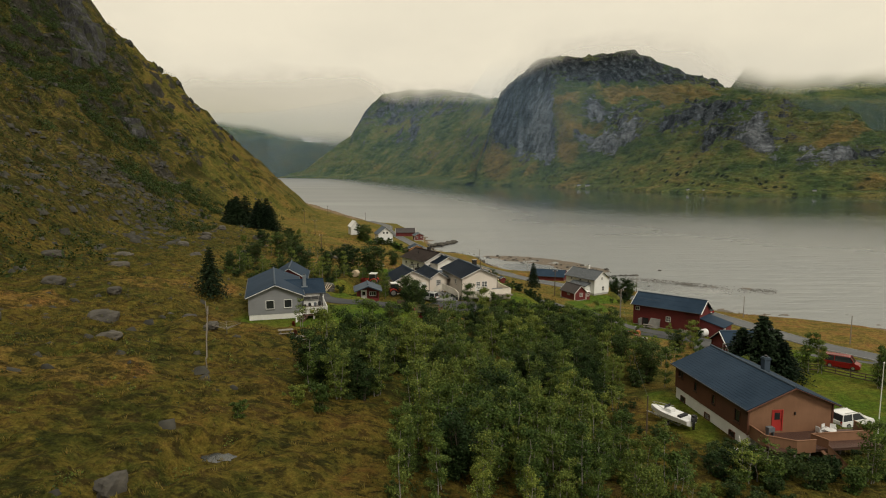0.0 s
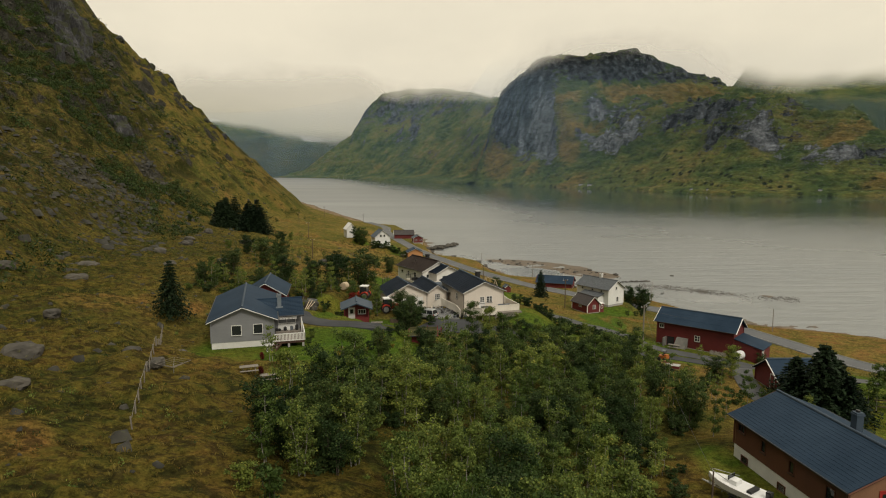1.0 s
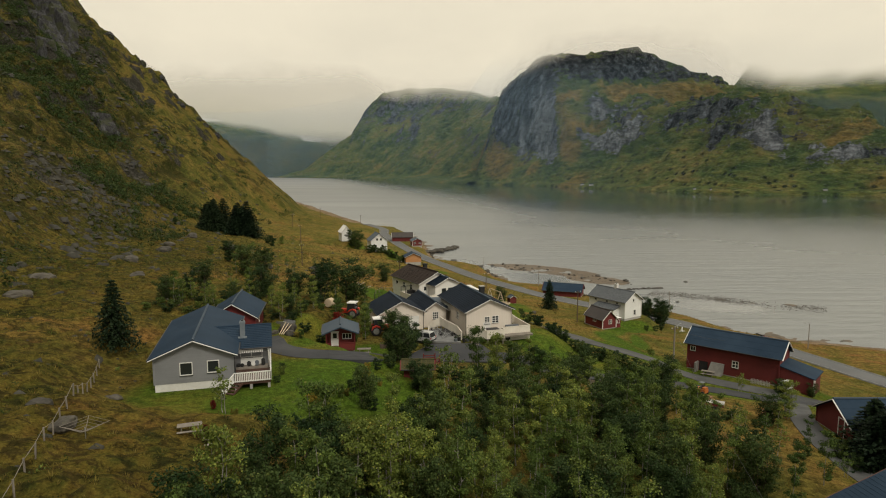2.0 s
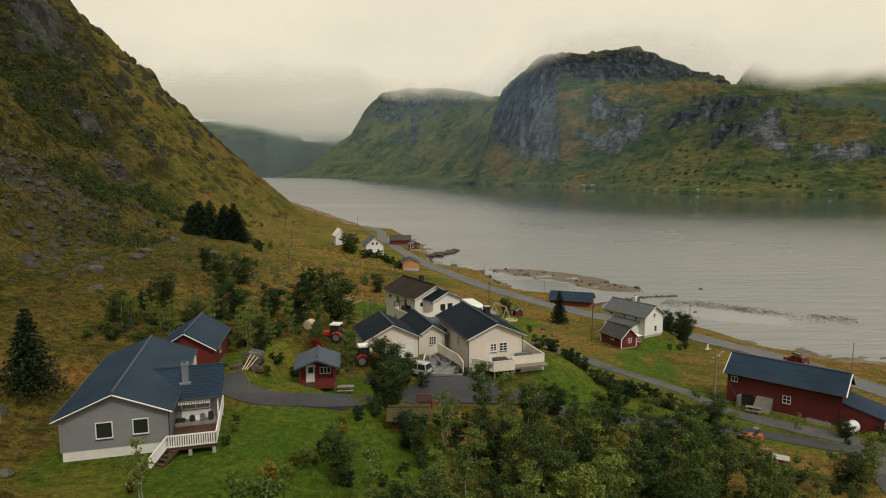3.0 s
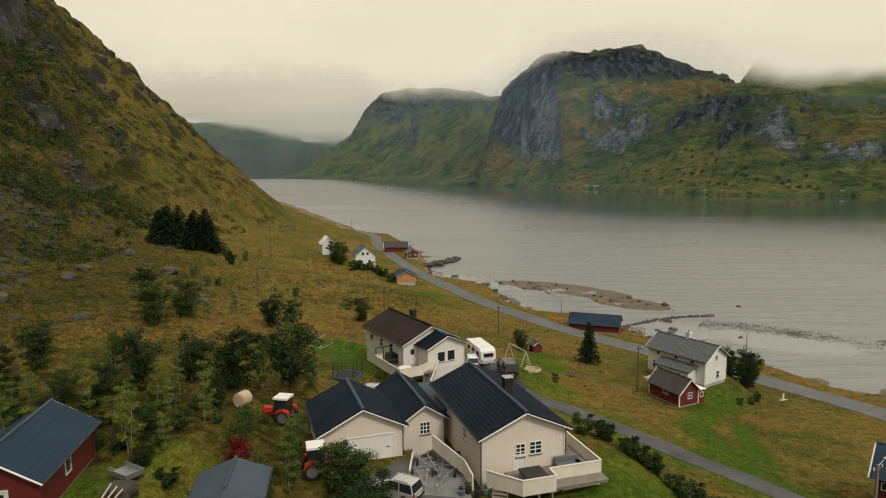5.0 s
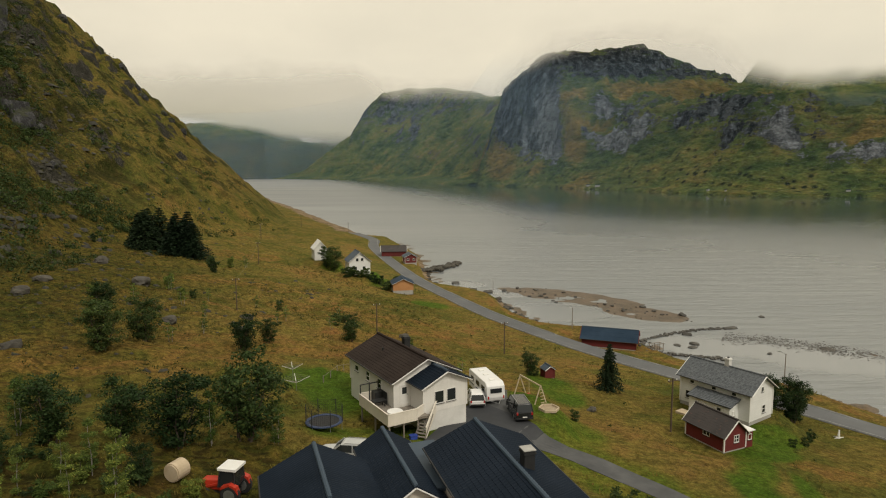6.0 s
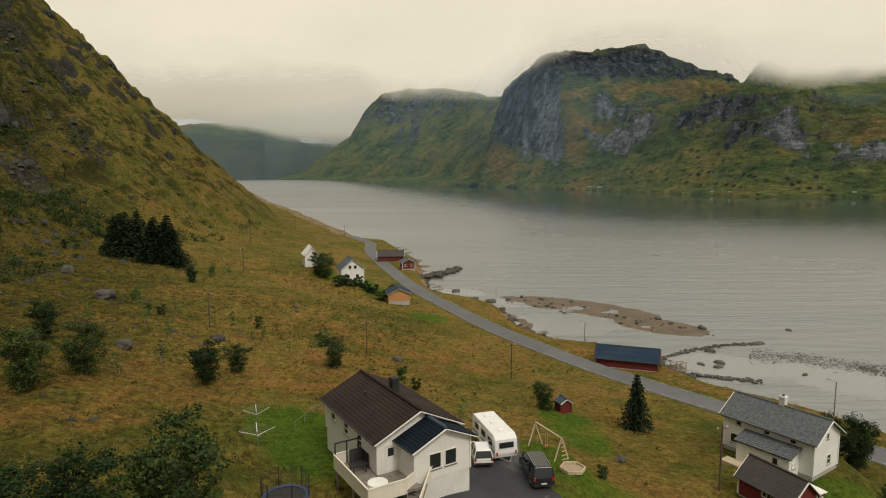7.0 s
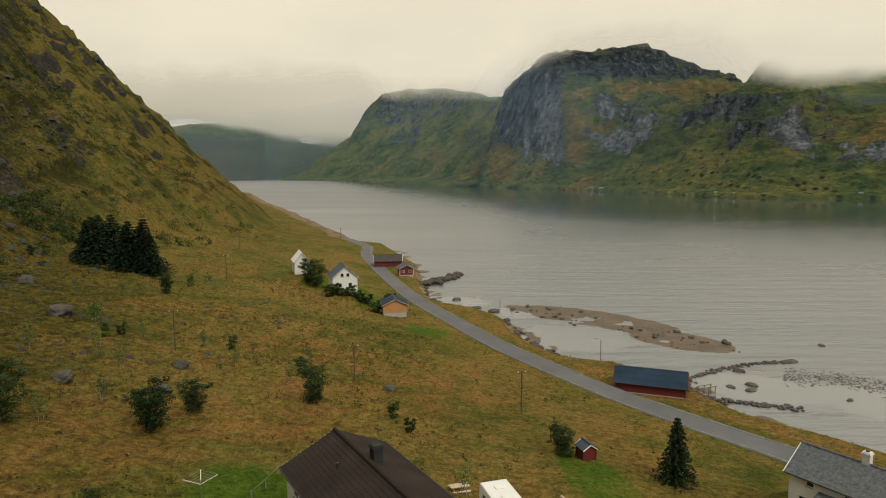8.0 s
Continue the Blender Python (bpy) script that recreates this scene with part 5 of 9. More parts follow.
# the wing beside it, its ridge across; the eave covers the porch
part("wing_wall", boxes((3.6, 6.9, 3.8, 4.0, 0.0, 2.85), (6.72, 6.9, 4.0, 10.5, 0.0, 2.85), (3.6, 6.72, 10.3, 10.5, 0.0, 2.85)), GREY_BOARDS, grey)
for sg, reach, low in ((-1, 4.4, 2.76), (1, 3.8, 2.95)):
    bm = bmesh.new()
    roof_slab(bm, reach, low, 4.15, -7.4, -0.9, sg, True)
    bmesh.ops.transform(bm, matrix=pose(0, 7.15, 0, 0, 0, 90), verts=bm.verts)
    slope_roof = part("wing_roof", bm, SLATE_ROOF, grey)
    part("gutter", one(tube, (3.7, 7.15 + sg * (reach + 0.06), low - 0.02), (7.4, 7.15 + sg * (reach + 0.06), low - 0.02), 0.065), DARK_METAL, slope_roof)
part("wing_ridge_cap", one(tube, (1.2, 7.15, 4.2), (7.4, 7.15, 4.2), 0.11), SLATE_ROOF, grey)
bm = bmesh.new()
pts = [bm.verts.new((6.80 + d, yy, zz)) for d in (0, 0.09) for yy, zz in ((3.8, 2.8), (10.5, 2.8), (10.5, 2.92), (7.15, 3.98), (3.8, 2.92))]
bm.faces.new(pts[:5])
bm.faces.new(pts[5:][::-1])
for i in range(5):
    bm.faces.new((pts[i], pts[(i + 1) % 5], pts[5 + (i + 1) % 5], pts[5 + i]))
part("wing_gable", bm, GREY_BOARDS, grey)
CHIMNEY_METAL = paint("pale_grey_chimney_metal", (0.13, 0.155, 0.175), (0.18, 0.205, 0.225), 1.0, 0.5, spec=0.3)
stack = chimney(grey, 4.4, 5.1, 3.0, 5.2, 0.5, CHIMNEY_METAL)
part("flashing", boxes((3.95, 4.85, 4.6, 5.5, 3.40, 3.52)), CHIMNEY_METAL, stack)
wing_front = lambda u, k, zz: (u, 3.8 - 0.02 + k, zz)
window(grey, wing_front, 5.25, 1.95, 2.1, 0.65, (2, 1))
window(grey, lambda u, k, zz: (6.92 - k, u, zz), 6.6, 1.9, 1.2, 0.8, (2, 1))
part("wall_panel", boxes((4.15, 6.4, 3.73, 3.78, 0.75, 1.55)), WHITE_PAINT, grey, "white boarded panel under the porch window")
part("porch_step", boxes((3.7, 6.9, 2.7, 3.8, 0.56, 0.75)), GREY_WOOD, grey)
part("valance_rail", boxes((4.0, 6.5, 2.84, 2.92, 2.52, 2.64)), WHITE_PAINT, grey)
for i in range(14):
    part("valance_flap", boxes((4.02 + 0.178 * i, 4.02 + 0.178 * i + 0.115, 2.85, 2.90, 2.28, 2.52)), WHITE_PAINT, grey)
for i, (cu, cm, hh) in enumerate(((5.0, RUBBER, 0.5), (5.45, WHITE_PAINT, 0.4), (5.8, GREY_TARP, 0.55), (6.45, RUBBER, 0.7), (3.95, RUBBER, 0.35), (4.3, RUBBER, 0.3))):
    bm = bmesh.new()
    box(bm, cu - 0.2, cu + 0.2, 3.0, 3.4, 0.75, 0.75 + hh)
    bmesh.ops.bevel(bm, geom=list(bm.edges), offset=0.08, segments=2, affect="EDGES")
    part("cushion", bm, cm, grey)
part("downpipe", one(tube, (3.74, -0.06, 0.3), (3.74, -0.06, 3.05), 0.05), DARK_METAL, grey, "dark metal downpipe")
plank_deck(grey, 3.7, 7.2, -1.4, 3.75, 0.55, DECK_WOOD)
plank_deck(grey, 6.92, 7.2, 3.75, 6.6, 0.55, DECK_WOOD)
rail_run(grey, [(3.7, -1.4, 0.55), (7.2, -1.4, 0.55), (7.2, 6.6, 0.55)], 0.95, WHITE_PAINT, False)
rail_run(grey, [(2.7, -2.8, -0.35), (3.7, -1.4, 0.55)], 0.9, WHITE_PAINT, False)
stair(grey, (3.2, -2.6, -0.2), (4.1, -1.3, 0.5), 1.0, 4, DECK_WOOD)
posts(grey, [(3.9, -1.2), (5.3, -1.2), (7.0, -1.2), (7.0, 3.0), (7.05, 6.4)], -1.0, 0.45, 0.25, CONCRETE)
posts(grey, [(7.05, 2.95)], 0.5, 2.8, 0.12, WHITE_PAINT)

# -- red garage behind it
gable_house("red_garage", "dark red boarded outbuilding with a blue-grey roof and white door", -27.0, 107.9, 20.4, 10, 5.6, 8.8, 2.9, 4.6, RED_BOARDS, SLATE_ROOF,
            [("R", 4.2, 1.6, 0.8, 0.9)], [("F", 0.5, 0.1, 0.95, 2.0, WHITE_PAINT)], base=0.12, ribs=False, category="outbuilding", course=1.6, corner=RED_BOARDS)

# -- small red cabin
cabin, cp = gable_house("garden_cabin", "small red boarded cabin with a grey roof and railed porch", -13.5, 110.6, 18.25, 9, 3.8, 3.4, 2.65, 3.35, RED_BOARDS, METAL_ROOF,
                        [("F", 0.85, 1.65, 1.1, 0.65, (3, 1))], [("F", -0.75, 0.35, 0.85, 1.9, WHITE_PAINT)], base=0.3, ribs=False, category="cabin", over=0.55, corner=RED_BOARDS)
plank_deck(cabin, -1.9, 1.9, -1.5, 0, 0.3, DECK_WOOD)
bm = bmesh.new()
for sg in (-1, 1):
    roof_slab(bm, 2.45, 2.4, 3.35, -1.75, -0.5, sg, False)
part("porch_roof", bm, METAL_ROOF, cabin)
rail_run(cabin, [(-1.85, 0, 0.3), (-1.85, -1.45, 0.3), (-1.2, -1.45, 0.3)], 0.75, RED_BOARDS)
rail_run(cabin, [(-0.2, -1.45, 0.3), (1.85, -1.45, 0.3), (1.85, 0, 0.3)], 0.75, RED_BOARDS)
posts(cabin, [(-1.85, -1.45), (1.85, -1.45), (-0.2, -1.45)], 0.2, 2.45, 0.1, RED_BOARDS)
stair(cabin, (-0.7, -2.3, -0.15), (-0.7, -1.5, 0.3), 0.9, 3, RED_BOARDS)
part("bench", boxes((0.35, 1.5, -0.5, -0.15, 0.65, 0.72), (0.35, 1.5, -0.18, -0.12, 0.72, 1.1), (0.4, 0.5, -0.45, -0.2, 0.3, 0.65), (1.35, 1.45, -0.45, -0.2, 0.3, 0.65)), RED_BOARDS, cabin)

# -- long white house: main block, garage and link
white, wp = gable_house("white_house", "cream boarded house with a black tiled roof and corner deck", 7.07, 118.86, 17.35, 17.2, 7.05, 12.6, 4.45, 5.95, CREAM_BOARDS, BLACK_ROOF,
                        [("F", -0.3, 2.75, 0.7, 0.95, (2, 3)), ("F", 1.0, 2.8, 0.95, 0.95, (2, 3)), ("L", 4, 2.9, 0.9, 0.9, (2, 2))],
                        [("F", -0.35, 1.15, 0.95, 1.15, WHITE_PAINT, False)], base=1.1, base_mat=CREAM_BOARDS, corner=CREAM_BOARDS)
stack_white = chimney(white, 0.9, 5.5, 5.2, 6.8, 0.72, RUBBER, False)
part("chimney_cap", boxes((0.48, 1.32, 5.08, 5.92, 6.80, 6.86)), CONCRETE, stack_white)
plank_deck(white, -1.6, 5.6, -3.4, 0, 1.1, GREY_WOOD)
plank_deck(white, 3.5, 5.6, 0, 3.0, 1.1, GREY_WOOD)
rail_run(white, [(-3.5, -0.9, 1.0), (-1.6, -3.4, 1.1), (1.1, -3.4, 1.1)], 0.95, CREAM_RAIL)
rail_run(white, [(1.1, -3.4, 1.1), (1.1, -2.2, 1.1), (5.6, -2.2, 1.1), (5.6, 3.0, 1.1), (4.6, 4.4, 2.0)], 0.95, CREAM_RAIL)
part("deck_skirt", boxes((1.2, 5.58, -2.14, -2.06, -1.6, 1.0), (5.52, 5.6, -2.06, 3.0, -1.6, 1.0)), CREAM_RAIL, white)
posts(white, [(-1.4, -3.2), (-0.2, -3.2), (0.9, -3.2)], -1.6, 0.9, 0.14, GREY_WOOD)
stair(white, (-3.3, -2.9, 0.0), (-2.5, -1.5, 1.0), 1.1, 6, GREY_WOOD)
bm = bmesh.new()
box(bm, -1.0, 0.75, -3.0, -1.25, 1.1, 1.85)
bmesh.ops.bevel(bm, geom=list(bm.edges), offset=0.12, segments=3, affect="EDGES")
tub_body = part("hot_tub", bm, GREY_TARP, white, "square covered hot tub on the deck")
bm = bmesh.new()
box(bm, -1.05, 0.8, -3.05, -1.2, 1.80, 1.92)
bmesh.ops.bevel(bm, geom=list(bm.edges), offset=0.04, segments=2, affect="EDGES")
part("cover", bm, DARK_METAL, tub_body, "dark quilted hot tub cover")
bm = bmesh.new()
box(bm, 2.5, 4.6, -1.0, -0.3, 1.1, 1.5)
box(bm, 2.5, 4.6, -0.45, -0.2, 1.5, 1.9)
box(bm, 4.2, 4.9, -2.0, -0.3, 1.1, 1.5)
part("corner_sofa", bm, GREY_TARP, white, "grey garden corner sofa")
part("deck_table", boxes((2.9, 3.8, -1.8, -1.3, 1.45, 1.52), (3.0, 3.08, -1.7, -1.62, 1.1, 1.45), (3.62, 3.7, -1.7, -1.62, 1.1, 1.45), (3.0, 3.08, -1.45, -1.37, 1.1, 1.45), (3.62, 3.7, -1.45, -1.37, 1.1, 1.45)), GREY_WOOD, white)
bm = bmesh.new()
bmesh.ops.create_cone(bm, cap_ends=True, segments=18, radius1=0.36, radius2=0.36, depth=0.14, matrix=pose(2.1, -2.24, 0.45, 90, 0, 0))
part("hose_reel", bm, RUBBER, white, "round black hose reel on the white skirting")
for px_, py_ in ((-3.62, -0.08), (3.62, -0.08)):
    part("downpipe", one(tube, (px_, py_, 0.3), (px_, py_, 4.0), 0.05), DARK_METAL, white, "dark metal downpipe")
kettle = part("covered_grill", boxes((-0.7, 0.7, -0.35, 0.35, 0.1, 1.0), (-0.55, 0.55, -0.28, 0.28, 1.0, 1.25)), RUBBER)
kettle.matrix_world = pose(7.07, 118.86, 17.35, 0, 0, 17.2) @ pose(-4.3, 3.6, 0.15, 0, 0, 80)
tagged(kettle, "large grill under a black cover by the house wall", "grill")
garage, _ = gable_house("white_garage", "cream double garage with a black roof and white gate", -6.07, 122.0, 17.6, 18.6, 6.8, 7.3, 3.1, 4.75, CREAM_BOARDS, BLACK_ROOF, [("R", 5.5, 1.8, 0.01, 0.01)],
                        [("F", 0.5, 0.05, 4.3, 2.1, WHITE_PAINT, False)], base=0.04, corner=CREAM_BOARDS, category="garage")
part("downpipe", one(tube, (3.48, -0.08, 0.1), (3.48, -0.08, 2.9), 0.05), DARK_METAL, garage, "dark metal downpipe")
link, _ = gable_house("house_link", "cream linking wing with a barred window and black roof", -1.0, 124.6, 17.5, 18.6, 3.6, 9.0, 3.0, 4.2, CREAM_BOARDS, BLACK_ROOF, [("F", 0.1, 1.95, 0.85, 1.0, (3, 3))], base=0.2, corner=CREAM_BOARDS)
part("downpipe", one(tube, (1.88, -0.08, 0.1), (1.88, -0.08, 2.8), 0.05), DARK_METAL, link, "dark metal downpipe")
flat = part("link_roof", boxes((1.6, 4.0, 1.0, 8.5, 2.75, 3.05)), METAL_ROOF, link, "flat grey felt roof")
part("link_wall", boxes((1.7, 3.9, 1.4, 8.3, 0.0, 2.75)), CREAM_BOARDS, link)
# boarded wall round the boat-trailer yard
yard = empty("yard_wall", pose(0, 0, 17.4), "cream boarded wall round the trailer yard", "wall")
rail_run(yard, [(-1.9, 123.0, 0.1), (-0.2, 122.6, 1.3), (2.4, 119.2, 0.7), (3.0, 117.4, 0.3)], 0.95, CREAM_RAIL, True, 0.12)
rail_run(yard, [(-2.0, 119.6, 0.1), (-1.9, 123.0, 0.1)], 0.5, CREAM_RAIL, True, 0.12)

# -- upper white house with the brown roof
upper, up = gable_house("upper_house", "white timber house with a brown tiled roof and big deck", -1.05, 151.0, 15.2, 31.4, 7.7, 11.5, 5.15, 6.9, PALE_BOARDS, BROWN_ROOF,
                        [("L", 3.5, 3.7, 0.9, 1.0, (1, 2)), ("L", 6.5, 3.7, 0.9, 1.0, (1, 2)), ("L", 9.6, 3.8, 1.0, 0.6)], [("F", -2.6, 2.3, 0.9, 2.0, WHITE_PAINT)], base=2.1, base_mat=PALE_BOARDS, corner=PALE_BOARDS)
chimney(upper, 0.9, 6.2, 6.0, 7.7, 0.7, RUBBER, False)
bm = bmesh.new()
tube(bm, (-1.6, 7.2, 6.0), (-1.6, 7.2, 6.55), 0.1, sides=8)
part("vent", bm, DARK_METAL, upper)
extension, xp = gable_house("upper_house_extension", "white gabled extension with a black roof and paired windows", 1.03, 149.26, 15.2, 33.0, 5.4, 4.5, 4.96, 6.1, PALE_BOARDS, BLACK_ROOF,
                            [("F", -0.75, 3.35, 1.05, 1.25), ("F", 0.75, 3.35, 1.05, 1.25)], base=1.9, base_mat=WHITE_WALL, corner=PALE_BOARDS)
plank_deck(upper, -6.2, -1.6, -3.4, 1.0, 2.0, GREY_WOOD)
plank_deck(upper, -6.2, -3.9, 1.0, 3.6, 2.0, GREY_WOOD)
rail_run(upper, [(-3.9, 3.6, 2.0), (-6.2, 3.6, 2.0), (-6.2, -3.4, 2.0), (-3.0, -3.4, 2.0), (-1.7, -2.6, 2.0)], 0.95, CREAM_RAIL)
rail_run(upper, [(-2.4, -4.2, 0.2), (-0.3, -2.6, 2.0), (1.2, -1.7, 2.0)], 0.9, CREAM_RAIL)
posts(upper, [(-6.0, -3.2), (-4.4, -3.2), (-2.8, -3.2), (-6.0, 0), (-6.0, 3.4)], -1.2, 1.85, 0.14, GREY_WOOD)
stair(upper, (-3.0, -4.0, 0.1), (-1.3, -2.7, 1.9), 1.1, 8, GREY_WOOD)
part("pergola", boxes((-6.1, -4.0, 3.45, 3.55, 3.9, 4.0), (-6.15, -6.05, 3.45, 3.55, 2, 4), (-5.1, -5.0, 3.45, 3.55, 2, 4), (-4.05, -3.95, 3.45, 3.55, 2, 4)), DARK_METAL, upper, "dark slender pergola frame")
part("table", boxes((-5.6, -4.2, 1.0, 1.9, 2.65, 2.72), (-5.5, -5.42, 1.1, 1.18, 2, 2.65), (-4.4, -4.32, 1.1, 1.18, 2, 2.65), (-5.5, -5.42, 1.7, 1.78, 2, 2.65), (-4.4, -4.32, 1.7, 1.78, 2, 2.65)), DARK_METAL, upper)
part("shed_box", boxes((-4.0, -3.92, 1.5, 3.2, 2.0, 3.3), (-4.9, -4.0, 2.4, 3.3, 2.0, 3.2)), DARK_METAL, upper, "black storage box on the deck")
bm = bmesh.new()
bmesh.ops.create_cone(bm, cap_ends=True, segments=20, radius1=0.85, radius2=0.8, depth=0.75, matrix=Matrix.Translation((-4.9, -2.3, 2.4)))
part("hot_tub", bm, WHITE_PAINT, upper, "round white hot tub")

# -- old white farmhouse with slates, and its red shed
farm, fp = gable_house("farmhouse", "old white two-storey farmhouse with a grey slate roof", 42.58, 165.29, 9.0, 34.4, 5.5, 10.2, 4.35, 6.2, WHITE_BOARDS, OLD_SLATE,
                       [("F", 0.6, 1.55, 0.7, 1.0, (1, 2)), ("F", 0.1, 4.3, 0.45, 0.6), ("L", 2.2, 3.55, 0.6, 0.4), ("L", 5.1, 3.55, 0.6, 0.4), ("L", 8.4, 3.55, 0.6, 0.4), ("L", 8.9, 1.6, 0.8, 1.0)], base=0.4, ribs=False, course=0.26)
chimney(farm, 0.2, 5.0, 5.8, 7.3, 0.65, WHITE_WALL)
bm = bmesh.new()
roof_slab(bm, 5.1, 2.45, 3.2, 1.2, 7.6, -1, True, 0.3, 2.72)
part("lean_to_roof", bm, OLD_SLATE, farm)
part("lean_to_wall", boxes((-4.8, -2.75, 1.5, 7.4, -0.6, 2.5), (-2.75, -2.7, 1.5, 7.4, 2.4, 3.0)), WHITE_BOARDS, farm)
lean = lambda u, k, zz: (-4.82 + k, u, zz)
window(farm, lean, 5.6, 1.45, 1.0, 0.9)
window(farm, lambda u, k, zz: (u, 1.48 + k, zz), -3.9, 1.4, 0.5, 0.5)
door(farm, lean, 3.0, 0.1, 0.85, 2.0, WHITE_PAINT)
part("terrace", boxes((-6.3, -4.8, 6.2, 8.4, -0.8, 0.12)), PALE_WOOD, farm, "pale bare-wood terrace")
shed, sp = gable_house("red_shed", "small dark red shed with a worn black felt roof", 34.9, 156.0, 9.25, 24.5, 3.5, 5.8, 2.15, 3.8, RED_BOARDS, FELT_ROOF,
                       [("F", 0.2, 1.4, 0.7, 0.8, (2, 2)), ("L", 2.6, 1.45, 0.9, 0.5, (2, 1))], base=0.12, ribs=False, over=0.3, category="shed")
part("porch", boxes((1.78, 2.95, 0.02, 1.7, -0.4, 1.95)), RED_BOARDS, shed)
part("porch_roof", boxes((1.75, 3.15, -0.15, 1.85, 1.95, 2.05)), WHITE_PAINT, shed)
window(shed, lambda u, k, zz: (u, 0.0 + k, zz), 2.4, 1.25, 0.5, 0.6)

# -- long red barn
# the doorway's inner shade is a black slab set in the opening
barn, bp = gable_house("barn", "long dark red barn with a blue-grey sheet roof", 50.0, 117.05, 11.2, 48.1, 5.2, 13.0, 4.3, 6.15, BARN_BOARDS, SLATE_ROOF,
                       [("L", 5.9, 2.0, 0.8, 0.9, (2, 2)), ("L", 12.2, 3.3, 0.7, 0.6, (2, 1))], [("L", 10.5, 0.0, 1.3, 1.6, RUBBER, False, "dark open doorway", BARN_BOARDS)], base=0.15, ribs=False, category="barn", course=1.6, corner=BARN_BOARDS, base_mat=CONCRETE)
part("ramp_wall", boxes((-3.9, -2.62, 11.2, 11.45, -1.0, 1.5)), OLD_CONCRETE, barn, "cracked grey concrete ramp wall")
bm = bmesh.new()
vs = [bm.verts.new(p) for p in ((-2.62, 9.7, -0.6), (-2.62, 7.6, -0.6), (-2.62, 7.4, 1.75), (-2.62, 9.3, 1.75), (-4.3, 9.7, -0.6), (-3.9, 7.6, -0.6), (-2.85, 7.4, 1.75), (-2.95, 9.3, 1.75))]
for f in ((0, 1, 2, 3), (7, 6, 5, 4), (0, 4, 5, 1), (1, 5, 6, 2), (2, 6, 7, 3), (3, 7, 4, 0)):
    bm.faces.new([vs[k] for k in f])
bmesh.ops.recalc_face_normals(bm, faces=bm.faces)
part("ramp_wall", bm, OLD_CONCRETE, barn, "slanting grey concrete slab beside the doorway")
bm = bmesh.new()
vs = [bm.verts.new(p) for p in ((-2.6, -4.6, 1.9), (2.6, -4.6, 1.9), (2.6, 0, 3.0), (-2.6, 0, 3.0), (-2.6, -4.6, 2.02), (2.6, -4.6, 2.02), (2.6, 0, 3.12), (-2.6, 0, 3.12))]
for f in ((0, 3, 2, 1), (4, 5, 6, 7), (0, 1, 5, 4), (1, 2, 6, 5), (2, 3, 7, 6), (3, 0, 4, 7)):
    bm.faces.new([vs[i] for i in f])
part("lean_to_roof", bm, SLATE_ROOF, barn)
bm = bmesh.new()
for xx in (-2.4, 2.4):
    vs = [bm.verts.new((xx + d, yy, zz)) for d in (-0.06, 0.06) for yy, zz in ((-4.3, -0.8), (0, -0.8), (0, 2.98), (-4.3, 1.95))]
    for f in ((0, 1, 2, 3), (7, 6, 5, 4), (0, 4, 5, 1), (1, 5, 6, 2), (2, 6, 7, 3), (3, 7, 4, 0)):
        bm.faces.new([vs[i] for i in f])
box(bm, -2.4, 2.4, -4.3, -4.15, -0.8, 1.93)
part("lean_to_wall", bm, BARN_BOARDS, barn)
door(barn, lambda u, k, zz: (u, -4.32 + k, zz), -1.6, -0.2, 0.8, 1.8, WHITE_PAINT, False)

# -- brown house with the raised front deck
# gable lighter, side walls darker: the fall of light put into two browns
brown, bw = gable_house("brown_house", "brown timber house with a dark blue roof and raised deck", 31.61, 54.50, 16.9, 7.3, 8.3, 13.0, 3.95, 5.6, TAN_BOARDS, SLATE_ROOF,
                        [("L", 12.0, 2.9, 0.9, 0.6, (2, 1)), ("L", 9.0, 2.6, 0.5, 0.9), ("L", 5.6, 2.5, 0.5, 0.9), ("L", 1.6, 2.4, 0.8, 1.1)], [("F", -1.3, 1.45, 0.9, 1.9, RED_DOOR, True, "red door with a glass pane", RED_DOOR)],
                        base=1.2, base_mat=WHITE_WALL, trim=BROWN_BOARDS, side_walls=BROWN_BOARDS, corner=BROWN_BOARDS, sink=2.6, ribs=False, course=0.33)
for u in (11.4, 6.6, 2.3):
    window(brown, bw["L"], u, 0.3, 0.8, 0.55, (1, 1), BROWN_BOARDS)
chimney(brown, 1.6, 6.2, 4.6, 6.4, 0.6, METAL_ROOF)
plank_deck(brown, -3.9, 6.4, -3.6, 0, 1.25, DECK_WOOD)
rail_run(brown, [(-3.9, 0, 1.25), (-3.9, -2.2, 1.25), (-2.0, -3.6, 1.25), (-0.2, -3.6, 1.25)], 0.85, TAN_BOARDS)
rail_run(brown, [(1.0, -3.6, 1.25), (0.4, -2.2, 1.25), (6.4, -2.2, 1.25), (6.4, 0, 1.25)], 0.75, TAN_BOARDS)
posts(brown, [(-3.7, -2.0), (-2.0, -3.4), (-0.6, -3.4), (0.8, -3.4), (3.4, -2.1), (6.2, -2.1)], -2.6, 1.1, 0.16, GREY_WOOD)
stair(brown, (2.2, -4.6, -0.9), (0.2, -4.0, 1.2), 1.1, 9, TAN_BOARDS)
rail_run(brown, [(2.2, -5.2, -0.9), (0.2, -4.5, 1.2)], 0.8, TAN_BOARDS)
part("wall_lamp", boxes((0.35, 0.45, -0.12, 0, 2.9, 3.15)), DARK_METAL, brown)

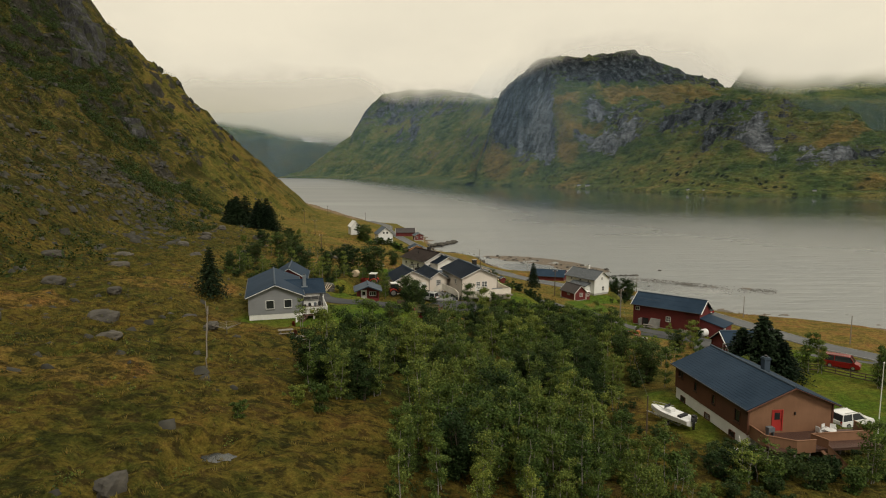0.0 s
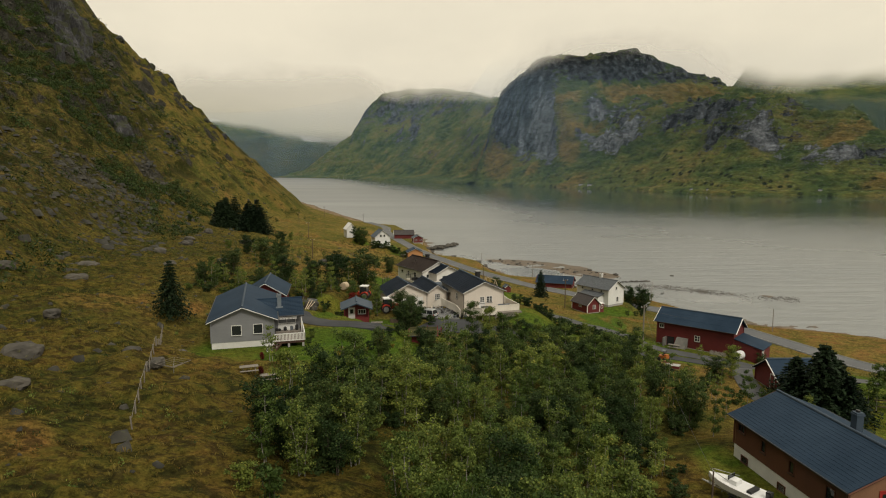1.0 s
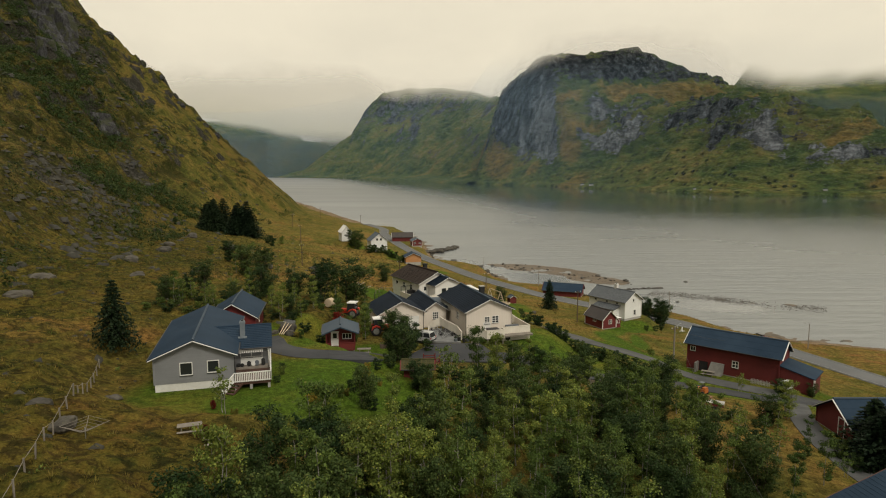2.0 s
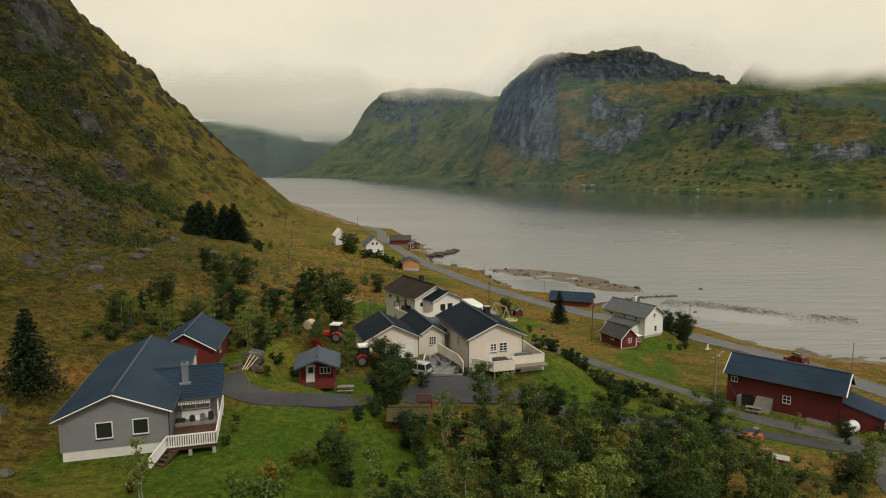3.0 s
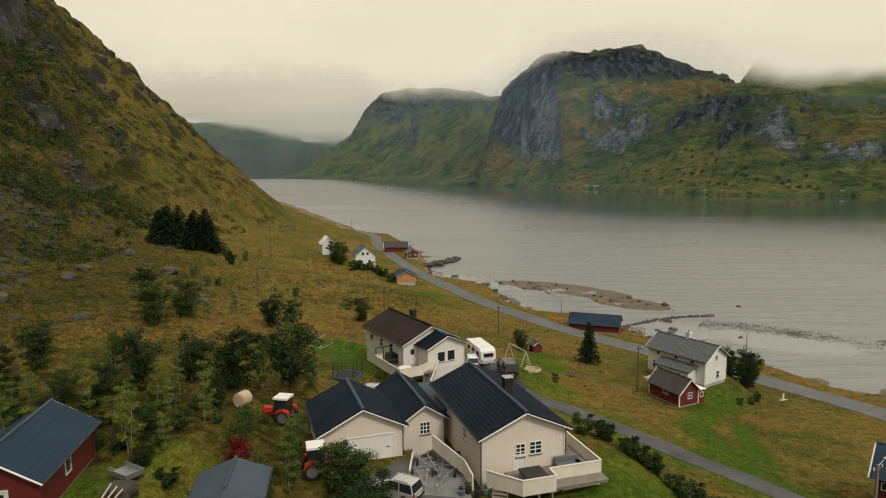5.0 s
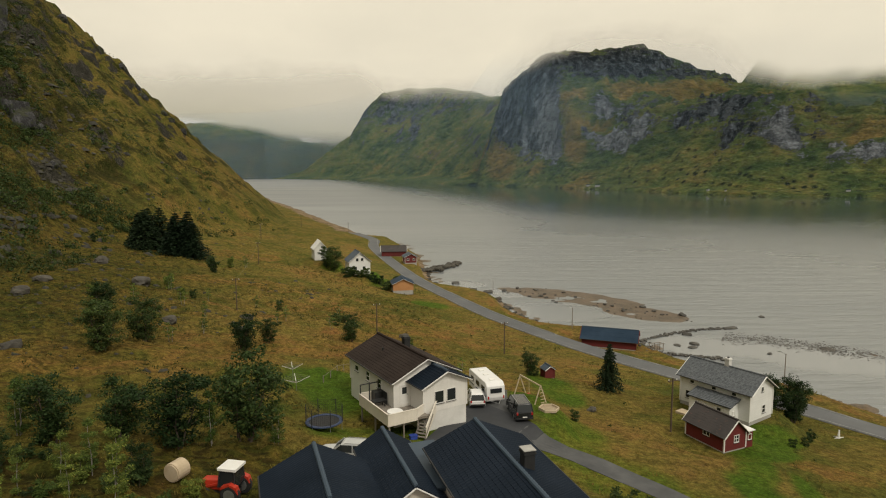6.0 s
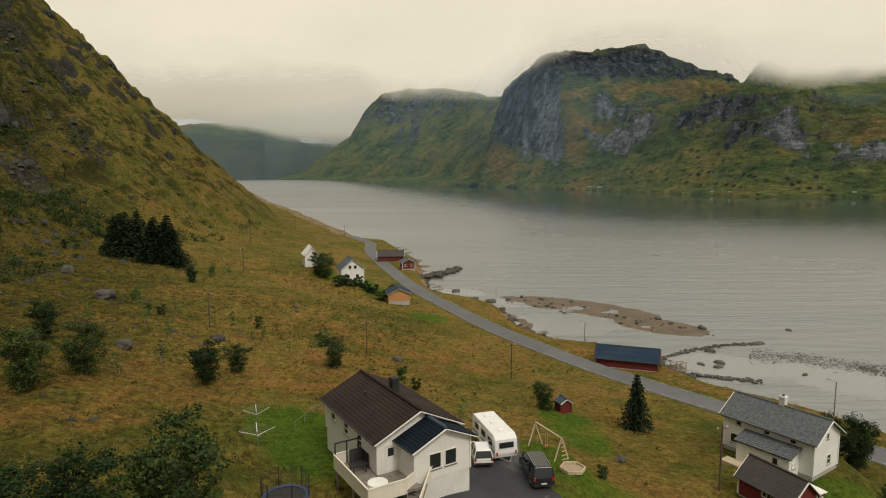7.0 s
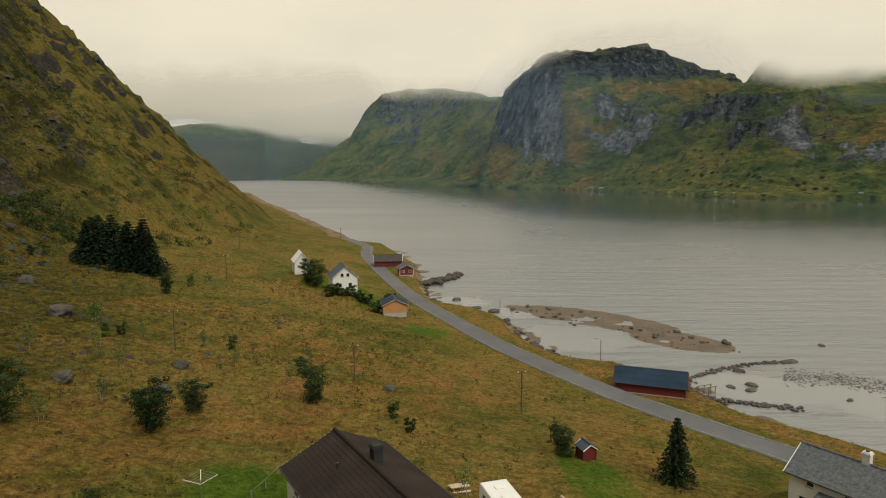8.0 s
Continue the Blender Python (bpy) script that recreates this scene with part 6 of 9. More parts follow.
# -- small gable-end hut by the dark spruce, boathouse, and the hamlet along the road
hut, hp = gable_house("red_hut", "red boarded hut with white bargeboards and a blue-grey roof", 42.95, 93.9, 13.5, -90, 6.4, 5.2, 2.0, 3.9, RED_BOARDS, SLATE_ROOF,
                      (), [("F", 1.2, 0.15, 0.9, 1.9, RED_BOARDS, False)], base=0.1, ribs=False, over=0.35, category="hut", course=1.6, corner=RED_BOARDS)
gable_house("boathouse", "red boathouse with a blue-grey roof by the shore", 44.0, 222.7, 2.6, 69.8, 6.1, 11.7, 2.0, 3.8, BARN_BOARDS, SLATE_ROOF, base=0.1, ribs=False, category="boathouse", course=1.6, corner=BARN_BOARDS, barge=BARN_BOARDS)
gable_house("far_white_house", "white gabled house with a pale roof among garden shrubs", -26.35, 284.9, 8.9, 19, 6.7, 7.0, 4.6, 7.5, WHITE_BOARDS, METAL_ROOF,
            [("F", -1.4, 2.2, 0.9, 1.1), ("F", 1.4, 2.2, 0.9, 1.1), ("F", -0.8, 5.0, 0.8, 0.9), ("F", 0.8, 5.0, 0.8, 0.9)], base=0.5, ribs=False)
gable_house("far_white_barn", "white gabled outbuilding beside a dark bushy tree", -42.9, 305.5, 10.6, 20, 4.3, 7.0, 4.3, 7.0, WHITE_BOARDS, WHITE_PAINT, base=0.3, ribs=False, category="outbuilding")
gable_house("ochre_shed", "ochre boarded shed with a blue-grey roof by the road", -11.5, 271.2, 6.3, 9.6, 6.0, 6.0, 2.35, 3.7, ORANGE_BOARDS, SLATE_ROOF, base=0.1, ribs=False, category="shed", corner=ORANGE_BOARDS)
gable_house("red_boat_shed", "small red boat shed with white windows and a pale roof", -13.2, 345.4, 3.9, 12, 5.0, 6.5, 2.7, 3.9, RED_BOARDS, METAL_ROOF, [("F", -1.2, 1.5, 0.9, 0.8, (2, 1)), ("F", 1.3, 1.5, 0.9, 0.8, (2, 1))], base=0.1, ribs=False, category="shed")
gable_house("dark_boat_shed", "long red boat shed with a black roof", -17.0, 372.0, 3.6, 95, 7.0, 11.0, 2.6, 4.6, BARN_BOARDS, FELT_ROOF, base=0.1, ribs=False, category="shed", corner=BARN_BOARDS)
gable_house("privy_shed", "tiny red shed with a grey roof in the meadow", 17.9, 183.6, at(18, 184), 18, 1.6, 1.6, 1.75, 2.1, RED_BOARDS, METAL_ROOF, base=0.05, ribs=False, over=0.15, category="shed", corner=RED_BOARDS)


# ---- trees ----
def leaf_quads(rng, centres, radii, per, size, flat=0.0):
    """Many small leaf sprays scattered in clumps round the given centres."""
    n = len(centres) * per
    c = np.repeat(np.array(centres, float), per, 0)
    r = np.repeat(np.array(radii, float), per)
    d = rng.normal(size=(n, 3))
    d /= np.linalg.norm(d, axis=1)[:, None]
    p = c + d * (r * rng.random(n) ** 0.45)[:, None] * np.array([1, 1, 0.8])
    nrm = d + 0.7 * rng.normal(size=(n, 3)) + np.array([0, 0, 0.35 + flat])
    nrm /= np.linalg.norm(nrm, axis=1)[:, None]
    t = np.cross(nrm, rng.normal(size=(n, 3)))
    t /= np.linalg.norm(t, axis=1)[:, None]
    b = np.cross(nrm, t)
    s = (size * (0.6 + 0.8 * rng.random(n)))[:, None]
    k = np.stack([p - t * s * 0.55, p - b * s * 0.32 + nrm * s * 0.08, p + t * s * 0.6, p + b * s * 0.32 + nrm * s * 0.08], 1)
    return k.reshape(-1, 3)


def quad_object(name, k, material, parent=None):
    me = bpy.data.meshes.new(name)
    n = len(k) // 4
    me.vertices.add(len(k))
    me.vertices.foreach_set("co", k.astype(np.float32).ravel())
    me.loops.add(len(k))
    me.loops.foreach_set("vertex_index", np.arange(len(k), dtype=np.int32))
    me.polygons.add(n)
    me.polygons.foreach_set("loop_start", np.arange(0, len(k), 4, dtype=np.int32))
    me.update()
    me.materials.append(material)
    ob = new(name, me)
    ob.parent = parent
    return ob


def limb_set(bm, rng, height, trunk_r, stems, spread, start, wide, seg=5):
    """Tapered trunks with side limbs; returns where the leaf clumps go."""
    tips = []
    for s in range(stems):
        a = 2 * math.pi * s / stems + rng.random()
        lean = spread * (0.3 + 0.7 * rng.random()) if stems > 1 else 0.08 * height * rng.random()
        p = Vector((0.15 * math.cos(a) * (stems > 1), 0.15 * math.sin(a) * (stems > 1), -0.4))
        top = Vector((math.cos(a) * lean, math.sin(a) * lean, height * ((0.62 if s else 0.88) + (0.34 if s else 0.12) * rng.random())))
        prev = p
        for i in range(1, seg + 1):
            q = p.lerp(top, i / seg) + Vector((rng.normal(), rng.normal(), 0)) * 0.05 * height * 0.25
            tube(bm, prev, q, trunk_r * (1 - 0.8 * (i - 1) / seg), trunk_r * (1 - 0.8 * i / seg), 5 if seg > 3 else 3)
            prev_z = q.z
            if q.z > start * height:
                for _ in range(3):
                    b = rng.random() * 2 * math.pi
                    reach = wide * (0.6 + 0.8 * rng.random()) * height * (1.15 - 0.75 * abs(q.z / height - 0.5) * 2 * 0.8)
                    e = q + Vector((math.cos(b) * reach, math.sin(b) * reach, reach * (0.25 + 0.6 * rng.random())))
                    tube(bm, q, e, trunk_r * 0.32, trunk_r * 0.08, 3)
                    tips += [e, q.lerp(e, 0.55)]
            prev = q
        tips.append(prev)
    return tips


def broadleaf(name, seed, height, stems, spread, start, per, leaf, clump, bark, foliage, label, category="tree", trunk_r=0.055, group="", wide=0.17, seg=5):
    rng = np.random.default_rng(seed)
    tree = empty(name, pose(0, 0, -500), label, category, group)
    bm = bmesh.new()
    tips = limb_set(bm, rng, height, trunk_r, stems, spread, start, wide, seg)
    part("trunk", bm, bark, tree)
    rad = [clump * height * (0.7 + 0.6 * rng.random()) for _ in tips]
    quad_object("crown", leaf_quads(rng, [tuple(t) for t in tips], rad, per, leaf), foliage, tree)
    return tree


def spruce(name, seed, height, width, label, tiers=19):
    rng = np.random.default_rng(seed)
    tree = empty(name, pose(0, 0, -500), label, "tree")
    bm = bmesh.new()
    tube(bm, (0, 0, -0.4), (0, 0, height), 0.018 * height, 0.01, 7)
    out = []
    for i in range(tiers):
        k = i / tiers
        z = height * (0.05 + 0.93 * k)
        reach = width * (1 - k) ** 0.9 * (0.78 + 0.44 * rng.random()) + 0.10
        arms = max(5, int(13 * (1 - 0.5 * k)))
        for j in range(arms):
            a = 2 * math.pi * (j + rng.random() * 0.8) / arms
            r = reach * (0.72 + 0.4 * rng.random())
            end = np.array([math.cos(a) * r, math.sin(a) * r, z - 0.22 * r + 0.1 * rng.random()])
            m = 9
            for f in np.linspace(0.15, 1, m):
                c = np.array([0, 0, z]) * (1 - f) + end * f
                c[2] += 0.10 * r * math.sin(f * math.pi)
                out.append((c, 0.115 * reach * (1.3 - 0.7 * f) + 0.03))
    part("trunk", bm, DARK_BARK, tree)
    quad_object("crown", leaf_quads(rng, [o[0] for o in out], [o[1] for o in out], 4, 0.21, 0.5), NEEDLES, tree)
    return tree


BIRCHES = [broadleaf("birch", 10 + i, 5.0, 1 + i % 3, 0.8, 0.10, 50 if i % 3 else 74, 0.135, 0.078, BIRCH_BARK, BIRCH_LEAF, "slender birch with a light green leafy crown", group="birch wood", wide=0.13) for i in range(6)]
SALLOWS = [broadleaf("sallow", 30 + i, 4.4, 5, 1.35, 0.08, 40, 0.145, 0.098, DARK_BARK, DARK_LEAF, "dark green bushy sallow tree") for i in range(3)]
BUSHES = [broadleaf("bush", 40 + i, 1.5, 5, 0.7, 0.05, 16, 0.13, 0.15, DARK_BARK, DARK_LEAF if i else BIRCH_LEAF, "low green leafy bush", "bush", 0.03, seg=3) for i in range(3)]
THIN = broadleaf("young_birch", 50, 3.2, 2, 0.5, 0.2, 14, 0.15, 0.09, BIRCH_BARK, BIRCH_LEAF, "thin young birch with sparse leaves", trunk_r=0.04)
REDBUSH = broadleaf("red_shrub", 51, 3.0, 5, 0.6, 0.1, 24, 0.15, 0.12, DARK_BARK, RED_LEAF, "dark red autumn shrub", "bush", 0.04)
GOLD = broadleaf("yellow_shrub", 52, 1.1, 5, 0.6, 0.02, 18, 0.12, 0.18, DARK_BARK, YELLOW_LEAF, "yellowing shrub in the garden bed", "bush", 0.02, seg=3)
SPRUCES = [spruce("spruce", 60 + i, 6.5, 1.5 + 0.35 * i, "dark green pointed spruce") for i in range(3)]

tree_rng = np.random.default_rng(5)


def plant(kind, x, y, size, dz=0.0, turn=None, wide=1.0):
    t = copy_thing(kind, pose(x, y, at(x, y) - 0.05 + dz, 0, 0, tree_rng.random() * 360 if turn is None else turn))
    t.scale = (size * wide, size * wide, size)
    return t


def in_wood(x, y):
    """The birch wood: a dark group by the lawn, an open glade, a light front group and a thick belt down to the lane."""
    sway = 1.0 * math.sin(y * 0.7) + 0.7 * math.sin(x * 0.9)
    group = ((x + 10) / 5.0) ** 2 + ((y - 64.5) / (9.5 + 0.5 * sway)) ** 2 < 1
    front = -2.2 + 0.8 * sway + 0.06 * (y - 38) < x < 13.5 + sway and 35 < y < 62 + 0.3 * x
    belt = (-5 + 0.15 * (y - 72) + max(0, y - 82) * 1.0 + sway) < x < 20 + 0.10 * (y - 72) + 2.0 * math.sin(y * 0.35) and 68 < y < 104
    # no trees where their tops would cover the lawn in the camera's view
    hides_lawn = x < -1 and y > 64 + 2.2 * (x + 13)
    return (group or front or belt) and not hides_lawn


placed = []
tries = 0
while len(placed) < 205 and tries < 9000:
    tries += 1
    x, y = -16 + 42 * tree_rng.random(), 34 + 70 * tree_rng.random()
    gap = 1.7 + 0.9 * tree_rng.random()
    if not in_wood(x, y) or any((x - a) ** 2 + (y - b) ** 2 < gap ** 2 for a, b in placed):
        continue
    if math.hypot(x - 24, y - 58) < 8:
        continue
    placed.append((x, y))
    darker = 0.55 if x < -4 and y < 76 else 0.10 if y < 64 else 0.30
    plant(BIRCHES[len(placed) % 6] if tree_rng.random() > darker else SALLOWS[len(placed) % 3], x, y, 0.70 + 0.55 * tree_rng.random() + (0.12 if x < -4 else 0), wide=0.85 + 0.25 * tree_rng.random())
for i in range(70):
    x, y = -16 + 42 * tree_rng.random(), 34 + 66 * tree_rng.random()
    if (in_wood(x - 3, y) or in_wood(x + 3, y)) and math.hypot(x - 25, y - 58) > 7:
        plant(BUSHES[i % 3], x, y, 0.6 + 0.7 * tree_rng.random(), wide=1.2)
# low scrub between the wood and the brown house, and below its deck
for i in range(90):
    x, y = 13 + 12 * tree_rng.random(), 40 + 38 * tree_rng.random()
    if math.hypot(x - 24, y - 59.5) > 4.6 and not (x > 22 and y > 52) and math.hypot(x - 18.6, y - 54.6) > 1.2:
        plant(BUSHES[i % 3] if i % 5 else THIN, x, y, 0.45 + 0.6 * tree_rng.random(), wide=1.25)
for x, y, k in ((23.0, 50.4, 1.1), (24.6, 48.6, 1.3), (26.0, 49.4, 1.0), (27.4, 47.8, 1.4), (29.0, 48.6, 1.1), (30.4, 47.4, 1.3), (31.8, 48.4, 1.0), (33.0, 47.2, 1.2), (35.0, 49.4, 1.1), (36.4, 48.2, 1.0), (25.4, 46.2, 1.2), (28.6, 45.6, 1.3), (31.6, 45.4, 1.2), (22.0, 47.6, 1.3)):
    plant(BUSHES[int(10 * k) % 3], x, y, k, wide=1.25)
for x, y, k, w in ((44.4, 84.4, 1.38, 1.5), (43.8, 88.9, 0.92, 1.9), (47.3, 86.6, 1.0, 1.8), (42.4, 86.2, 0.85, 1.8), (46.8, 83.4, 0.85, 1.8), (45.6, 87.4, 1.08, 1.7)):
    plant(SPRUCES[2], x, y, k, wide=w)
# single trees of the gardens and the meadow
for kind, x, y, s in [(SPRUCES[2], -37.0, 97.8, 1.25), (SPRUCES[1], 26.3, 179.5, 1.2), (BIRCHES[1], 51.4, 86.4, 1.1), (BIRCHES[0], 51.9, 86.0, 0.95), (BIRCHES[4], 53.3, 86.1, 1.15), (BIRCHES[3], 53.7, 85.6, 0.9), (BIRCHES[2], 57.6, 79.6, 1.1), (BIRCHES[5], 58.2, 80.0, 0.9), (THIN, 47.6, 88.8, 0.8), (BUSHES[1], 48.6, 90.0, 1.2), (BUSHES[2], 45.6, 109.4, 0.6), (SALLOWS[1], 47.0, 112.2, 0.42), (SALLOWS[0], 51.6, 112.4, 0.4), (BIRCHES[5], 34.4, 47.6, 1.05),
                       (SALLOWS[0], 14.8, 184.8, 0.75), (BUSHES[1], 15.6, 184.0, 0.9), (SALLOWS[0], -15.3, 191.6, 0.95), (SALLOWS[2], -28.7, 175.6, 1.05), (SALLOWS[1], -27, 182.5, 0.75),
                      (SALLOWS[1], -43.3, 164.4, 1.3), (SALLOWS[0], -41.5, 172.3, 1.25), (BIRCHES[0], -46.5, 168, 1.0), (SALLOWS[2], -25.6, 135.4, 1.0), (SALLOWS[1], -21.0, 134.9, 1.2), (SALLOWS[2], -16.4, 138.2, 1.5), (BIRCHES[1], -18.6, 136.2, 0.95), (BIRCHES[5], -14.0, 139.4, 0.8), (SALLOWS[0], -30.3, 133.6, 1.05), (BUSHES[0], -16.6, 127.4, 1.0), (BIRCHES[0], -23.6, 127.4, 0.75), (BIRCHES[3], -25.4, 126.6, 0.7), 
                      (SALLOWS[0], -40.7, 133.5, 0.95), (BIRCHES[2], -33, 133.8, 0.9), (SALLOWS[1], -53.6, 183.9, 1.0), (BIRCHES[3], -39, 118, 1.0), 
                      (BIRCHES[4], -23.2, 117.3, 1.0), (BIRCHES[0], -19.9, 123.8, 0.95), (BIRCHES[2], -11.6, 121, 0.85), (BIRCHES[1], -15.6, 119.5, 0.8), 
                      (SALLOWS[2], -6.0, 115.0, 0.95), (SALLOWS[1], -4.0, 113.2, 0.7), (SALLOWS[0], -4.6, 109.6, 0.85), (BUSHES[1], -1.8, 112.4, 1.1), (BIRCHES[3], -10.8, 116.4, 0.8), (REDBUSH, -15.2, 117.8, 1.1), (BIRCHES[0], -10.9, 116.9, 0.9), (BIRCHES[3], -11.8, 119.6, 0.85), (BIRCHES[4], -12.4, 115.2, 0.75), (SALLOWS[1], -7.2, 116.6, 0.7),
                      (SALLOWS[2], -37.5, 298.5, 1.6), (SALLOWS[1], -39.8, 300.5, 1.4), (SALLOWS[0], 29.4, 107.6, 0.85), (THIN, 41.8, 113.0, 0.8), (BIRCHES[2], 40.0, 98.0, 0.9), (SALLOWS[1], 37.0, 96.0, 0.7),
                      (THIN, -18.6, 80.6, 1.2), (BUSHES[0], -10.2, 49.5, 1.5), (THIN, -6.3, 58.5, 0.8), (BUSHES[0], -12.5, 52.0, 1.1), (BUSHES[0], -15.5, 45.5, 0.9),  (THIN, -42, 196, 0.9), (THIN, -30, 205, 0.9),
                      (THIN, -49, 203, 1.0), (THIN, -58, 218, 1.1), (BUSHES[0], -60, 222, 2.0), (BUSHES[1], -20.5, 207, 1.5), (BUSHES[2], -62, 255, 2.4), (SALLOWS[0], -66, 263, 0.7), (THIN, -20, 199, 0.9), (BIRCHES[3], 27, 93, 0.9),
                      (SALLOWS[2], 12.5, 107, 0.7), (BUSHES[1], 17, 160, 0.9), (BUSHES[2], -2.0, 164.5, 1.0), (THIN, 3.0, 166, 1.0), (THIN, 5.5, 165, 0.8), (BUSHES[0], -53.0, 211.9, 1.5), (BUSHES[2], -51.7, 214.6, 1.2), (THIN, -49.0, 215.7, 0.8), (BUSHES[0], -62.3, 268.8, 1.9), (THIN, -58.7, 271.6, 1.1), (BUSHES[1], -33.9, 215.3, 1.4), (THIN, -39.0, 216.0, 0.8), (THIN, -21.2, 214.3, 0.9), (THIN, -36.7, 181.6, 0.9), (THIN, -29.8, 198.5, 0.7), (BUSHES[1], -24.7, 158.2, 0.8), (THIN, -56.3, 198.9, 1.2), (THIN, -38.8, 174.3, 0.9), (BUSHES[0], -64.1, 199.8, 1.6), (BUSHES[2], -105.6, 274.8, 1.6), (BUSHES[0], -5.2, 189.6, 1.2), (BUSHES[1], -2.9, 185.5, 1.0),
                      (BUSHES[1], 44, 160, 0.7), (BUSHES[1], 46.5, 161.5, 0.8), (BUSHES[2], 48.5, 164, 0.9)]:
    plant(kind, x, y, s * (1.15 if kind in SALLOWS else 1.0), wide=1.2 if kind in SALLOWS else 1.0)
for x, y, k in ((48.2, 173.6, 1.15), (49.4, 175.2, 1.1), (51.6, 173.4, 1.45), (52.8, 175.0, 1.25)):
    plant(SALLOWS[int(x) % 3], x, y, k, wide=0.95)
# scattered birches between the wood, the lane and the brown house
for i in range(220):
    x, y = 4 + 23.5 * tree_rng.random(), 74 + 34 * tree_rng.random()
    lane = y > 107 - 0.4 * max(0, x - 28) or x < 5.5 + 2.2 * math.sin(0.9 * y) + 1.5 * math.sin(0.37 * y)
    if lane or math.hypot(x - 25, y - 58) < 12 or any((x - a) ** 2 + (y - b) ** 2 < 2.2 ** 2 for a, b in placed):
        continue
    placed.append((x, y))
    plant(BIRCHES[i % 6] if i % 5 < 3 else SALLOWS[i % 3], x, y, 0.8 + 0.4 * tree_rng.random(), wide=0.9)
for i in range(24):
    x, y = 26 + 12 * tree_rng.random(), 91 + 11 * tree_rng.random()
    if y < 104.5 - 0.4 * max(0, x - 30) and math.hypot(x - 34.6, y - 102.6) > 2.6 and math.hypot(x - 32.9, y - 100.6) > 2.6:
        plant(BUSHES[i % 3] if i % 6 else THIN, x, y, 0.45 + 0.4 * tree_rng.random(), wide=1.3)
for i in range(60):
    x, y = 23 + 17 * tree_rng.random(), 75 + 21 * tree_rng.random()
    if math.hypot(x - 46, y - 97) < 5 or any((x - p) ** 2 + (y - q) ** 2 < 2.4 ** 2 for p, q in placed):
        continue
    placed.append((x, y))
    plant(BIRCHES[i % 6] if i % 3 == 0 else BUSHES[i % 3] if i % 3 == 1 else THIN, x, y, 0.6 + 0.4 * tree_rng.random() + (0.3 if i % 3 == 1 else 0), wide=1.0)
# the thicket behind the garage and the cabin
for i in range(110):
    ox, oy, rx, ry = ((-25, 122, 11, 7), (-38, 124, 6, 8), (-16, 119, 5, 4))[i % 3]
    a, r = 6.283 * tree_rng.random(), tree_rng.random() ** 0.5
    x, y = ox + rx * r * math.cos(a), oy + ry * r * math.sin(a)
    if (-17 < x < -7 and 121.5 < y < 133) or math.hypot(x + 9, y - 120) < 4 or math.hypot(x + 13, y - 113) < 4.5 or any((x - p) ** 2 + (y - q) ** 2 < 2.7 ** 2 for p, q in placed) or math.hypot(x + 27, y - 112) < 6.5 or y > 129:
        continue
    placed.append((x, y))
    plant(SALLOWS[i % 3] if i % 5 < 2 else BIRCHES[i % 6], x, y, 0.5 + 0.4 * tree_rng.random(), wide=1.0)
for i in range(80):
    x, y = -42 + 30 * tree_rng.random(), 114 + 16 * tree_rng.random()
    if math.hypot(x + 27, y - 112) > 6 and not (x > -17 and y > 117):
        plant(BUSHES[i % 3], x, y, 0.4 + 0.45 * tree_rng.random(), wide=1.5)
# the spruce stand at the hill's foot
for i in range(15):
    u = i / 14
    x, y = -99 + (9 * u / 0.55 if u < 0.55 else 12.5 + 10.0 * (u - 0.55) / 0.45) + 0.8 * tree_rng.normal(), 284 - 10 * u + 9 * tree_rng.random()
    plant(SPRUCES[i % 3], x, y, 1.35 + 0.95 * tree_rng.random(), wide=1.45)
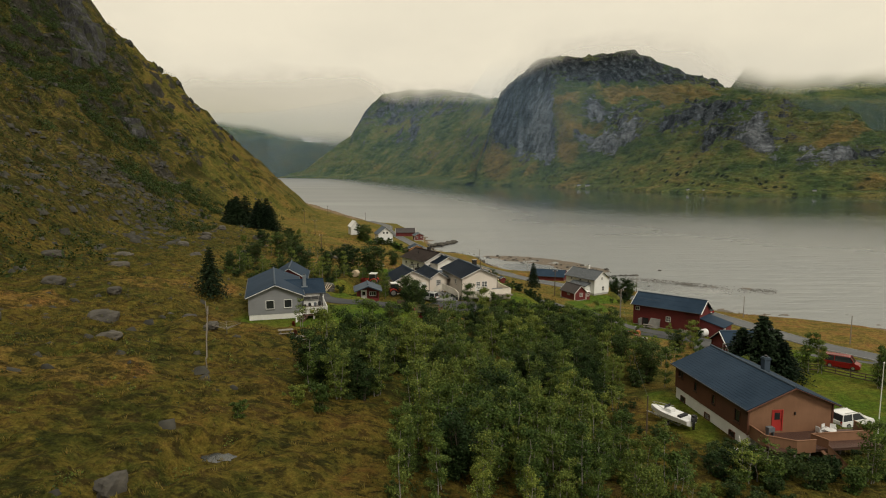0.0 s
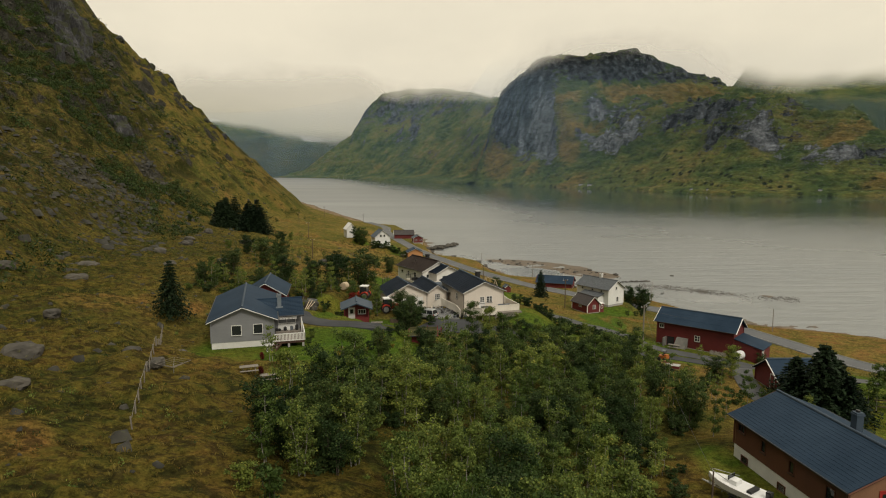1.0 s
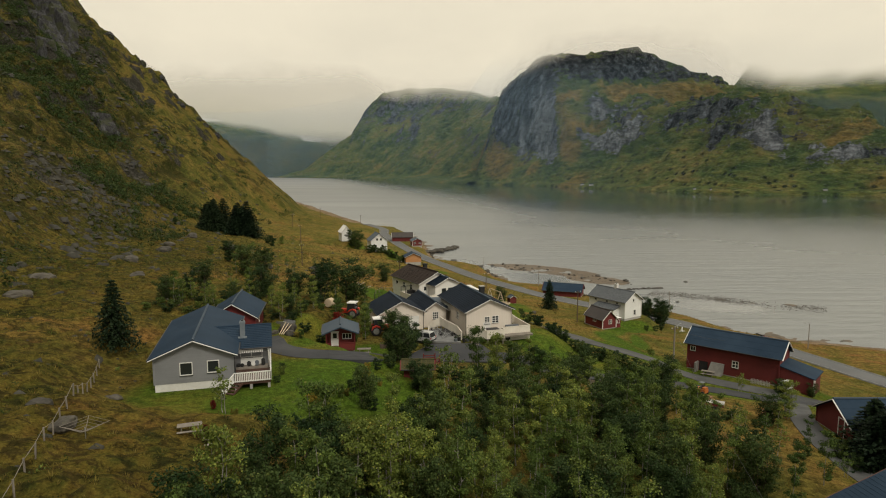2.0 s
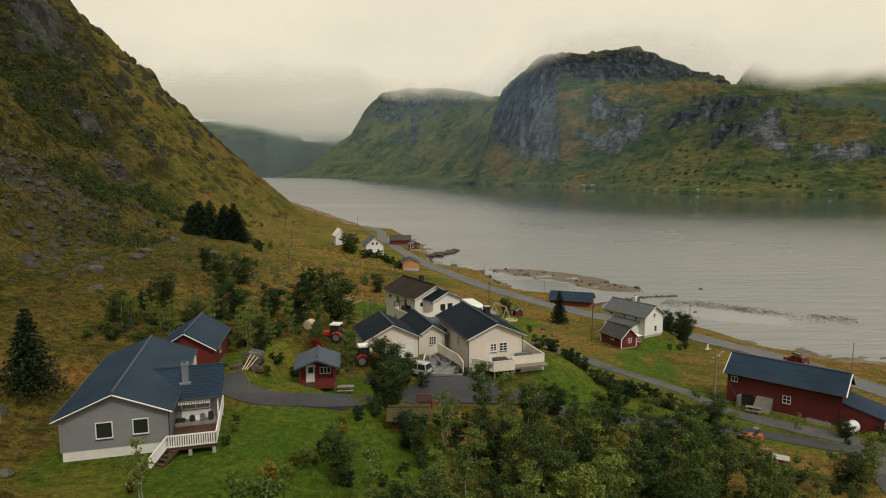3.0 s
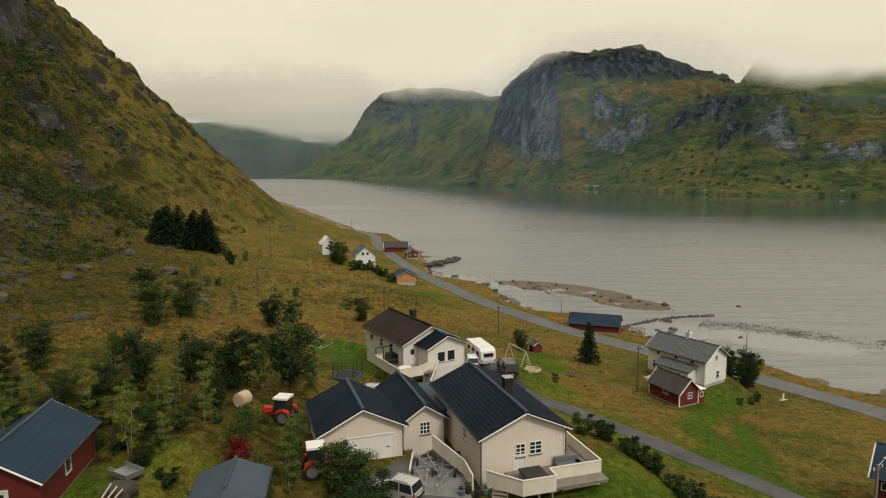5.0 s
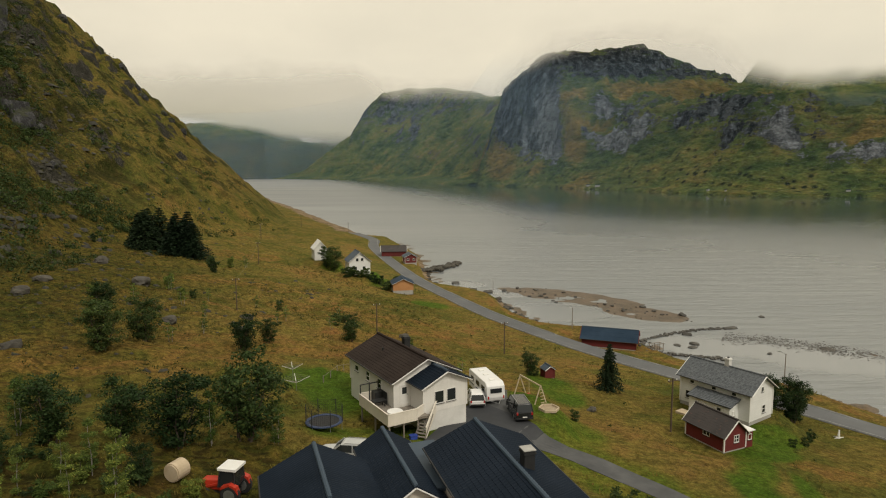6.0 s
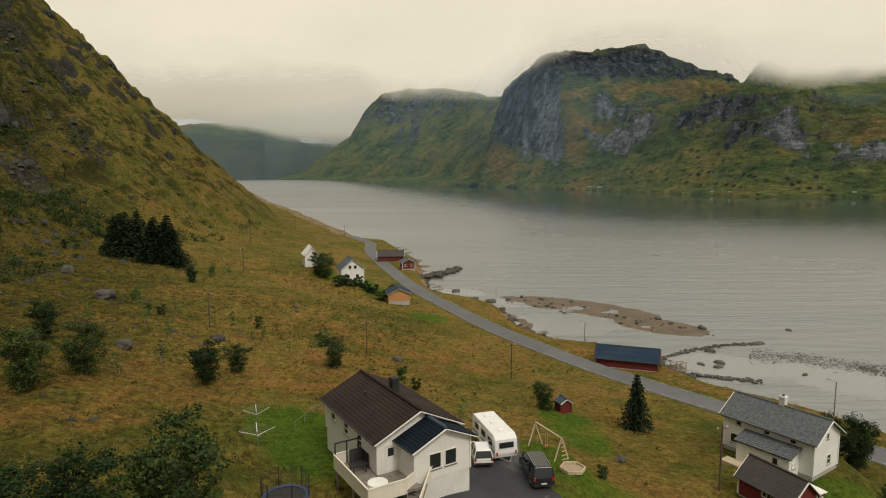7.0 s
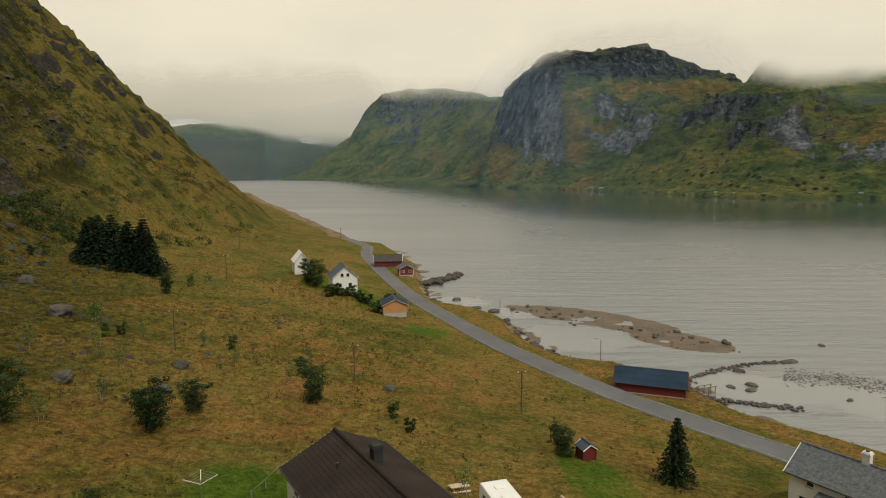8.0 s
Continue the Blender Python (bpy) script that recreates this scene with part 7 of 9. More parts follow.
# hedge down the bank beside the lane, shrubs round the far houses, flower shrubs on the lawn
for i in range(20):
    u = i / 19
    plant(BUSHES[1 + i % 2], 14.5 + 14 * u + 0.4 * tree_rng.normal(), 128.5 - 14.5 * u + 0.4 * tree_rng.normal(), 0.85 + 0.35 * tree_rng.random(), wide=1.3)
for i in range(16):
    plant(BUSHES[1 + i % 2], (-30 + 1.4 * i if i < 8 else -17 + 0.4 * (i - 8)), (281 if i < 8 else 274 + 3 * (i - 8)) + tree_rng.random(), 1.2 + 0.8 * tree_rng.random(), wide=1.3)
for kind, x, y, s in [(GOLD, -11.7, 85.0, 1.0), (GOLD, -11.2, 84.2, 0.8), (BUSHES[0], -10.7, 86.0, 0.7), (GOLD, -10.5, 87.4, 0.75), (BUSHES[0], -9.7, 87.4, 0.8), (GOLD, -9.3, 88.4, 0.7), (BUSHES[1], -8.9, 90.2, 0.8), (SALLOWS[0], -7.2, 86.6, 0.95), (BUSHES[1], -6.4, 86.0, 0.8),
                      (GOLD, -8.1, 94.5, 0.75), (BUSHES[0], -8.4, 96.0, 0.6), (GOLD, -8.3, 97.3, 0.7), (BUSHES[1], -7.2, 97.9, 0.8), (GOLD, -6.4, 92.8, 0.45), (BUSHES[1], -5.8, 99.4, 0.9), (BUSHES[2], -6.3, 100.6, 0.8),
                      (SALLOWS[1], -4.6, 102.4, 1.05), (SALLOWS[2], -5.9, 103.4, 0.85), (BUSHES[1], -1.9, 95.0, 1.6), (SALLOWS[0], -2.6, 94.6, 0.72), (SALLOWS[2], -1.5, 93.4, 0.62), (BUSHES[2], -1.1, 91.8, 1.0), (BUSHES[1], -2.6, 89.6, 0.7), (THIN, 0.6, 96.3, 1.5), (THIN, 1.6, 99.0, 1.1),
                      (SALLOWS[1], 5.0, 91.4, 1.1), (BUSHES[1], -4.0, 87.2, 0.6), (BUSHES[0], 2.1, 89.4, 1.0), (BUSHES[2], 2.4, 92.4, 1.2), (BUSHES[0], 3.6, 94.2, 1.1), (BUSHES[1], 1.5, 94.8, 1.0), (BUSHES[2], 3.8, 98.8, 1.3), (BUSHES[1], 1.9, 97.6, 1.1),
                      (BUSHES[0], 0.2, 98.6, 1.0), (BUSHES[1], 0.1, 93.2, 0.9), (BUSHES[2], 4.4, 101.2, 0.9), (BUSHES[1], 2.6, 101.0, 0.8), (BUSHES[0], 0.8, 101.4, 0.8), (GOLD, -17.5, 80.0, 0.6), (REDBUSH, -20.0, 81.8, 0.3),
                      (BUSHES[1], -16.5, 89.8, 0.5), (BUSHES[0], -16.6, 92.2, 0.6), (BUSHES[1], -17.0, 94.0, 0.5), (GOLD, -18.4, 106.8, 0.8), (BUSHES[0], -17.6, 105.4, 0.7), (GOLD, -16.8, 107.6, 0.6), (REDBUSH, -18.2, 75.2, 0.35)]:
    plant(kind, x, y, s)


# ---- scrub on the hillside, grass and heather tufts: too many to count ----
def scatter(name, count, x0, x1, y0, y1, keep, per, size, clump, material, label, seed, category):
    rng = np.random.default_rng(seed)
    x, y = x0 + (x1 - x0) * rng.random(count), y0 + (y1 - y0) * rng.random(count)
    ok = keep(x, y, rng)
    x, y = x[ok], y[ok]
    z = land(x, y)
    r = clump * (0.5 + rng.random(len(x)))
    k = leaf_quads(rng, np.stack([x, y, z + 0.35 * r], 1), r, per, size)
    return tagged(quad_object(name, k, material), label, category, kind="stuff")


def on_hill(x, y, rng):
    v, _ = along(x, y, FOOT)
    thick = inside(x, y, THICKET)
    open_slope = ramp(0, 60, y - 325 - 1.2 * (-150 - x))
    return (v > -4) & (rough(x, y, 45, 3, 301) + 0.25 * rng.normal(size=x.shape) + 1.3 * thick - 0.16 * open_slope > 0.25) & (y < 520)


def on_meadow(x, y, rng):
    d, _ = along(x, y, ROAD)
    s, _ = along(x, y, SHORE)
    bare = inside(x, y, LAWNS)
    for line in (LANE_UPPER, LANE_LOWER, LANE_HUT):
        bare = np.where(np.abs(along(x, y, line)[0]) < 2.5, 1, bare)
    bare = np.maximum(bare, inside(x, y, [(1.5, 112, 10, 7, 0), (-1, 120, 8, 7, 0), (4, 149, 9, 10, 0), (-3, 126, 12, 10, 0.3)]))
    return (np.abs(d) > 4) & (s > 2.5) & (bare < 0.3) & (rough(x, y, 14, 3, 311) + 0.5 * rng.normal(size=x.shape) > -0.1)


scatter("hill_scrub", 16000, -320, -60, 60, 520, on_hill, 26, 0.55, 1.9, HILL_LEAF, "low dark scrub on the stony hillside", 7, "scrub")
scatter("hill_birches", 5200, -270, -95, 230, 430, lambda x, y, g: inside(x, y, THICKET) + 0.3 * g.normal(size=x.shape) > 0.45, 64, 0.62, 2.5, HILL_BIRCH_LEAF, "dense dark birch scrub below the cliff", 17, "scrub")
scatter("moor_scrub", 500, -60, 30, 28, 110, lambda x, y, g: on_meadow(x, y, g) & (rough(x, y, 12, 2, 321) > 0.1), 40, 0.13, 0.45, BIRCH_LEAF, "low willow scrub among the grass", 8, "scrub")


scatter("undergrowth", 2600, -16, 26, 34, 104, lambda x, y, g: np.array([in_wood(a, b) for a, b in zip(x, y)]), 13, 0.17, 0.55, DARK_LEAF, "dark ferns and grass under the birches", 28, "undergrowth")
scatter("heather_mounds", 5200, -80, 2, 28, 250, lambda x, y, g: on_meadow(x, y, g) & (x < 6 - 0.16 * y + 6 * g.normal(size=x.shape)), 13, 0.13, 0.42, HEATHER, "low brown and olive heather mounds", 18, "heather")
scatter("sedge_mounds", 2600, -80, 2, 28, 250, lambda x, y, g: on_meadow(x, y, g) & (x < 2 - 0.16 * y + 6 * g.normal(size=x.shape)), 13, 0.14, 0.45, HILL_LEAF, "dark green cushions of bog plants", 19, "heather")
scatter("rough_tussocks", 7000, -95, 45, 150, 300, lambda x, y, g: on_meadow(x, y, g) & (x < 62 - 0.16 * y + 16 * g.normal(size=x.shape)) & (rough(x, y, 14, 3, 341) + 0.3 * g.normal(size=x.shape) > 0.0), 13, 0.2, 0.55, HILL_LEAF, "dark tussocks and low scrub in the meadow", 23, "scrub")
scatter("brown_heather", 2600, -95, 8, 165, 300, lambda x, y, g: on_meadow(x, y, g) & (x < 26 - 0.16 * y + 6 * g.normal(size=x.shape)) & (rough(x, y, 18, 3, 343) + 0.3 * g.normal(size=x.shape) > 0.0), 13, 0.2, 0.5, HEATHER, "brown heather mounds in the meadow", 24, "heather")


def blades(name, count, x0, x1, y0, y1, keep, per, tall, thick, material, label, seed, category):
    """Tufts of thin upright blades that lean outwards."""
    g = np.random.default_rng(seed)
    x, y = x0 + (x1 - x0) * g.random(count), y0 + (y1 - y0) * g.random(count)
    ok = keep(x, y, g)
    x, y = x[ok], y[ok]
    root = np.repeat(np.stack([x, y, land(x, y) - 0.03], 1), per, 0)
    n = len(root)
    size = np.repeat(0.6 + 0.8 * g.random(len(x)), per)
    a = g.random(n) * 6.283
    out = np.stack([np.cos(a), np.sin(a), 0 * a], 1)
    side = np.stack([-np.sin(a), np.cos(a), 0 * a], 1)
    h = (tall * (0.6 + 0.6 * g.random(n)) * size)[:, None]
    root = root + out * 0.10 * size[:, None]
    w = (thick * size)[:, None]
    tip = root + out * h * (0.35 + 0.5 * g.random(n))[:, None] + np.array([0, 0, 1.0]) * h
    mid = (root + tip) / 2 + np.array([0, 0, 0.12]) * h
    k = np.stack([root - side * w, mid - side * w * 0.8, tip, mid + side * w * 0.8], 1)
    return tagged(quad_object(name, k.reshape(-1, 3), material), label, category, kind="stuff")


blades("grass_tufts", 20000, -75, 80, 26, 250, on_meadow, 8, 0.30, 0.030, GRASS_BLADES, "dry yellow grass tufts", 9, "grass")
blades("heather_tufts", 18000, -120, 0, 26, 260, on_meadow, 8, 0.22, 0.045, HEATHER, "brown and olive heather tufts", 10, "heather")


# ---- boulders, shore rocks, moles ----
def boulder_mesh(seed, flat=0.6, fine=3):
    bm = bmesh.new()
    bmesh.ops.create_icosphere(bm, subdivisions=fine, radius=1.0)
    off = Vector((seed * 7.3, seed * 3.1, seed * 5.7))
    for v in bm.verts:
        d = v.co.normalized()
        k = 1 + 0.45 * noise.noise(d * 0.9 + off) + 0.22 * noise.noise(d * 2.2 + off) + 0.06 * noise.noise(d * 6 + off)
        v.co = d * k
        for ax in range(3):
            v.co[ax] = max(-0.9, min(0.96, v.co[ax]))
        v.co.z *= flat
    return bm


STONES = []
for i in range(5):
    st = part("boulder", boulder_mesh(i + 1, 0.55 + 0.08 * i), ROCK)
    st.location = (0, 0, -500)
    STONES.append(tagged(st, "weathered grey boulder with lichen", "boulder"))
CRAG_STONES = []
for i in range(5):
    g = np.random.default_rng(90 + i)
    bm = bmesh.new()
    for p in g.normal(size=(22, 3)):
        p = p / np.linalg.norm(p) * (0.75 + 0.35 * g.random())
        bm.verts.new((p[0], p[1] * 0.8, p[2] * 1.1))
    bmesh.ops.convex_hull(bm, input=list(bm.verts))
    for v in [v for v in bm.verts if not v.link_faces]:
        bm.verts.remove(v)
    bmesh.ops.triangulate(bm, faces=bm.faces)
    bmesh.ops.subdivide_edges(bm, edges=bm.edges, cuts=4, use_grid_fill=True)
    off = Vector((3.7 * i, 1.9 * i, 5.1 * i))
    for v in bm.verts:
        d = v.co.normalized()
        v.co += d * (0.16 * noise.noise(v.co * 2.2 + off) + 0.10 * noise.noise(v.co * 5.5 + off) + 0.05 * noise.noise(v.co * 13 + off))
    st = part("crag", bm, CLIFF_ROCK)
    st.location = (0, 0, -500)
    CRAG_STONES.append(tagged(st, "dark rock outcrop on the steep hillside", "rock"))
SHORE_STONES = []
for i in range(4):
    st = part("shore_rock", boulder_mesh(i + 11, 0.5 + 0.1 * i, 2), SHORE_ROCK)
    st.location = (0, 0, -500)
    SHORE_STONES.append(tagged(st, "dark wet rock on the tidal flat", "rock"))

rock_rng = np.random.default_rng(77)


def stone(kind, x, y, size, wide=1.0, sink=0.25, z=None, turn=None):
    m = pose(x, y, (at(x, y) if z is None else z) + size * 0.45 - sink * size, 0, 0, rock_rng.random() * 360 if turn is None else turn)
    o = copy_thing(kind, m)
    o.scale = (size * wide, size, size)
    return o


for k, (x, y, s, w) in enumerate([(-40.5, 73, 1.7, 1.2), (-31.5, 76, 0.9, 1.1), (-27.5, 72.5, 0.8, 1.4), (-66, 222, 2.0, 2.0), (-87, 244, 1.9, 1.2), (-98, 288, 2.4, 1.7), (-44.8, 187.5, 1.2, 1.3), (-34, 62, 1.0, 1.3), (-47, 88, 1.0, 1.2),
                                  (-52, 70, 1.2, 1.3), (-58, 92, 1.4, 1.3), (-63, 120, 1.5, 1.4), (-22.3, 109.9, 0.6, 1.2), (-20.6, 110.9, 1.15, 1.3), (-19.5, 107.8, 0.7, 1.1), (-30.0, 84.0, 0.6, 1.4), (-7, 203.5, 1.0, 1.1), (20.5, 166, 0.6, 1.4), (-43, 55, 1.3, 1.5),
                                  (-18, 32, 0.8, 1.2), (-60, 150, 1.5, 1.5), (-72, 172, 1.6, 1.6), (-75, 196, 1.4, 1.7), (-80, 210, 1.4, 1.4), (-52, 160, 1.1, 1.4), (-72, 140, 1.8, 1.4), (-77, 122, 1.7, 1.3), (-36, 200, 1.0, 1.6), (-33, 188, 0.8, 1.6), (24, 102, 0.8, 1.2)]):
    stone(STONES[k % 5], x, y, s, w)
# rocks of the flats, the long low jetty lines and the mole
for k in range(60):
    a = rock_rng.random()
    x, y = 24 + 44 * a + 5 * rock_rng.normal(), 308 - 52 * a + 5 * rock_rng.normal()
    stone(SHORE_STONES[k % 4], x, y, 0.22 + 0.4 * rock_rng.random() ** 2, 1.3)
for k, (x, y, s) in enumerate([(76, 248.6, 0.9), (77, 249, 1.1), (78.2, 249.3, 0.8), (75.5, 225.7, 0.6), (60, 231, 0.9), (57, 233, 0.8), (61.5, 234, 1.0), (63, 242.5, 0.9), (92, 262, 0.9), (70, 264, 0.9), (62, 275, 0.8), (5, 318, 1.1), (11, 305, 1.2), (16, 300, 1.3), (22, 303, 0.8), (27, 307, 0.7)]):
    stone(SHORE_STONES[k % 4], x, y, s, 1.5)
for k in range(85):
    a = k / 84
    x, y = 49 + 26 * a, 236.5 + 12 * a + 2.5 * math.sin(a * 3.1)
    stone(SHORE_STONES[k % 4], x + 0.5 * rock_rng.normal(), y + 0.5 * rock_rng.normal(), 0.28 + 0.32 * rock_rng.random() ** 2, 1.25, z=0.0, sink=0.25)
for k in range(75):
    a = k / 74
    x, y = 50 + 14 * a, 226.5 - 5.5 * a
    stone(SHORE_STONES[k % 4], x + 0.5 * rock_rng.normal(), y + 0.6 * rock_rng.normal(), 0.26 + 0.26 * rock_rng.random() ** 2, 1.3, z=0.12, sink=0.3)
for k in range(55):
    x, y = 47.5 + 2.2 * rock_rng.normal(), 232 + 4.5 * rock_rng.normal()
    stone(SHORE_STONES[k % 4], x, y, 0.25 + 0.35 * rock_rng.random() ** 2, 1.2)
for k in range(130):
    a = k / 129
    x, y = -8 + 15 * a, 345 + 24 * a ** 1.4
    stone(STONES[k % 5], x + 1.3 * rock_rng.normal(), y + 1.3 * rock_rng.normal(), 0.55 + 0.45 * rock_rng.random(), 1.2, z=0.9 * (1 - 0.6 * a), sink=0.3)
for k in range(70):
    a = rock_rng.random()
    i = 11 + int(a * 8)
    p0, p1 = SHORE[i], SHORE[i + 1]
    f = rock_rng.random()
    x, y = p0[0] + (p1[0] - p0[0]) * f + 0.9 * rock_rng.normal(), p0[1] + (p1[1] - p0[1]) * f + 0.9 * rock_rng.normal()
    stone(STONES[k % 5], x, y, 0.45 + 0.5 * rock_rng.random(), 1.2)


# scree and stones over the hillside, past counting
def scree(name, count, x0, x1, y0, y1, keep, lo, hi, material, label, seed):
    g = np.random.default_rng(seed)
    x, y = x0 + (x1 - x0) * g.random(count), y0 + (y1 - y0) * g.random(count)
    ok = keep(x, y, g)
    x, y = x[ok], y[ok]
    z = np.maximum(land(x, y), -0.05)
    base = np.array([(1, 0, 0), (0.3, 0.95, 0), (-0.8, 0.6, 0), (-0.8, -0.6, 0), (0.3, -0.95, 0), (0.5, 0.15, 0.8), (-0.5, 0.45, 0.75), (-0.15, -0.6, 0.7)], float)
    tri = [(0, 1, 5), (1, 2, 6), (1, 6, 5), (2, 3, 6), (3, 4, 7), (3, 7, 6), (4, 0, 5), (4, 5, 7), (5, 6, 7)]
    n = len(x)
    s = lo + (hi - lo) * g.random(n) ** 3
    a = g.random(n) * 6.283
    v = base[None] * (1 + 0.22 * g.normal(size=(n, 8, 3)))
    c, q = np.cos(a)[:, None], np.sin(a)[:, None]
    w = np.stack([(v[..., 0] * c - v[..., 1] * q) * 1.25, v[..., 0] * q + v[..., 1] * c, v[..., 2]], -1) * s[:, None, None]
    w = w + np.stack([x, y, z - 0.38 * s], 1)[:, None]
    idx = (np.arange(n)[:, None, None] * 8 + np.array(tri)[None]).reshape(-1, 3)
    me = bpy.data.meshes.new(name)
    me.vertices.add(n * 8)
    me.vertices.foreach_set("co", w.astype(np.float32).ravel())
    me.loops.add(idx.size)
    me.loops.foreach_set("vertex_index", idx.astype(np.int32).ravel())
    me.polygons.add(len(idx))
    me.polygons.foreach_set("loop_start", np.arange(0, idx.size, 3, dtype=np.int32))
    me.update()
    me.materials.append(material)
    return tagged(new(name, me), label, "stones", kind="stuff")


def stony_place(x, y, g):
    v, _ = along(x, y, FOOT)
    return (v > -18) & (rough(x, y, 40, 3, 401) + 0.3 * g.normal(size=x.shape) > 0.12 + 0.25 * (v < 0))


scree("scree", 3200, -260, -45, 50, 420, stony_place, 0.25, 1.2, HILL_ROCK, "dark stones strewn over the hillside", 12)


scree("moor_stones", 2600, -75, -14, 30, 260, lambda x, y, g: (rough(x, y, 22, 3, 431) + 0.35 * g.normal(size=x.shape) > 0.22) & (inside(x, y, LAWNS) < 0.1) & (x < -30 + 0.0 * y) | ((x < -14) & (y < 75) & (g.random(x.shape) < 0.15)), 0.12, 0.75, HILL_ROCK, "small dark stones in the moor grass", 15)


def boulder_field(x, y, g):
    v, _ = along(x, y, FOOT)
    return (v > -14) & (inside(x, y, CRAGS) + 0.5 * rough(x, y, 30, 3, 411) + 0.35 * g.normal(size=x.shape) - 0.8 * ramp(0, 60, y - 325 - 1.2 * (-150 - x)) > 0.32)


scree("boulder_field", 11000, -240, -70, 130, 430, boulder_field, 0.35, 1.7, HILL_ROCK, "dark mossy boulders tumbled below the cliff", 13)


def tide_line(x, y, g):
    a = (x - 94) * 0.87 - (y - 227.5) * 0.49
    b = (x - 94) * 0.49 + (y - 227.5) * 0.87
    return (np.abs(b + 1.5 * np.sin(a * 0.13)) < 3.5 + 2 * g.normal(size=x.shape)) & (np.abs(a) < 26) & (rough(x, y, 7, 3, 421) + 0.25 * g.normal(size=x.shape) > -0.05) & (land(x, y) < 0.3)


scree("tide_stones", 60000, 64, 124, 205, 250, tide_line, 0.07, 0.34, SHORE_ROCK, "weedy stones awash at the tide line", 14)

# dark crags that break the hill's edge
for k, (x, y, s, w) in enumerate([(-197, 498, 5.0, 0.8), (-191, 493, 4.2, 1.3), (-179, 494, 4.6, 0.8), (-174, 493, 3.8, 1.2), (-160, 476, 3.4, 1.1), (-206, 498, 4.0, 1.2), (-222, 500, 5.0, 1.1), (-246, 505, 5.5, 1.3), (-150, 470, 2.6, 1.3), (-168, 484, 3.0, 1.2),
                                  (-192, 350, 4.0, 1.5), (-163, 332, 3.2, 1.6), (-158, 335, 2.8, 1.4), (-147, 360, 3.0, 1.4), (-139, 311, 2.8, 1.6), (-126, 250, 2.4, 1.7), (-117, 236, 2.2, 1.8)]):
    stone(CRAG_STONES[k % 5], x, y, s * 0.8, w, 0.85 if y > 430 else 0.7)


def rock_wall(x0, y0, x1, y1, tall0, tall1, seed, lean=0.25):
    """A cracked cliff face that stands out of the slope: upright slabs at uneven depths, from one end to the other."""
    g = np.random.default_rng(seed)
    run = math.hypot(x1 - x0, y1 - y0)
    nu, nv = max(12, int(run / 0.55)), 16
    nx, ny = (y1 - y0) / run, -(x1 - x0) / run
    ribs = np.cumsum(g.random(nu + 1) < 0.22)
    depth = (g.normal(size=ribs[-1] + 2) * 0.9)[ribs]
    tops = (g.normal(size=ribs[-1] + 2) * 0.14)[ribs]
    bm = bmesh.new()
    front, back = [], []
    for i in range(nu + 1):
        k = i / nu
        x, y = x0 + (x1 - x0) * k, y0 + (y1 - y0) * k
        low = at(x, y) - 2.5
        tall = (tall0 + (tall1 - tall0) * k) * (1 + tops[i]) * min(1, 4 * k + 0.25, 4 * (1 - k) + 0.25) + 2.5
        col = []
        for j in range(nv + 1):
            v = j / nv
            out = depth[i] * (0.4 + 0.6 * v) + 0.8 * noise.noise((x * 0.35, y * 0.35, v * tall * 0.12 + seed)) + 0.5 * noise.noise((x * 1.1, y * 1.1, v * tall * 0.3)) + 2.6 - lean * v * tall
            col.append(bm.verts.new((x + nx * out, y + ny * out, low + v * tall)))
        front.append(col)
        back.append(bm.verts.new((x - nx * (lean * tall + 5), y - ny * (lean * tall + 5), low + tall * 0.92)))
    for i in range(nu):
        for j in range(nv):
            bm.faces.new((front[i][j], front[i + 1][j], front[i + 1][j + 1], front[i][j + 1]))
        bm.faces.new((front[i][nv], front[i + 1][nv], back[i + 1], back[i]))
    for e in (0, nu):
        bm.faces.new((*front[e], back[e]))
    return tagged(part("cliff", bm, CLIFF_ROCK), "dark streaked cliff face on the steep hillside", "cliff")


rock_wall(-238, 402, -206, 384, 17, 12, 1)
rock_wall(-226, 384, -204, 372, 7, 5, 2)
rock_wall(-204, 344, -188, 336, 4.5, 2.5, 3)
rock_wall(-161, 322, -154, 317, 5, 3.5, 4)


# ---- vehicles ----
def profile_solid(bm, pts, half_low, half_high, zlo, zhi, bevel=0.05):
    """A closed side outline (y, z) given width, narrower towards the top."""
    rows = []
    for sgn in (-1, 1):
        row = []
        for y, z in pts:
            k = min(max((z - zlo) / (zhi - zlo), 0), 1)
            row.append(bm.verts.new((sgn * (half_low + (half_high - half_low) * k), y, z)))
        rows.append(row)
    a, b = rows
    bm.faces.new(a)
    bm.faces.new(b[::-1])
    n = len(pts)
    for i in range(n):
        bm.faces.new((a[i], b[i], b[(i + 1) % n], a[(i + 1) % n]))
    if bevel:
        bmesh.ops.recalc_face_normals(bm, faces=bm.faces)
        bmesh.ops.bevel(bm, geom=list(bm.edges), offset=bevel, segments=2, affect="EDGES", profile=0.6)


def wheel(parent, x, y, r, w):
    bm = bmesh.new()
    bmesh.ops.create_cone(bm, cap_ends=True, segments=20, radius1=r, radius2=r, depth=w, matrix=pose(x, y, r, 0, 90, 0))
    bmesh.ops.bevel(bm, geom=[e for e in bm.edges if e.calc_face_angle(0) > 1], offset=r * 0.14, segments=2, affect="EDGES")
    t = part("wheel", bm, RUBBER, parent)
    bm = bmesh.new()
    bmesh.ops.create_cone(bm, cap_ends=True, segments=14, radius1=r * 0.6, radius2=r * 0.6, depth=w + 0.03, matrix=pose(x, y, r, 0, 90, 0))
    part("rim", bm, STEEL, t)


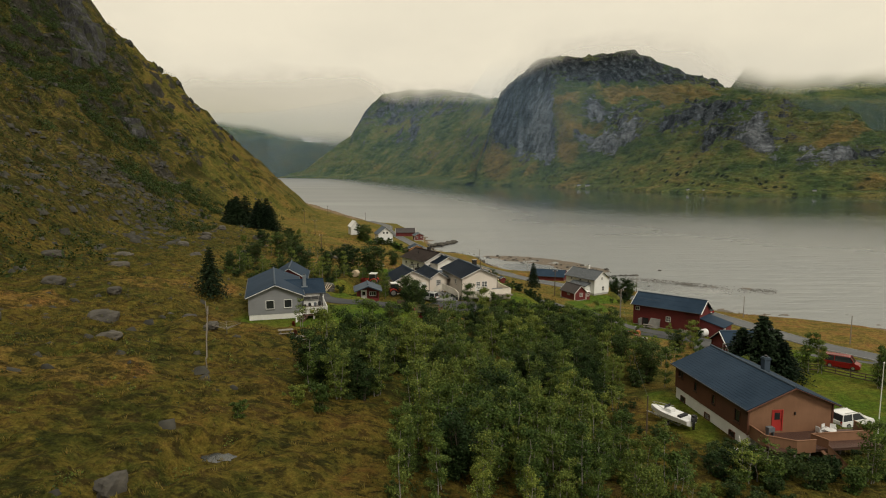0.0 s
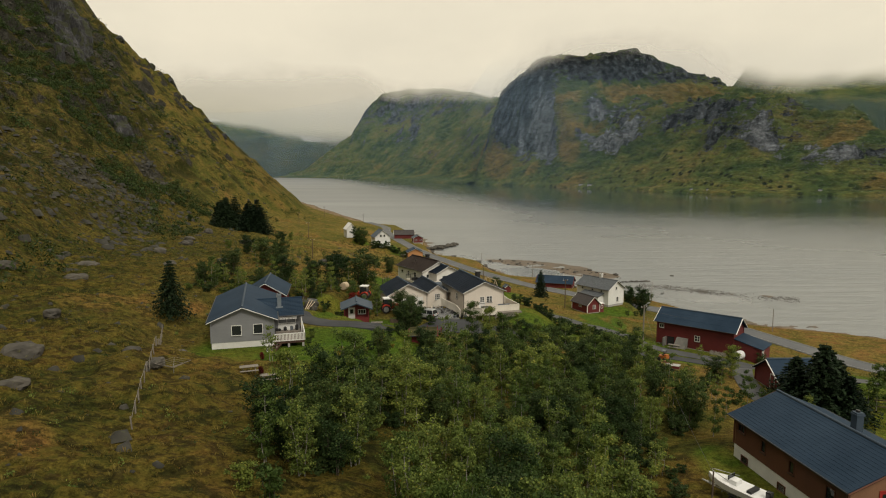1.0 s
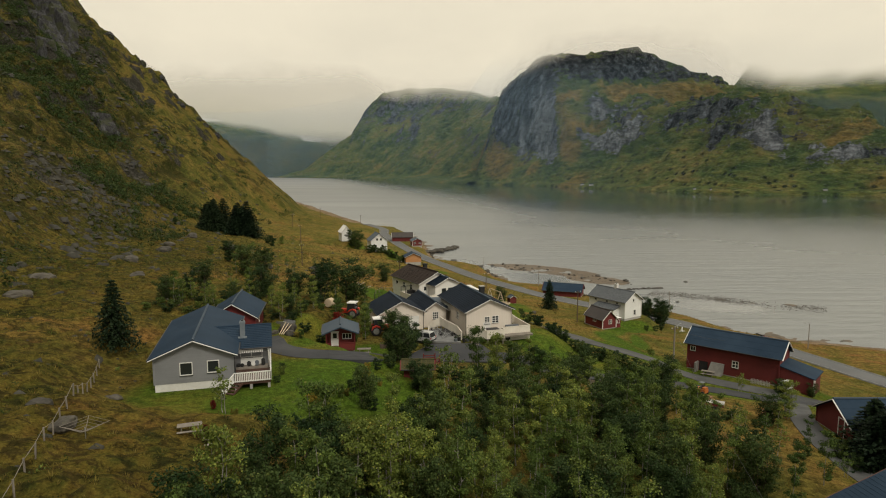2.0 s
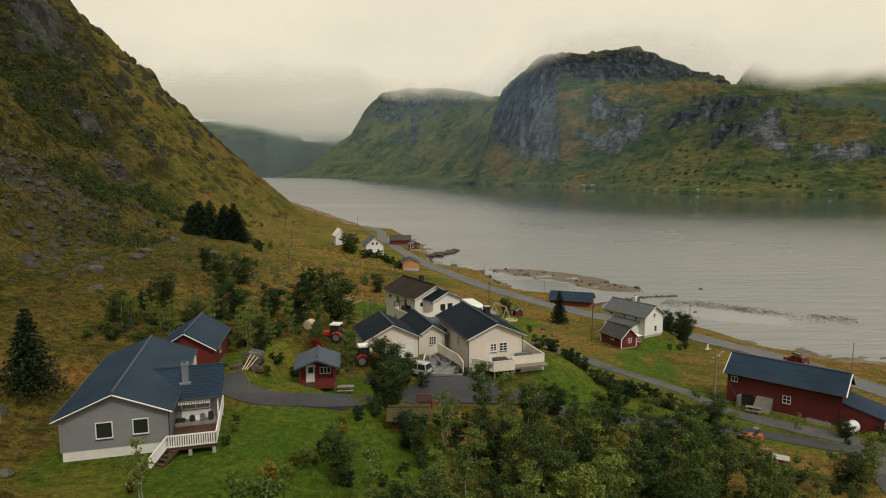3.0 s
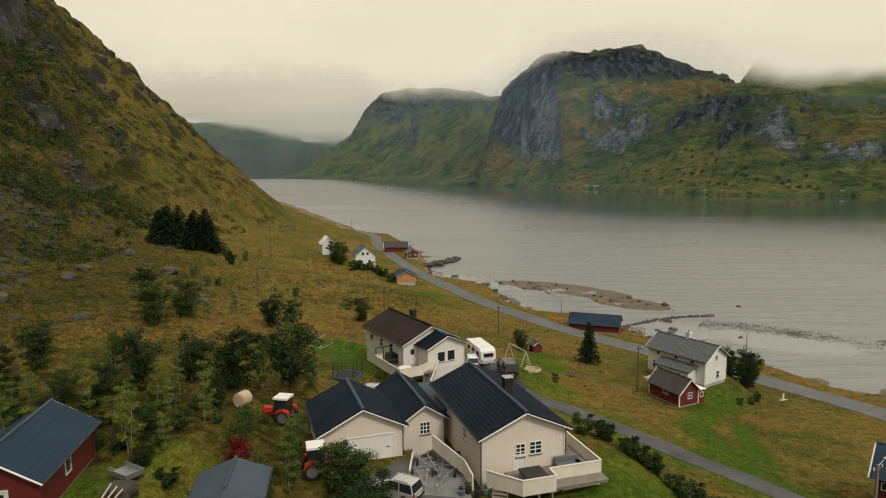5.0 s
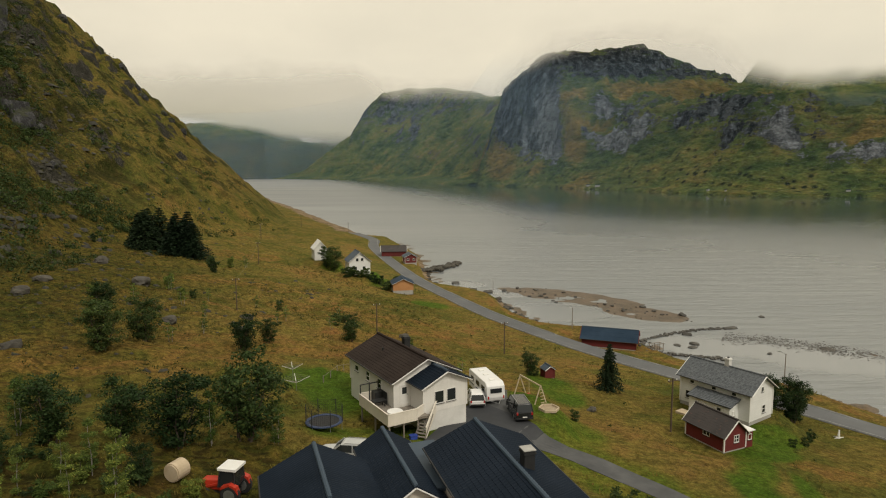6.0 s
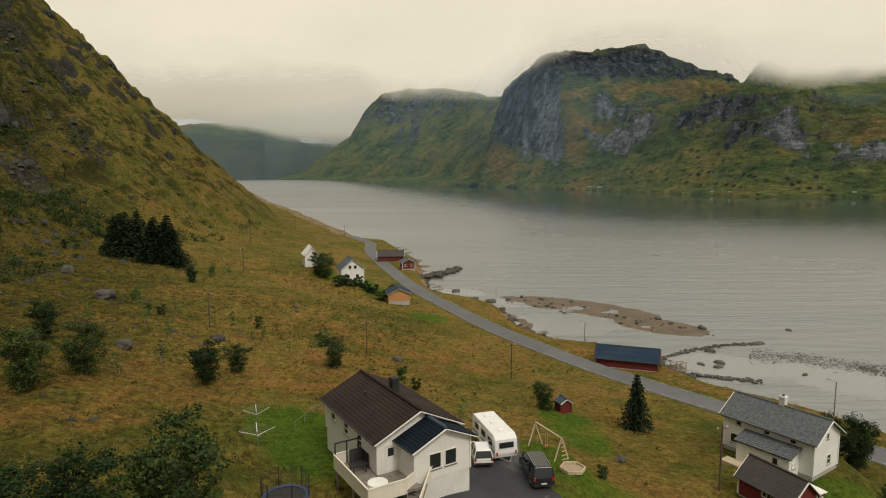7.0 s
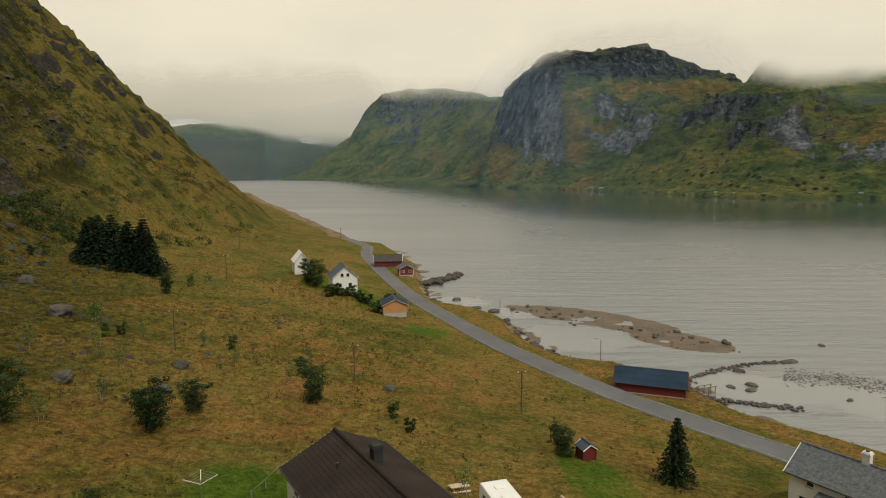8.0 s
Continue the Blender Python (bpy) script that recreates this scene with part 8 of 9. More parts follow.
def car(name, label, m, length, width, height, coat, van=False, roof_box=False, tailgate=1.0):
    """Nose towards +y, wheels on z = 0."""
    c = empty(name, m, label, "car")
    L, W, H = length / 2, width / 2, height
    belt = H * 0.56
    hood = belt * 0.93
    nose = L * (0.42 if not van else 0.66)
    bm = bmesh.new()
    profile_solid(bm, [(-L, 0.32), (-L, belt * 0.98), (nose, belt), (L * 0.9, hood * 0.9), (L, hood * 0.66), (L, 0.3), (L * 0.8, 0.2), (-L * 0.9, 0.2)], W, W * 0.95, 0.2, belt, 0.07)
    part("body", bm, coat, c, smooth=False)
    rear = -L * 0.97
    bm = bmesh.new()
    profile_solid(bm, [(rear, belt - 0.04), (rear + 0.22 * (2 - tailgate), H - 0.08), (nose - (0.75 if not van else 0.55), H - 0.08), (nose + 0.08, belt - 0.04)], W * 0.93, W * 0.76, belt, H, 0.04)
    part("cabin_glass", bm, GLASS, c, "dark tinted car windows")
    bm = bmesh.new()
    profile_solid(bm, [(rear + 0.18, H - 0.09), (rear + 0.3, H), (nose - (0.95 if not van else 0.7), H), (nose - (0.72 if not van else 0.5), H - 0.09)], W * 0.79, W * 0.73, H - 0.1, H, 0.03)
    part("roof", bm, coat, c)
    for sgn in (-1, 1):
        for y0, y1 in ((rear + 0.02, rear + 0.25), (-L * 0.38, -L * 0.36), (nose + 0.05, nose - (0.72 if not van else 0.5))):
            part("pillar", one(beam, (sgn * W * 0.945, y0, belt - 0.03), (sgn * W * 0.775, y1, H - 0.06), 0.07, 0.12), coat, c)
        part("headlight", boxes((sgn * W * 0.62 - 0.16, sgn * W * 0.62 + 0.16, L * 0.93, L * 0.99, hood * 0.66, hood * 0.82)), STEEL, c)
        part("tail_light", boxes((sgn * W * 0.84 - 0.09, sgn * W * 0.84 + 0.09, -L - 0.02, -L + 0.1, belt * 0.72, belt * 1.0)), LAMP_RED, c)
        part("mirror", boxes((sgn * (W + 0.08) - 0.09, sgn * (W + 0.08) + 0.09, nose - 0.2, nose - 0.08, belt, belt + 0.14)), coat, c)
        for yy in (-L * 0.6, L * 0.62):
            wheel(c, sgn * (W - 0.10), yy, 0.33, 0.22)
    part("bumper", boxes((-W * 0.94, W * 0.94, -L - 0.05, -L + 0.1, 0.3, 0.5)), DARK_METAL, c)
    part("plate", boxes((-0.25, 0.25, -L - 0.065, -L - 0.05, 0.52, 0.63)), WHITE_PAINT, c)
    for sgn in (-1, 1):
        part("roof_rail", one(beam, (sgn * W * 0.7, rear + 0.5, H + 0.05), (sgn * W * 0.7, nose - 1.1, H + 0.05), 0.04), STEEL, c)
    if roof_box:
        bm = bmesh.new()
        profile_solid(bm, [(-1.0, H + 0.12), (-0.9, H + 0.4), (0.5, H + 0.42), (0.95, H + 0.2), (0.9, H + 0.12)], 0.42, 0.36, H + 0.1, H + 0.42, 0.05)
        part("roof_box", bm, CAR_BLACK, c, "black roof box")
    return c


car("red_car", "red estate car with a black roof box on the road", pose(68.6, 160.2, at(68.6, 160.2) + 0.1, 0, 0, 20), 4.3, 1.8, 1.55, CAR_RED, roof_box=True)
car("red_van", "red van parked behind the lawn fence", pose(58.2, 88.4, at(58.2, 88.4) + 0.05, 0, 0, -128), 4.7, 1.85, 1.9, CAR_RED, van=True)
car("black_van", "black people carrier parked on the asphalt", pose(9.3, 153.4, at(9.3, 153) + 0.16, 0, 0, 8), 4.8, 1.95, 1.95, CAR_BLACK, van=True)
car("white_car", "white car parked beside the upper house", pose(4.6, 157.2, at(4.6, 157) + 0.14, 0, 0, 4), 4.3, 1.8, 1.6, CAR_WHITE)
car("silver_estate", "silver estate car parked below the trampoline", pose(-7.6, 137.4, at(-7.6, 137.4) + 0.1, 0, 0, 82), 4.6, 1.8, 1.5, CAR_SILVER)
car("estate_car", "silver estate car with red tail lamps on the court", pose(-2.9, 116.6, at(-2.9, 116.6) + 0.20, 0, 0, 62), 4.1, 1.7, 1.5, CAR_SILVER)
car("white_suv", "white car parked beside the brown house", pose(41.2, 60.5, at(41.2, 60.5) + 0.05, 0, 0, -72), 4.4, 1.8, 1.55, CAR_WHITE)

caravan = empty("caravan", pose(6.0, 159.3, at(6, 159.3) + 0.12, 0, 0, 17), "long white touring caravan with dark windows", "caravan")
bm = bmesh.new()
profile_solid(bm, [(-3.1, 0.45), (-3.25, 0.9), (-3.1, 2.2), (-2.6, 2.58), (3.0, 2.58), (3.2, 2.2), (3.2, 0.45)], 1.15, 1.12, 0.4, 2.6, 0.1)
part("body", bm, CAR_WHITE, caravan)
for y0, y1 in ((-2.4, -1.4), (-0.6, 0.4), (1.3, 2.2)):
    for sg in (-1, 1):
        part("window", boxes((sg * 1.15 - 0.03, sg * 1.15 + 0.03, y0, y1, 1.45, 2.0)), GLASS, caravan)
part("window", boxes((-0.7, 0.7, -3.27, -3.15, 1.45, 1.95)), GLASS, caravan)
part("door", boxes((-1.19, -1.13, 0.6, 1.15, 0.5, 2.2)), WHITE_PAINT, caravan)
for y0 in (-1.8, 0.2, 1.8):
    part("roof_hatch", boxes((-0.3, 0.3, y0 - 0.3, y0 + 0.3, 2.56, 2.66)), WHITE_PAINT, caravan)
part("stripe", boxes((-1.165, -1.145, -3.0, 3.0, 0.95, 1.1), (1.145, 1.165, -3.0, 3.0, 0.95, 1.1)), GREY_TARP, caravan)
for sg in (-1, 1):
    wheel(caravan, sg * 1.05, 0.1, 0.34, 0.2)
    part("tail_light", boxes((sg * 0.95 - 0.08, sg * 0.95 + 0.08, -3.26, -3.18, 0.75, 1.1)), LAMP_RED, caravan)
bm = bmesh.new()
beam(bm, (-0.6, -3.1, 0.45), (0, -4.1, 0.45), 0.08)
beam(bm, (0.6, -3.1, 0.45), (0, -4.1, 0.45), 0.08)
part("drawbar", bm, STEEL, caravan)


def tractor(m, label):
    t = empty("tractor", m, label, "tractor")
    bm = bmesh.new()
    profile_solid(bm, [(0.3, 0.75), (0.3, 1.5), (2.0, 1.4), (2.15, 1.1), (2.1, 0.75)], 0.42, 0.36, 0.7, 1.5, 0.06)
    part("bonnet", bm, TRACTOR_RED, t)
    part("chassis", boxes((-0.35, 0.35, -0.8, 2.0, 0.5, 0.8)), DARK_METAL, t)
    bm = bmesh.new()
    profile_solid(bm, [(-0.9, 1.1), (-0.8, 2.45), (0.3, 2.45), (0.5, 1.1)], 0.7, 0.62, 1.1, 2.45, 0.04)
    cab = part("cab", bm, GLASS, t)
    part("cab_roof", boxes((-0.75, 0.75, -1.0, 0.45, 2.42, 2.6)), WHITE_PAINT, cab)
    for sg in (-1, 1):
        for y0, y1 in ((-0.9, -0.82), (0.48, 0.32)):
            part("post", one(beam, (sg * 0.71, y0, 1.1), (sg * 0.64, y1, 2.45), 0.07), DARK_METAL, cab)
        bm = bmesh.new()
        profile_solid(bm, [(-1.3, 0.9), (-1.15, 1.4), (-0.6, 1.6), (0.0, 1.4), (0.15, 1.1), (-0.6, 1.45)], 0.2, 0.2, 0.9, 1.6, 0.0)
        bmesh.ops.translate(bm, verts=bm.verts, vec=(sg * 0.85, 0, 0))
        part("mudguard", bm, TRACTOR_RED, t)
        wheel(t, sg * 0.85, -0.6, 0.75, 0.45)
        wheel(t, sg * 0.75, 1.55, 0.5, 0.3)
        part("loader_arm", one(beam, (sg * 0.5, 0.2, 1.4), (sg * 0.5, 2.7, 0.6), 0.12, 0.16), TRACTOR_RED, t)
    part("bucket", boxes((-0.9, 0.9, 2.6, 3.2, 0.15, 0.25), (-0.9, 0.9, 2.6, 2.68, 0.15, 0.75)), DARK_METAL, t)
    return t


tractor(pose(-9.2, 119.4, at(-9.2, 119.4), 0, 0, -75), "red tractor with a loader beside the garage")
tractor(pose(-14.9, 129.6, at(-14.9, 129.6), 0, 0, 78), "red tractor with a white cab roof among trees")
for k, (x, y) in enumerate(((-18.2, 128.6),)):
    bm = bmesh.new()
    bmesh.ops.create_cone(bm, cap_ends=True, segments=20, radius1=0.7, radius2=0.7, depth=1.25, matrix=pose(0, 0, 0.68, 0, 90, 0))
    bmesh.ops.bevel(bm, geom=[e for e in bm.edges if e.calc_face_angle(0) > 1], offset=0.08, segments=2, affect="EDGES")
    o = part("hay_bale", bm, PALE_WOOD)
    o.matrix_world = pose(x, y, at(x, y), 0, 0, 70 + 20 * k)
    tagged(o, "round straw bale lying beside the trees", "bale")


# ---- boats and trailers ----
def boat(name, m, length, beam_w, label, motor=True):
    b = empty(name, m, label, "boat")
    bm = bmesh.new()
    n = 9
    rings = []
    for i in range(n):
        k = i / (n - 1)
        y = -length / 2 + length * k
        w = beam_w / 2 * (1 - max(0, (k - 0.45) / 0.55) ** 2.2 * 0.97)
        keel = 0.0 + 0.45 * max(0, (k - 0.6) / 0.4) ** 2
        top = 0.75 + 0.15 * k
        rings.append([bm.verts.new(p) for p in ((-w, y, top), (-w * 0.88, y, 0.32 + keel * 0.5), (0, y, keel), (w * 0.88, y, 0.32 + keel * 0.5), (w, y, top), (w * 0.8, y, top - 0.02), (-w * 0.8, y, top - 0.02))])
    for a, c in zip(rings, rings[1:]):
        for j in range(7):
            bm.faces.new((a[j], a[(j + 1) % 7], c[(j + 1) % 7], c[j]))
    bm.faces.new(rings[0])
    part("hull", bm, CAR_WHITE, b)
    part("console", boxes((-0.4, 0.4, -0.2, 0.4, 0.7, 1.15)), CAR_WHITE, b)
    part("windscreen", one(beam, (-0.45, 0.45, 1.25), (0.45, 0.45, 1.25), 0.05, 0.35), GLASS, b)
    part("seat", boxes((-0.6, 0.6, -length * 0.32, -length * 0.24, 0.75, 0.95)), RUBBER, b)
    bm = bmesh.new()
    for sg in (-1, 1):
        beam(bm, (sg * beam_w * 0.42, length * 0.05, 1.15), (sg * 0.1, length * 0.46, 1.2), 0.035)
    part("bow_rail", bm, STEEL, b)
    if motor:
        part("outboard_motor", boxes((-0.2, 0.2, -length / 2 - 0.4, -length / 2 - 0.02, 0.6, 1.25), (-0.08, 0.08, -length / 2 - 0.3, -length / 2 - 0.1, -0.2, 0.6)), CAR_BLACK, b)
    return b


def trailer(m, length, label):
    t = empty("boat_trailer", m, label, "trailer")
    bm = bmesh.new()
    beam(bm, (-0.55, -length * 0.35, 0.4), (0, length * 0.5, 0.42), 0.08)
    beam(bm, (0.55, -length * 0.35, 0.4), (0, length * 0.5, 0.42), 0.08)
    for k in (-0.33, -0.12, 0.1):
        beam(bm, (-0.6 + k * 0.4, length * k, 0.42), (0.6 - k * 0.4, length * k, 0.42), 0.07)
    part("trailer_frame", bm, STEEL, t)
    for sg in (-1, 1):
        wheel(t, sg * 0.8, -length * 0.1, 0.28, 0.16)
        part("mudguard", boxes((sg * 0.8 - 0.12, sg * 0.8 + 0.12, -length * 0.1 - 0.32, -length * 0.1 + 0.32, 0.58, 0.62)), DARK_METAL, t)
        part("roller_arm", one(beam, (sg * 0.5, -length * 0.3, 0.45), (sg * 0.5, -length * 0.3, 0.8), 0.06), STEEL, t)
    part("winch_post", one(beam, (0, length * 0.36, 0.4), (0, length * 0.36, 1.0), 0.08), STEEL, t)
    return t


boat("motor_boat", pose(22.6, 59.4, at(22.6, 59.4) + 0.45, 0, 0, 35), 4.6, 1.8, "white open motor boat with a black outboard motor")
trailer(pose(22.4, 59.7, at(22.4, 59.7) + 0.02, 0, 0, 35), 5.0, "steel boat trailer under the motor boat")
trailer(pose(0.8, 119.2, at(0.8, 119.2) + 0.19, 0, 0, 165), 4.6, "galvanised boat trailer standing in the yard")
trailer(pose(-0.6, 121.0, at(-0.6, 121.0) + 0.19, 0, 0, 205), 4.0, "galvanised boat trailer standing in the yard")
trailer(pose(-0.9, 119.0, at(-0.9, 119.0) + 0.19, 0, 0, 188), 3.8, "galvanised boat trailer standing in the yard")
for i, (px_, py_, tall) in enumerate(((2.6, 117.0, 0.5), (2.1, 116.7, 0.4), (3.3, 116.4, 0.55), (3.9, 116.9, 0.4))):
    bm = bmesh.new()
    bmesh.ops.create_cone(bm, cap_ends=True, segments=12, radius1=0.2, radius2=0.28, depth=tall, matrix=Matrix.Translation((0, 0, tall / 2)))
    pot = part("pot", bm, (RUBBER, GREY_TARP)[i % 2])
    planter = empty("plant_pot", pose(px_, py_, at(px_, py_) + 0.17), "dark plant pot by the deck steps", "plant pot")
    pot.parent = planter
    quad_object("plant", leaf_quads(np.random.default_rng(70 + i), [(0, 0, tall + 0.15), (0.1, 0.05, tall + 0.3), (-0.1, 0, tall + 0.2)], [0.22] * 3, 16, 0.12), DARK_LEAF, planter)
car_trailer = empty("car_trailer", pose(-21.5, 113.4, at(-21.5, 113.4), 0, 0, 60), "small grey car trailer beside the red garage", "trailer")
part("tray", boxes((-0.7, 0.7, -1.1, 1.1, 0.5, 0.56), (-0.7, -0.66, -1.1, 1.1, 0.5, 0.9), (0.66, 0.7, -1.1, 1.1, 0.5, 0.9), (-0.7, 0.7, -1.1, -1.06, 0.5, 0.9)), STEEL, car_trailer)
for sg in (-1, 1):
    wheel(car_trailer, sg * 0.78, 0, 0.28, 0.16)
part("drawbar", one(beam, (0, 1.1, 0.5), (0, 2.1, 0.45), 0.07), STEEL, car_trailer)

# ---- garden things ----
tramp = empty("trampoline", pose(-11.0, 145.6, at(-11, 145.6)), "round trampoline with a dark blue edge and safety net", "trampoline")
bm = bmesh.new()
bmesh.ops.create_cone(bm, cap_ends=True, segments=28, radius1=1.55, radius2=1.55, depth=0.03, matrix=Matrix.Translation((0, 0, 0.85)))
part("mat", bm, RUBBER, tramp)
bm = bmesh.new()
for i in range(28):
    a, b = 2 * math.pi * i / 28, 2 * math.pi * (i + 1) / 28
    vs = [bm.verts.new((r * math.cos(t), r * math.sin(t), z)) for z in (0.86, 0.92) for r, t in ((1.5, a), (1.85, a), (1.85, b), (1.5, b))]
    for f in ((0, 3, 2, 1), (4, 5, 6, 7), (1, 2, 6, 5), (0, 4, 7, 3)):
        bm.faces.new([vs[j] for j in f])
part("padding", bm, paint("navy_padding", (0.02, 0.04, 0.10), (0.03, 0.055, 0.13), 2, 0.6), tramp)
for i in range(6):
    a = 2 * math.pi * i / 6
    part("leg", one(tube, (1.75 * math.cos(a), 1.75 * math.sin(a), 0), (1.75 * math.cos(a), 1.75 * math.sin(a), 0.88), 0.035), STEEL, tramp)
    part("net_pole", one(tube, (1.8 * math.cos(a), 1.8 * math.sin(a), 0.88), (1.82 * math.cos(a), 1.82 * math.sin(a), 2.6), 0.04), RUBBER, tramp)
bm = bmesh.new()
for i in range(56):
    a = 2 * math.pi * i / 56
    beam(bm, (1.8 * math.cos(a), 1.8 * math.sin(a), 0.9), (1.8 * math.cos(a), 1.8 * math.sin(a), 2.5), 0.010)
for k in range(9):
    for i in range(24):
        a, b = 2 * math.pi * i / 24, 2 * math.pi * (i + 1) / 24
        beam(bm, (1.8 * math.cos(a), 1.8 * math.sin(a), 0.95 + 0.19 * k), (1.8 * math.cos(b), 1.8 * math.sin(b), 0.95 + 0.19 * k), 0.010)
net = part("net", bm, RUBBER, tramp)
net["kind"] = "stuff"


def clothes_dryer(x, y, h, r, label, arms=None):
    d = empty("clothes_dryer", pose(x, y, at(x, y), 0, 0, 20), label, "clothes dryer")
    part("post", one(tube, (0, 0, -0.3), (0, 0, h), 0.035), STEEL, d)
    for i in range(4):
        a = math.pi / 2 * i
        part("arm", one(beam, (0, 0, h - 0.35), (r * math.cos(a), r * math.sin(a), h + 0.25), 0.035 if arms else 0.05), arms or WHITE_PAINT, d)
    for k in range(1, 6):
        bm = bmesh.new()
        for i in range(4):
            a, b = math.pi / 2 * i, math.pi / 2 * (i + 1)
            q = k / 5
            beam(bm, (r * q * math.cos(a), r * q * math.sin(a), h - 0.35 + 0.6 * q), (r * q * math.cos(b), r * q * math.sin(b), h - 0.35 + 0.6 * q), 0.018)
        part("line", bm, GREY_WOOD, d)


clothes_dryer(-16.2, 155.9, 1.3, 1.6, "low rotary clothes dryer with pale lines")
clothes_dryer(-18.0, 161.6, 1.9, 1.3, "rotary clothes dryer with raised arms")
clothes_dryer(-25.4, 71.6, 0.9, 1.6, "old rotary clothes dryer on the rough grass", GREY_WOOD)
play = empty("swing_frame", pose(11.6, 158.5, at(11.6, 158.5), 0, 0, 30), "pale wooden swing frame with a ladder", "swing")
part("top_beam", one(beam, (-0.2, -1.6, 2.1), (-0.2, 2.4, 2.3), 0.12), PALE_WOOD, play)
for yy in (-1.6, 2.4):
    for sg in (-1, 1):
        part("leg", one(beam, (-0.2 + sg * 0.9, yy, -0.2), (-0.2, yy, 2.2), 0.1), PALE_WOOD, play)
for k in range(5):
    part("rung", one(beam, (-0.6 + 0.06 * k, -2.2 + 0.12 * k, 0.3 + 0.35 * k), (0.2 - 0.06 * k, -2.2 + 0.12 * k, 0.3 + 0.35 * k), 0.06), PALE_WOOD, play)
part("swing_seat", boxes((-0.4, 0.0, 0.5, 0.75, 0.5, 0.54)), TRACTOR_RED, play)
for yy in (0.5, 0.75):
    part("rope", one(beam, (-0.2, yy, 0.52), (-0.2, yy, 2.15), 0.02), PALE_WOOD, play)
sand = empty("sandbox", pose(12.9, 155.0, at(12.9, 155.0)), "six-sided pale timber sandbox on the lawn", "sandbox")
for i in range(6):
    a, b = math.pi / 3 * i, math.pi / 3 * (i + 1)
    part("board", one(beam, (1.15 * math.cos(a), 1.15 * math.sin(a), 0.15), (1.15 * math.cos(b), 1.15 * math.sin(b), 0.15), 0.1, 0.3), PALE_WOOD, sand)
bm = bmesh.new()
bmesh.ops.create_cone(bm, cap_ends=True, segments=6, radius1=1.1, radius2=1.1, depth=0.1, matrix=Matrix.Translation((0, 0, 0.06)))
part("sand", bm, paint("sand", (0.28, 0.22, 0.14), (0.36, 0.29, 0.2), 3, 0.95), sand)
tub = part("water_tub", boxes((-0.35, 0.35, -0.25, 0.25, 0, 0.4), (-0.4, 0.4, -0.3, 0.3, 0.36, 0.42)), BLUE_TUB)
tub.matrix_world = pose(-2.2, 146.2, at(-2.2, 146.2), 0, 0, 20)
tagged(tub, "blue plastic tub on the grass", "tub")


def bench_table(x, y, turn, label, mat=GREY_WOOD):
    t = empty("picnic_table", pose(x, y, at(x, y), 0, 0, turn), label, "table")
    for k in range(5):
        part("top_board", boxes((-0.9, 0.9, -0.4 + 0.16 * k, -0.4 + 0.16 * k + 0.14, 0.70, 0.74)), mat, t)
    for sg in (-1, 1):
        part("seat_board", boxes((-0.9, 0.9, sg * 0.72 - 0.13, sg * 0.72 + 0.13, 0.42, 0.46)), mat, t)
        part("leg_frame", boxes((sg * 0.6 - 0.04, sg * 0.6 + 0.04, -0.75, 0.75, 0.36, 0.42), (sg * 0.6 - 0.04, sg * 0.6 + 0.04, -0.3, -0.22, 0, 0.7), (sg * 0.6 - 0.04, sg * 0.6 + 0.04, 0.22, 0.3, 0, 0.7)), mat, t)


bench_table(-19.4, 75.2, 20, "grey weathered picnic table on rough grass")
bench_table(-17.0, 74.2, 25, "grey weathered picnic table on rough grass")
bench_table(-10.2, 109.4, 5, "grey weathered picnic table on the lawn")
# added table takes the place of the small boat near the ramp
bench_table(40.2, 119.9, -30, "wooden table standing in for a small dark boat beside the barn")
bench_table(2.6, 170.2, 15, "pale wooden picnic table behind the house", PALE_WOOD)
# raised bed, gates and the turf-roofed hut near the driveway
bed = empty("raised_bed", pose(-7.6, 112.6, at(-7.6, 112.6), 0, 0, 10), "dark timber raised bed with plants", "planter")
part("frame", boxes((-0.8, 0.8, -0.55, -0.48, 0, 0.6), (-0.8, 0.8, 0.48, 0.55, 0, 0.6), (-0.8, -0.73, -0.48, 0.48, 0, 0.6), (0.73, 0.8, -0.48, 0.48, 0, 0.6)), POLE_WOOD, bed)
quad_object("plants", leaf_quads(np.random.default_rng(3), [(x * 0.3, y * 0.25, 0.6) for x in (-2, -1, 0, 1, 2) for y in (-1, 0, 1)], [0.25] * 15, 14, 0.12), BIRCH_LEAF, bed)
for gx, gy, turn in ((-1.5, 107.4, 10), (-0.4, 105.4, 70)):
    g = empty("gate", pose(gx, gy, at(gx, gy), 0, 0, turn), "small red-brown wooden gate by the driveway", "gate")
    for zz in (0.25, 0.55, 0.85):
        part("rail", boxes((-0.75, 0.75, -0.03, 0.03, zz - 0.06, zz + 0.06)), RED_BOARDS, g)
    for xx in (-0.75, 0.75):
        part("post", boxes((xx - 0.06, xx + 0.06, -0.06, 0.06, -0.3, 1.15)), RED_BOARDS, g)
hut, _ = gable_house("turf_hut", "little red hut with a mossy turf roof", -4.1, 98.5, at(-2.6, 98.0), -88, 2.3, 3.0, 1.75, 2.2, RED_BOARDS, paint("turf", (0.028, 0.032, 0.010), (0.075, 0.065, 0.02), 2.5, 0.95, bump=0.8), base=0.05, ribs=False, over=0.4, category="hut", corner=RED_BOARDS, barge=RED_BOARDS)
quad_object("turf_grass", leaf_quads(np.random.default_rng(4), [(x * 0.3, y * 0.4, 2.1 - 0.42 * abs(x * 0.3)) for x in range(-4, 5) for y in range(0, 8)], [0.2] * 72, 10, 0.16), GRASS_BLADES, hut)
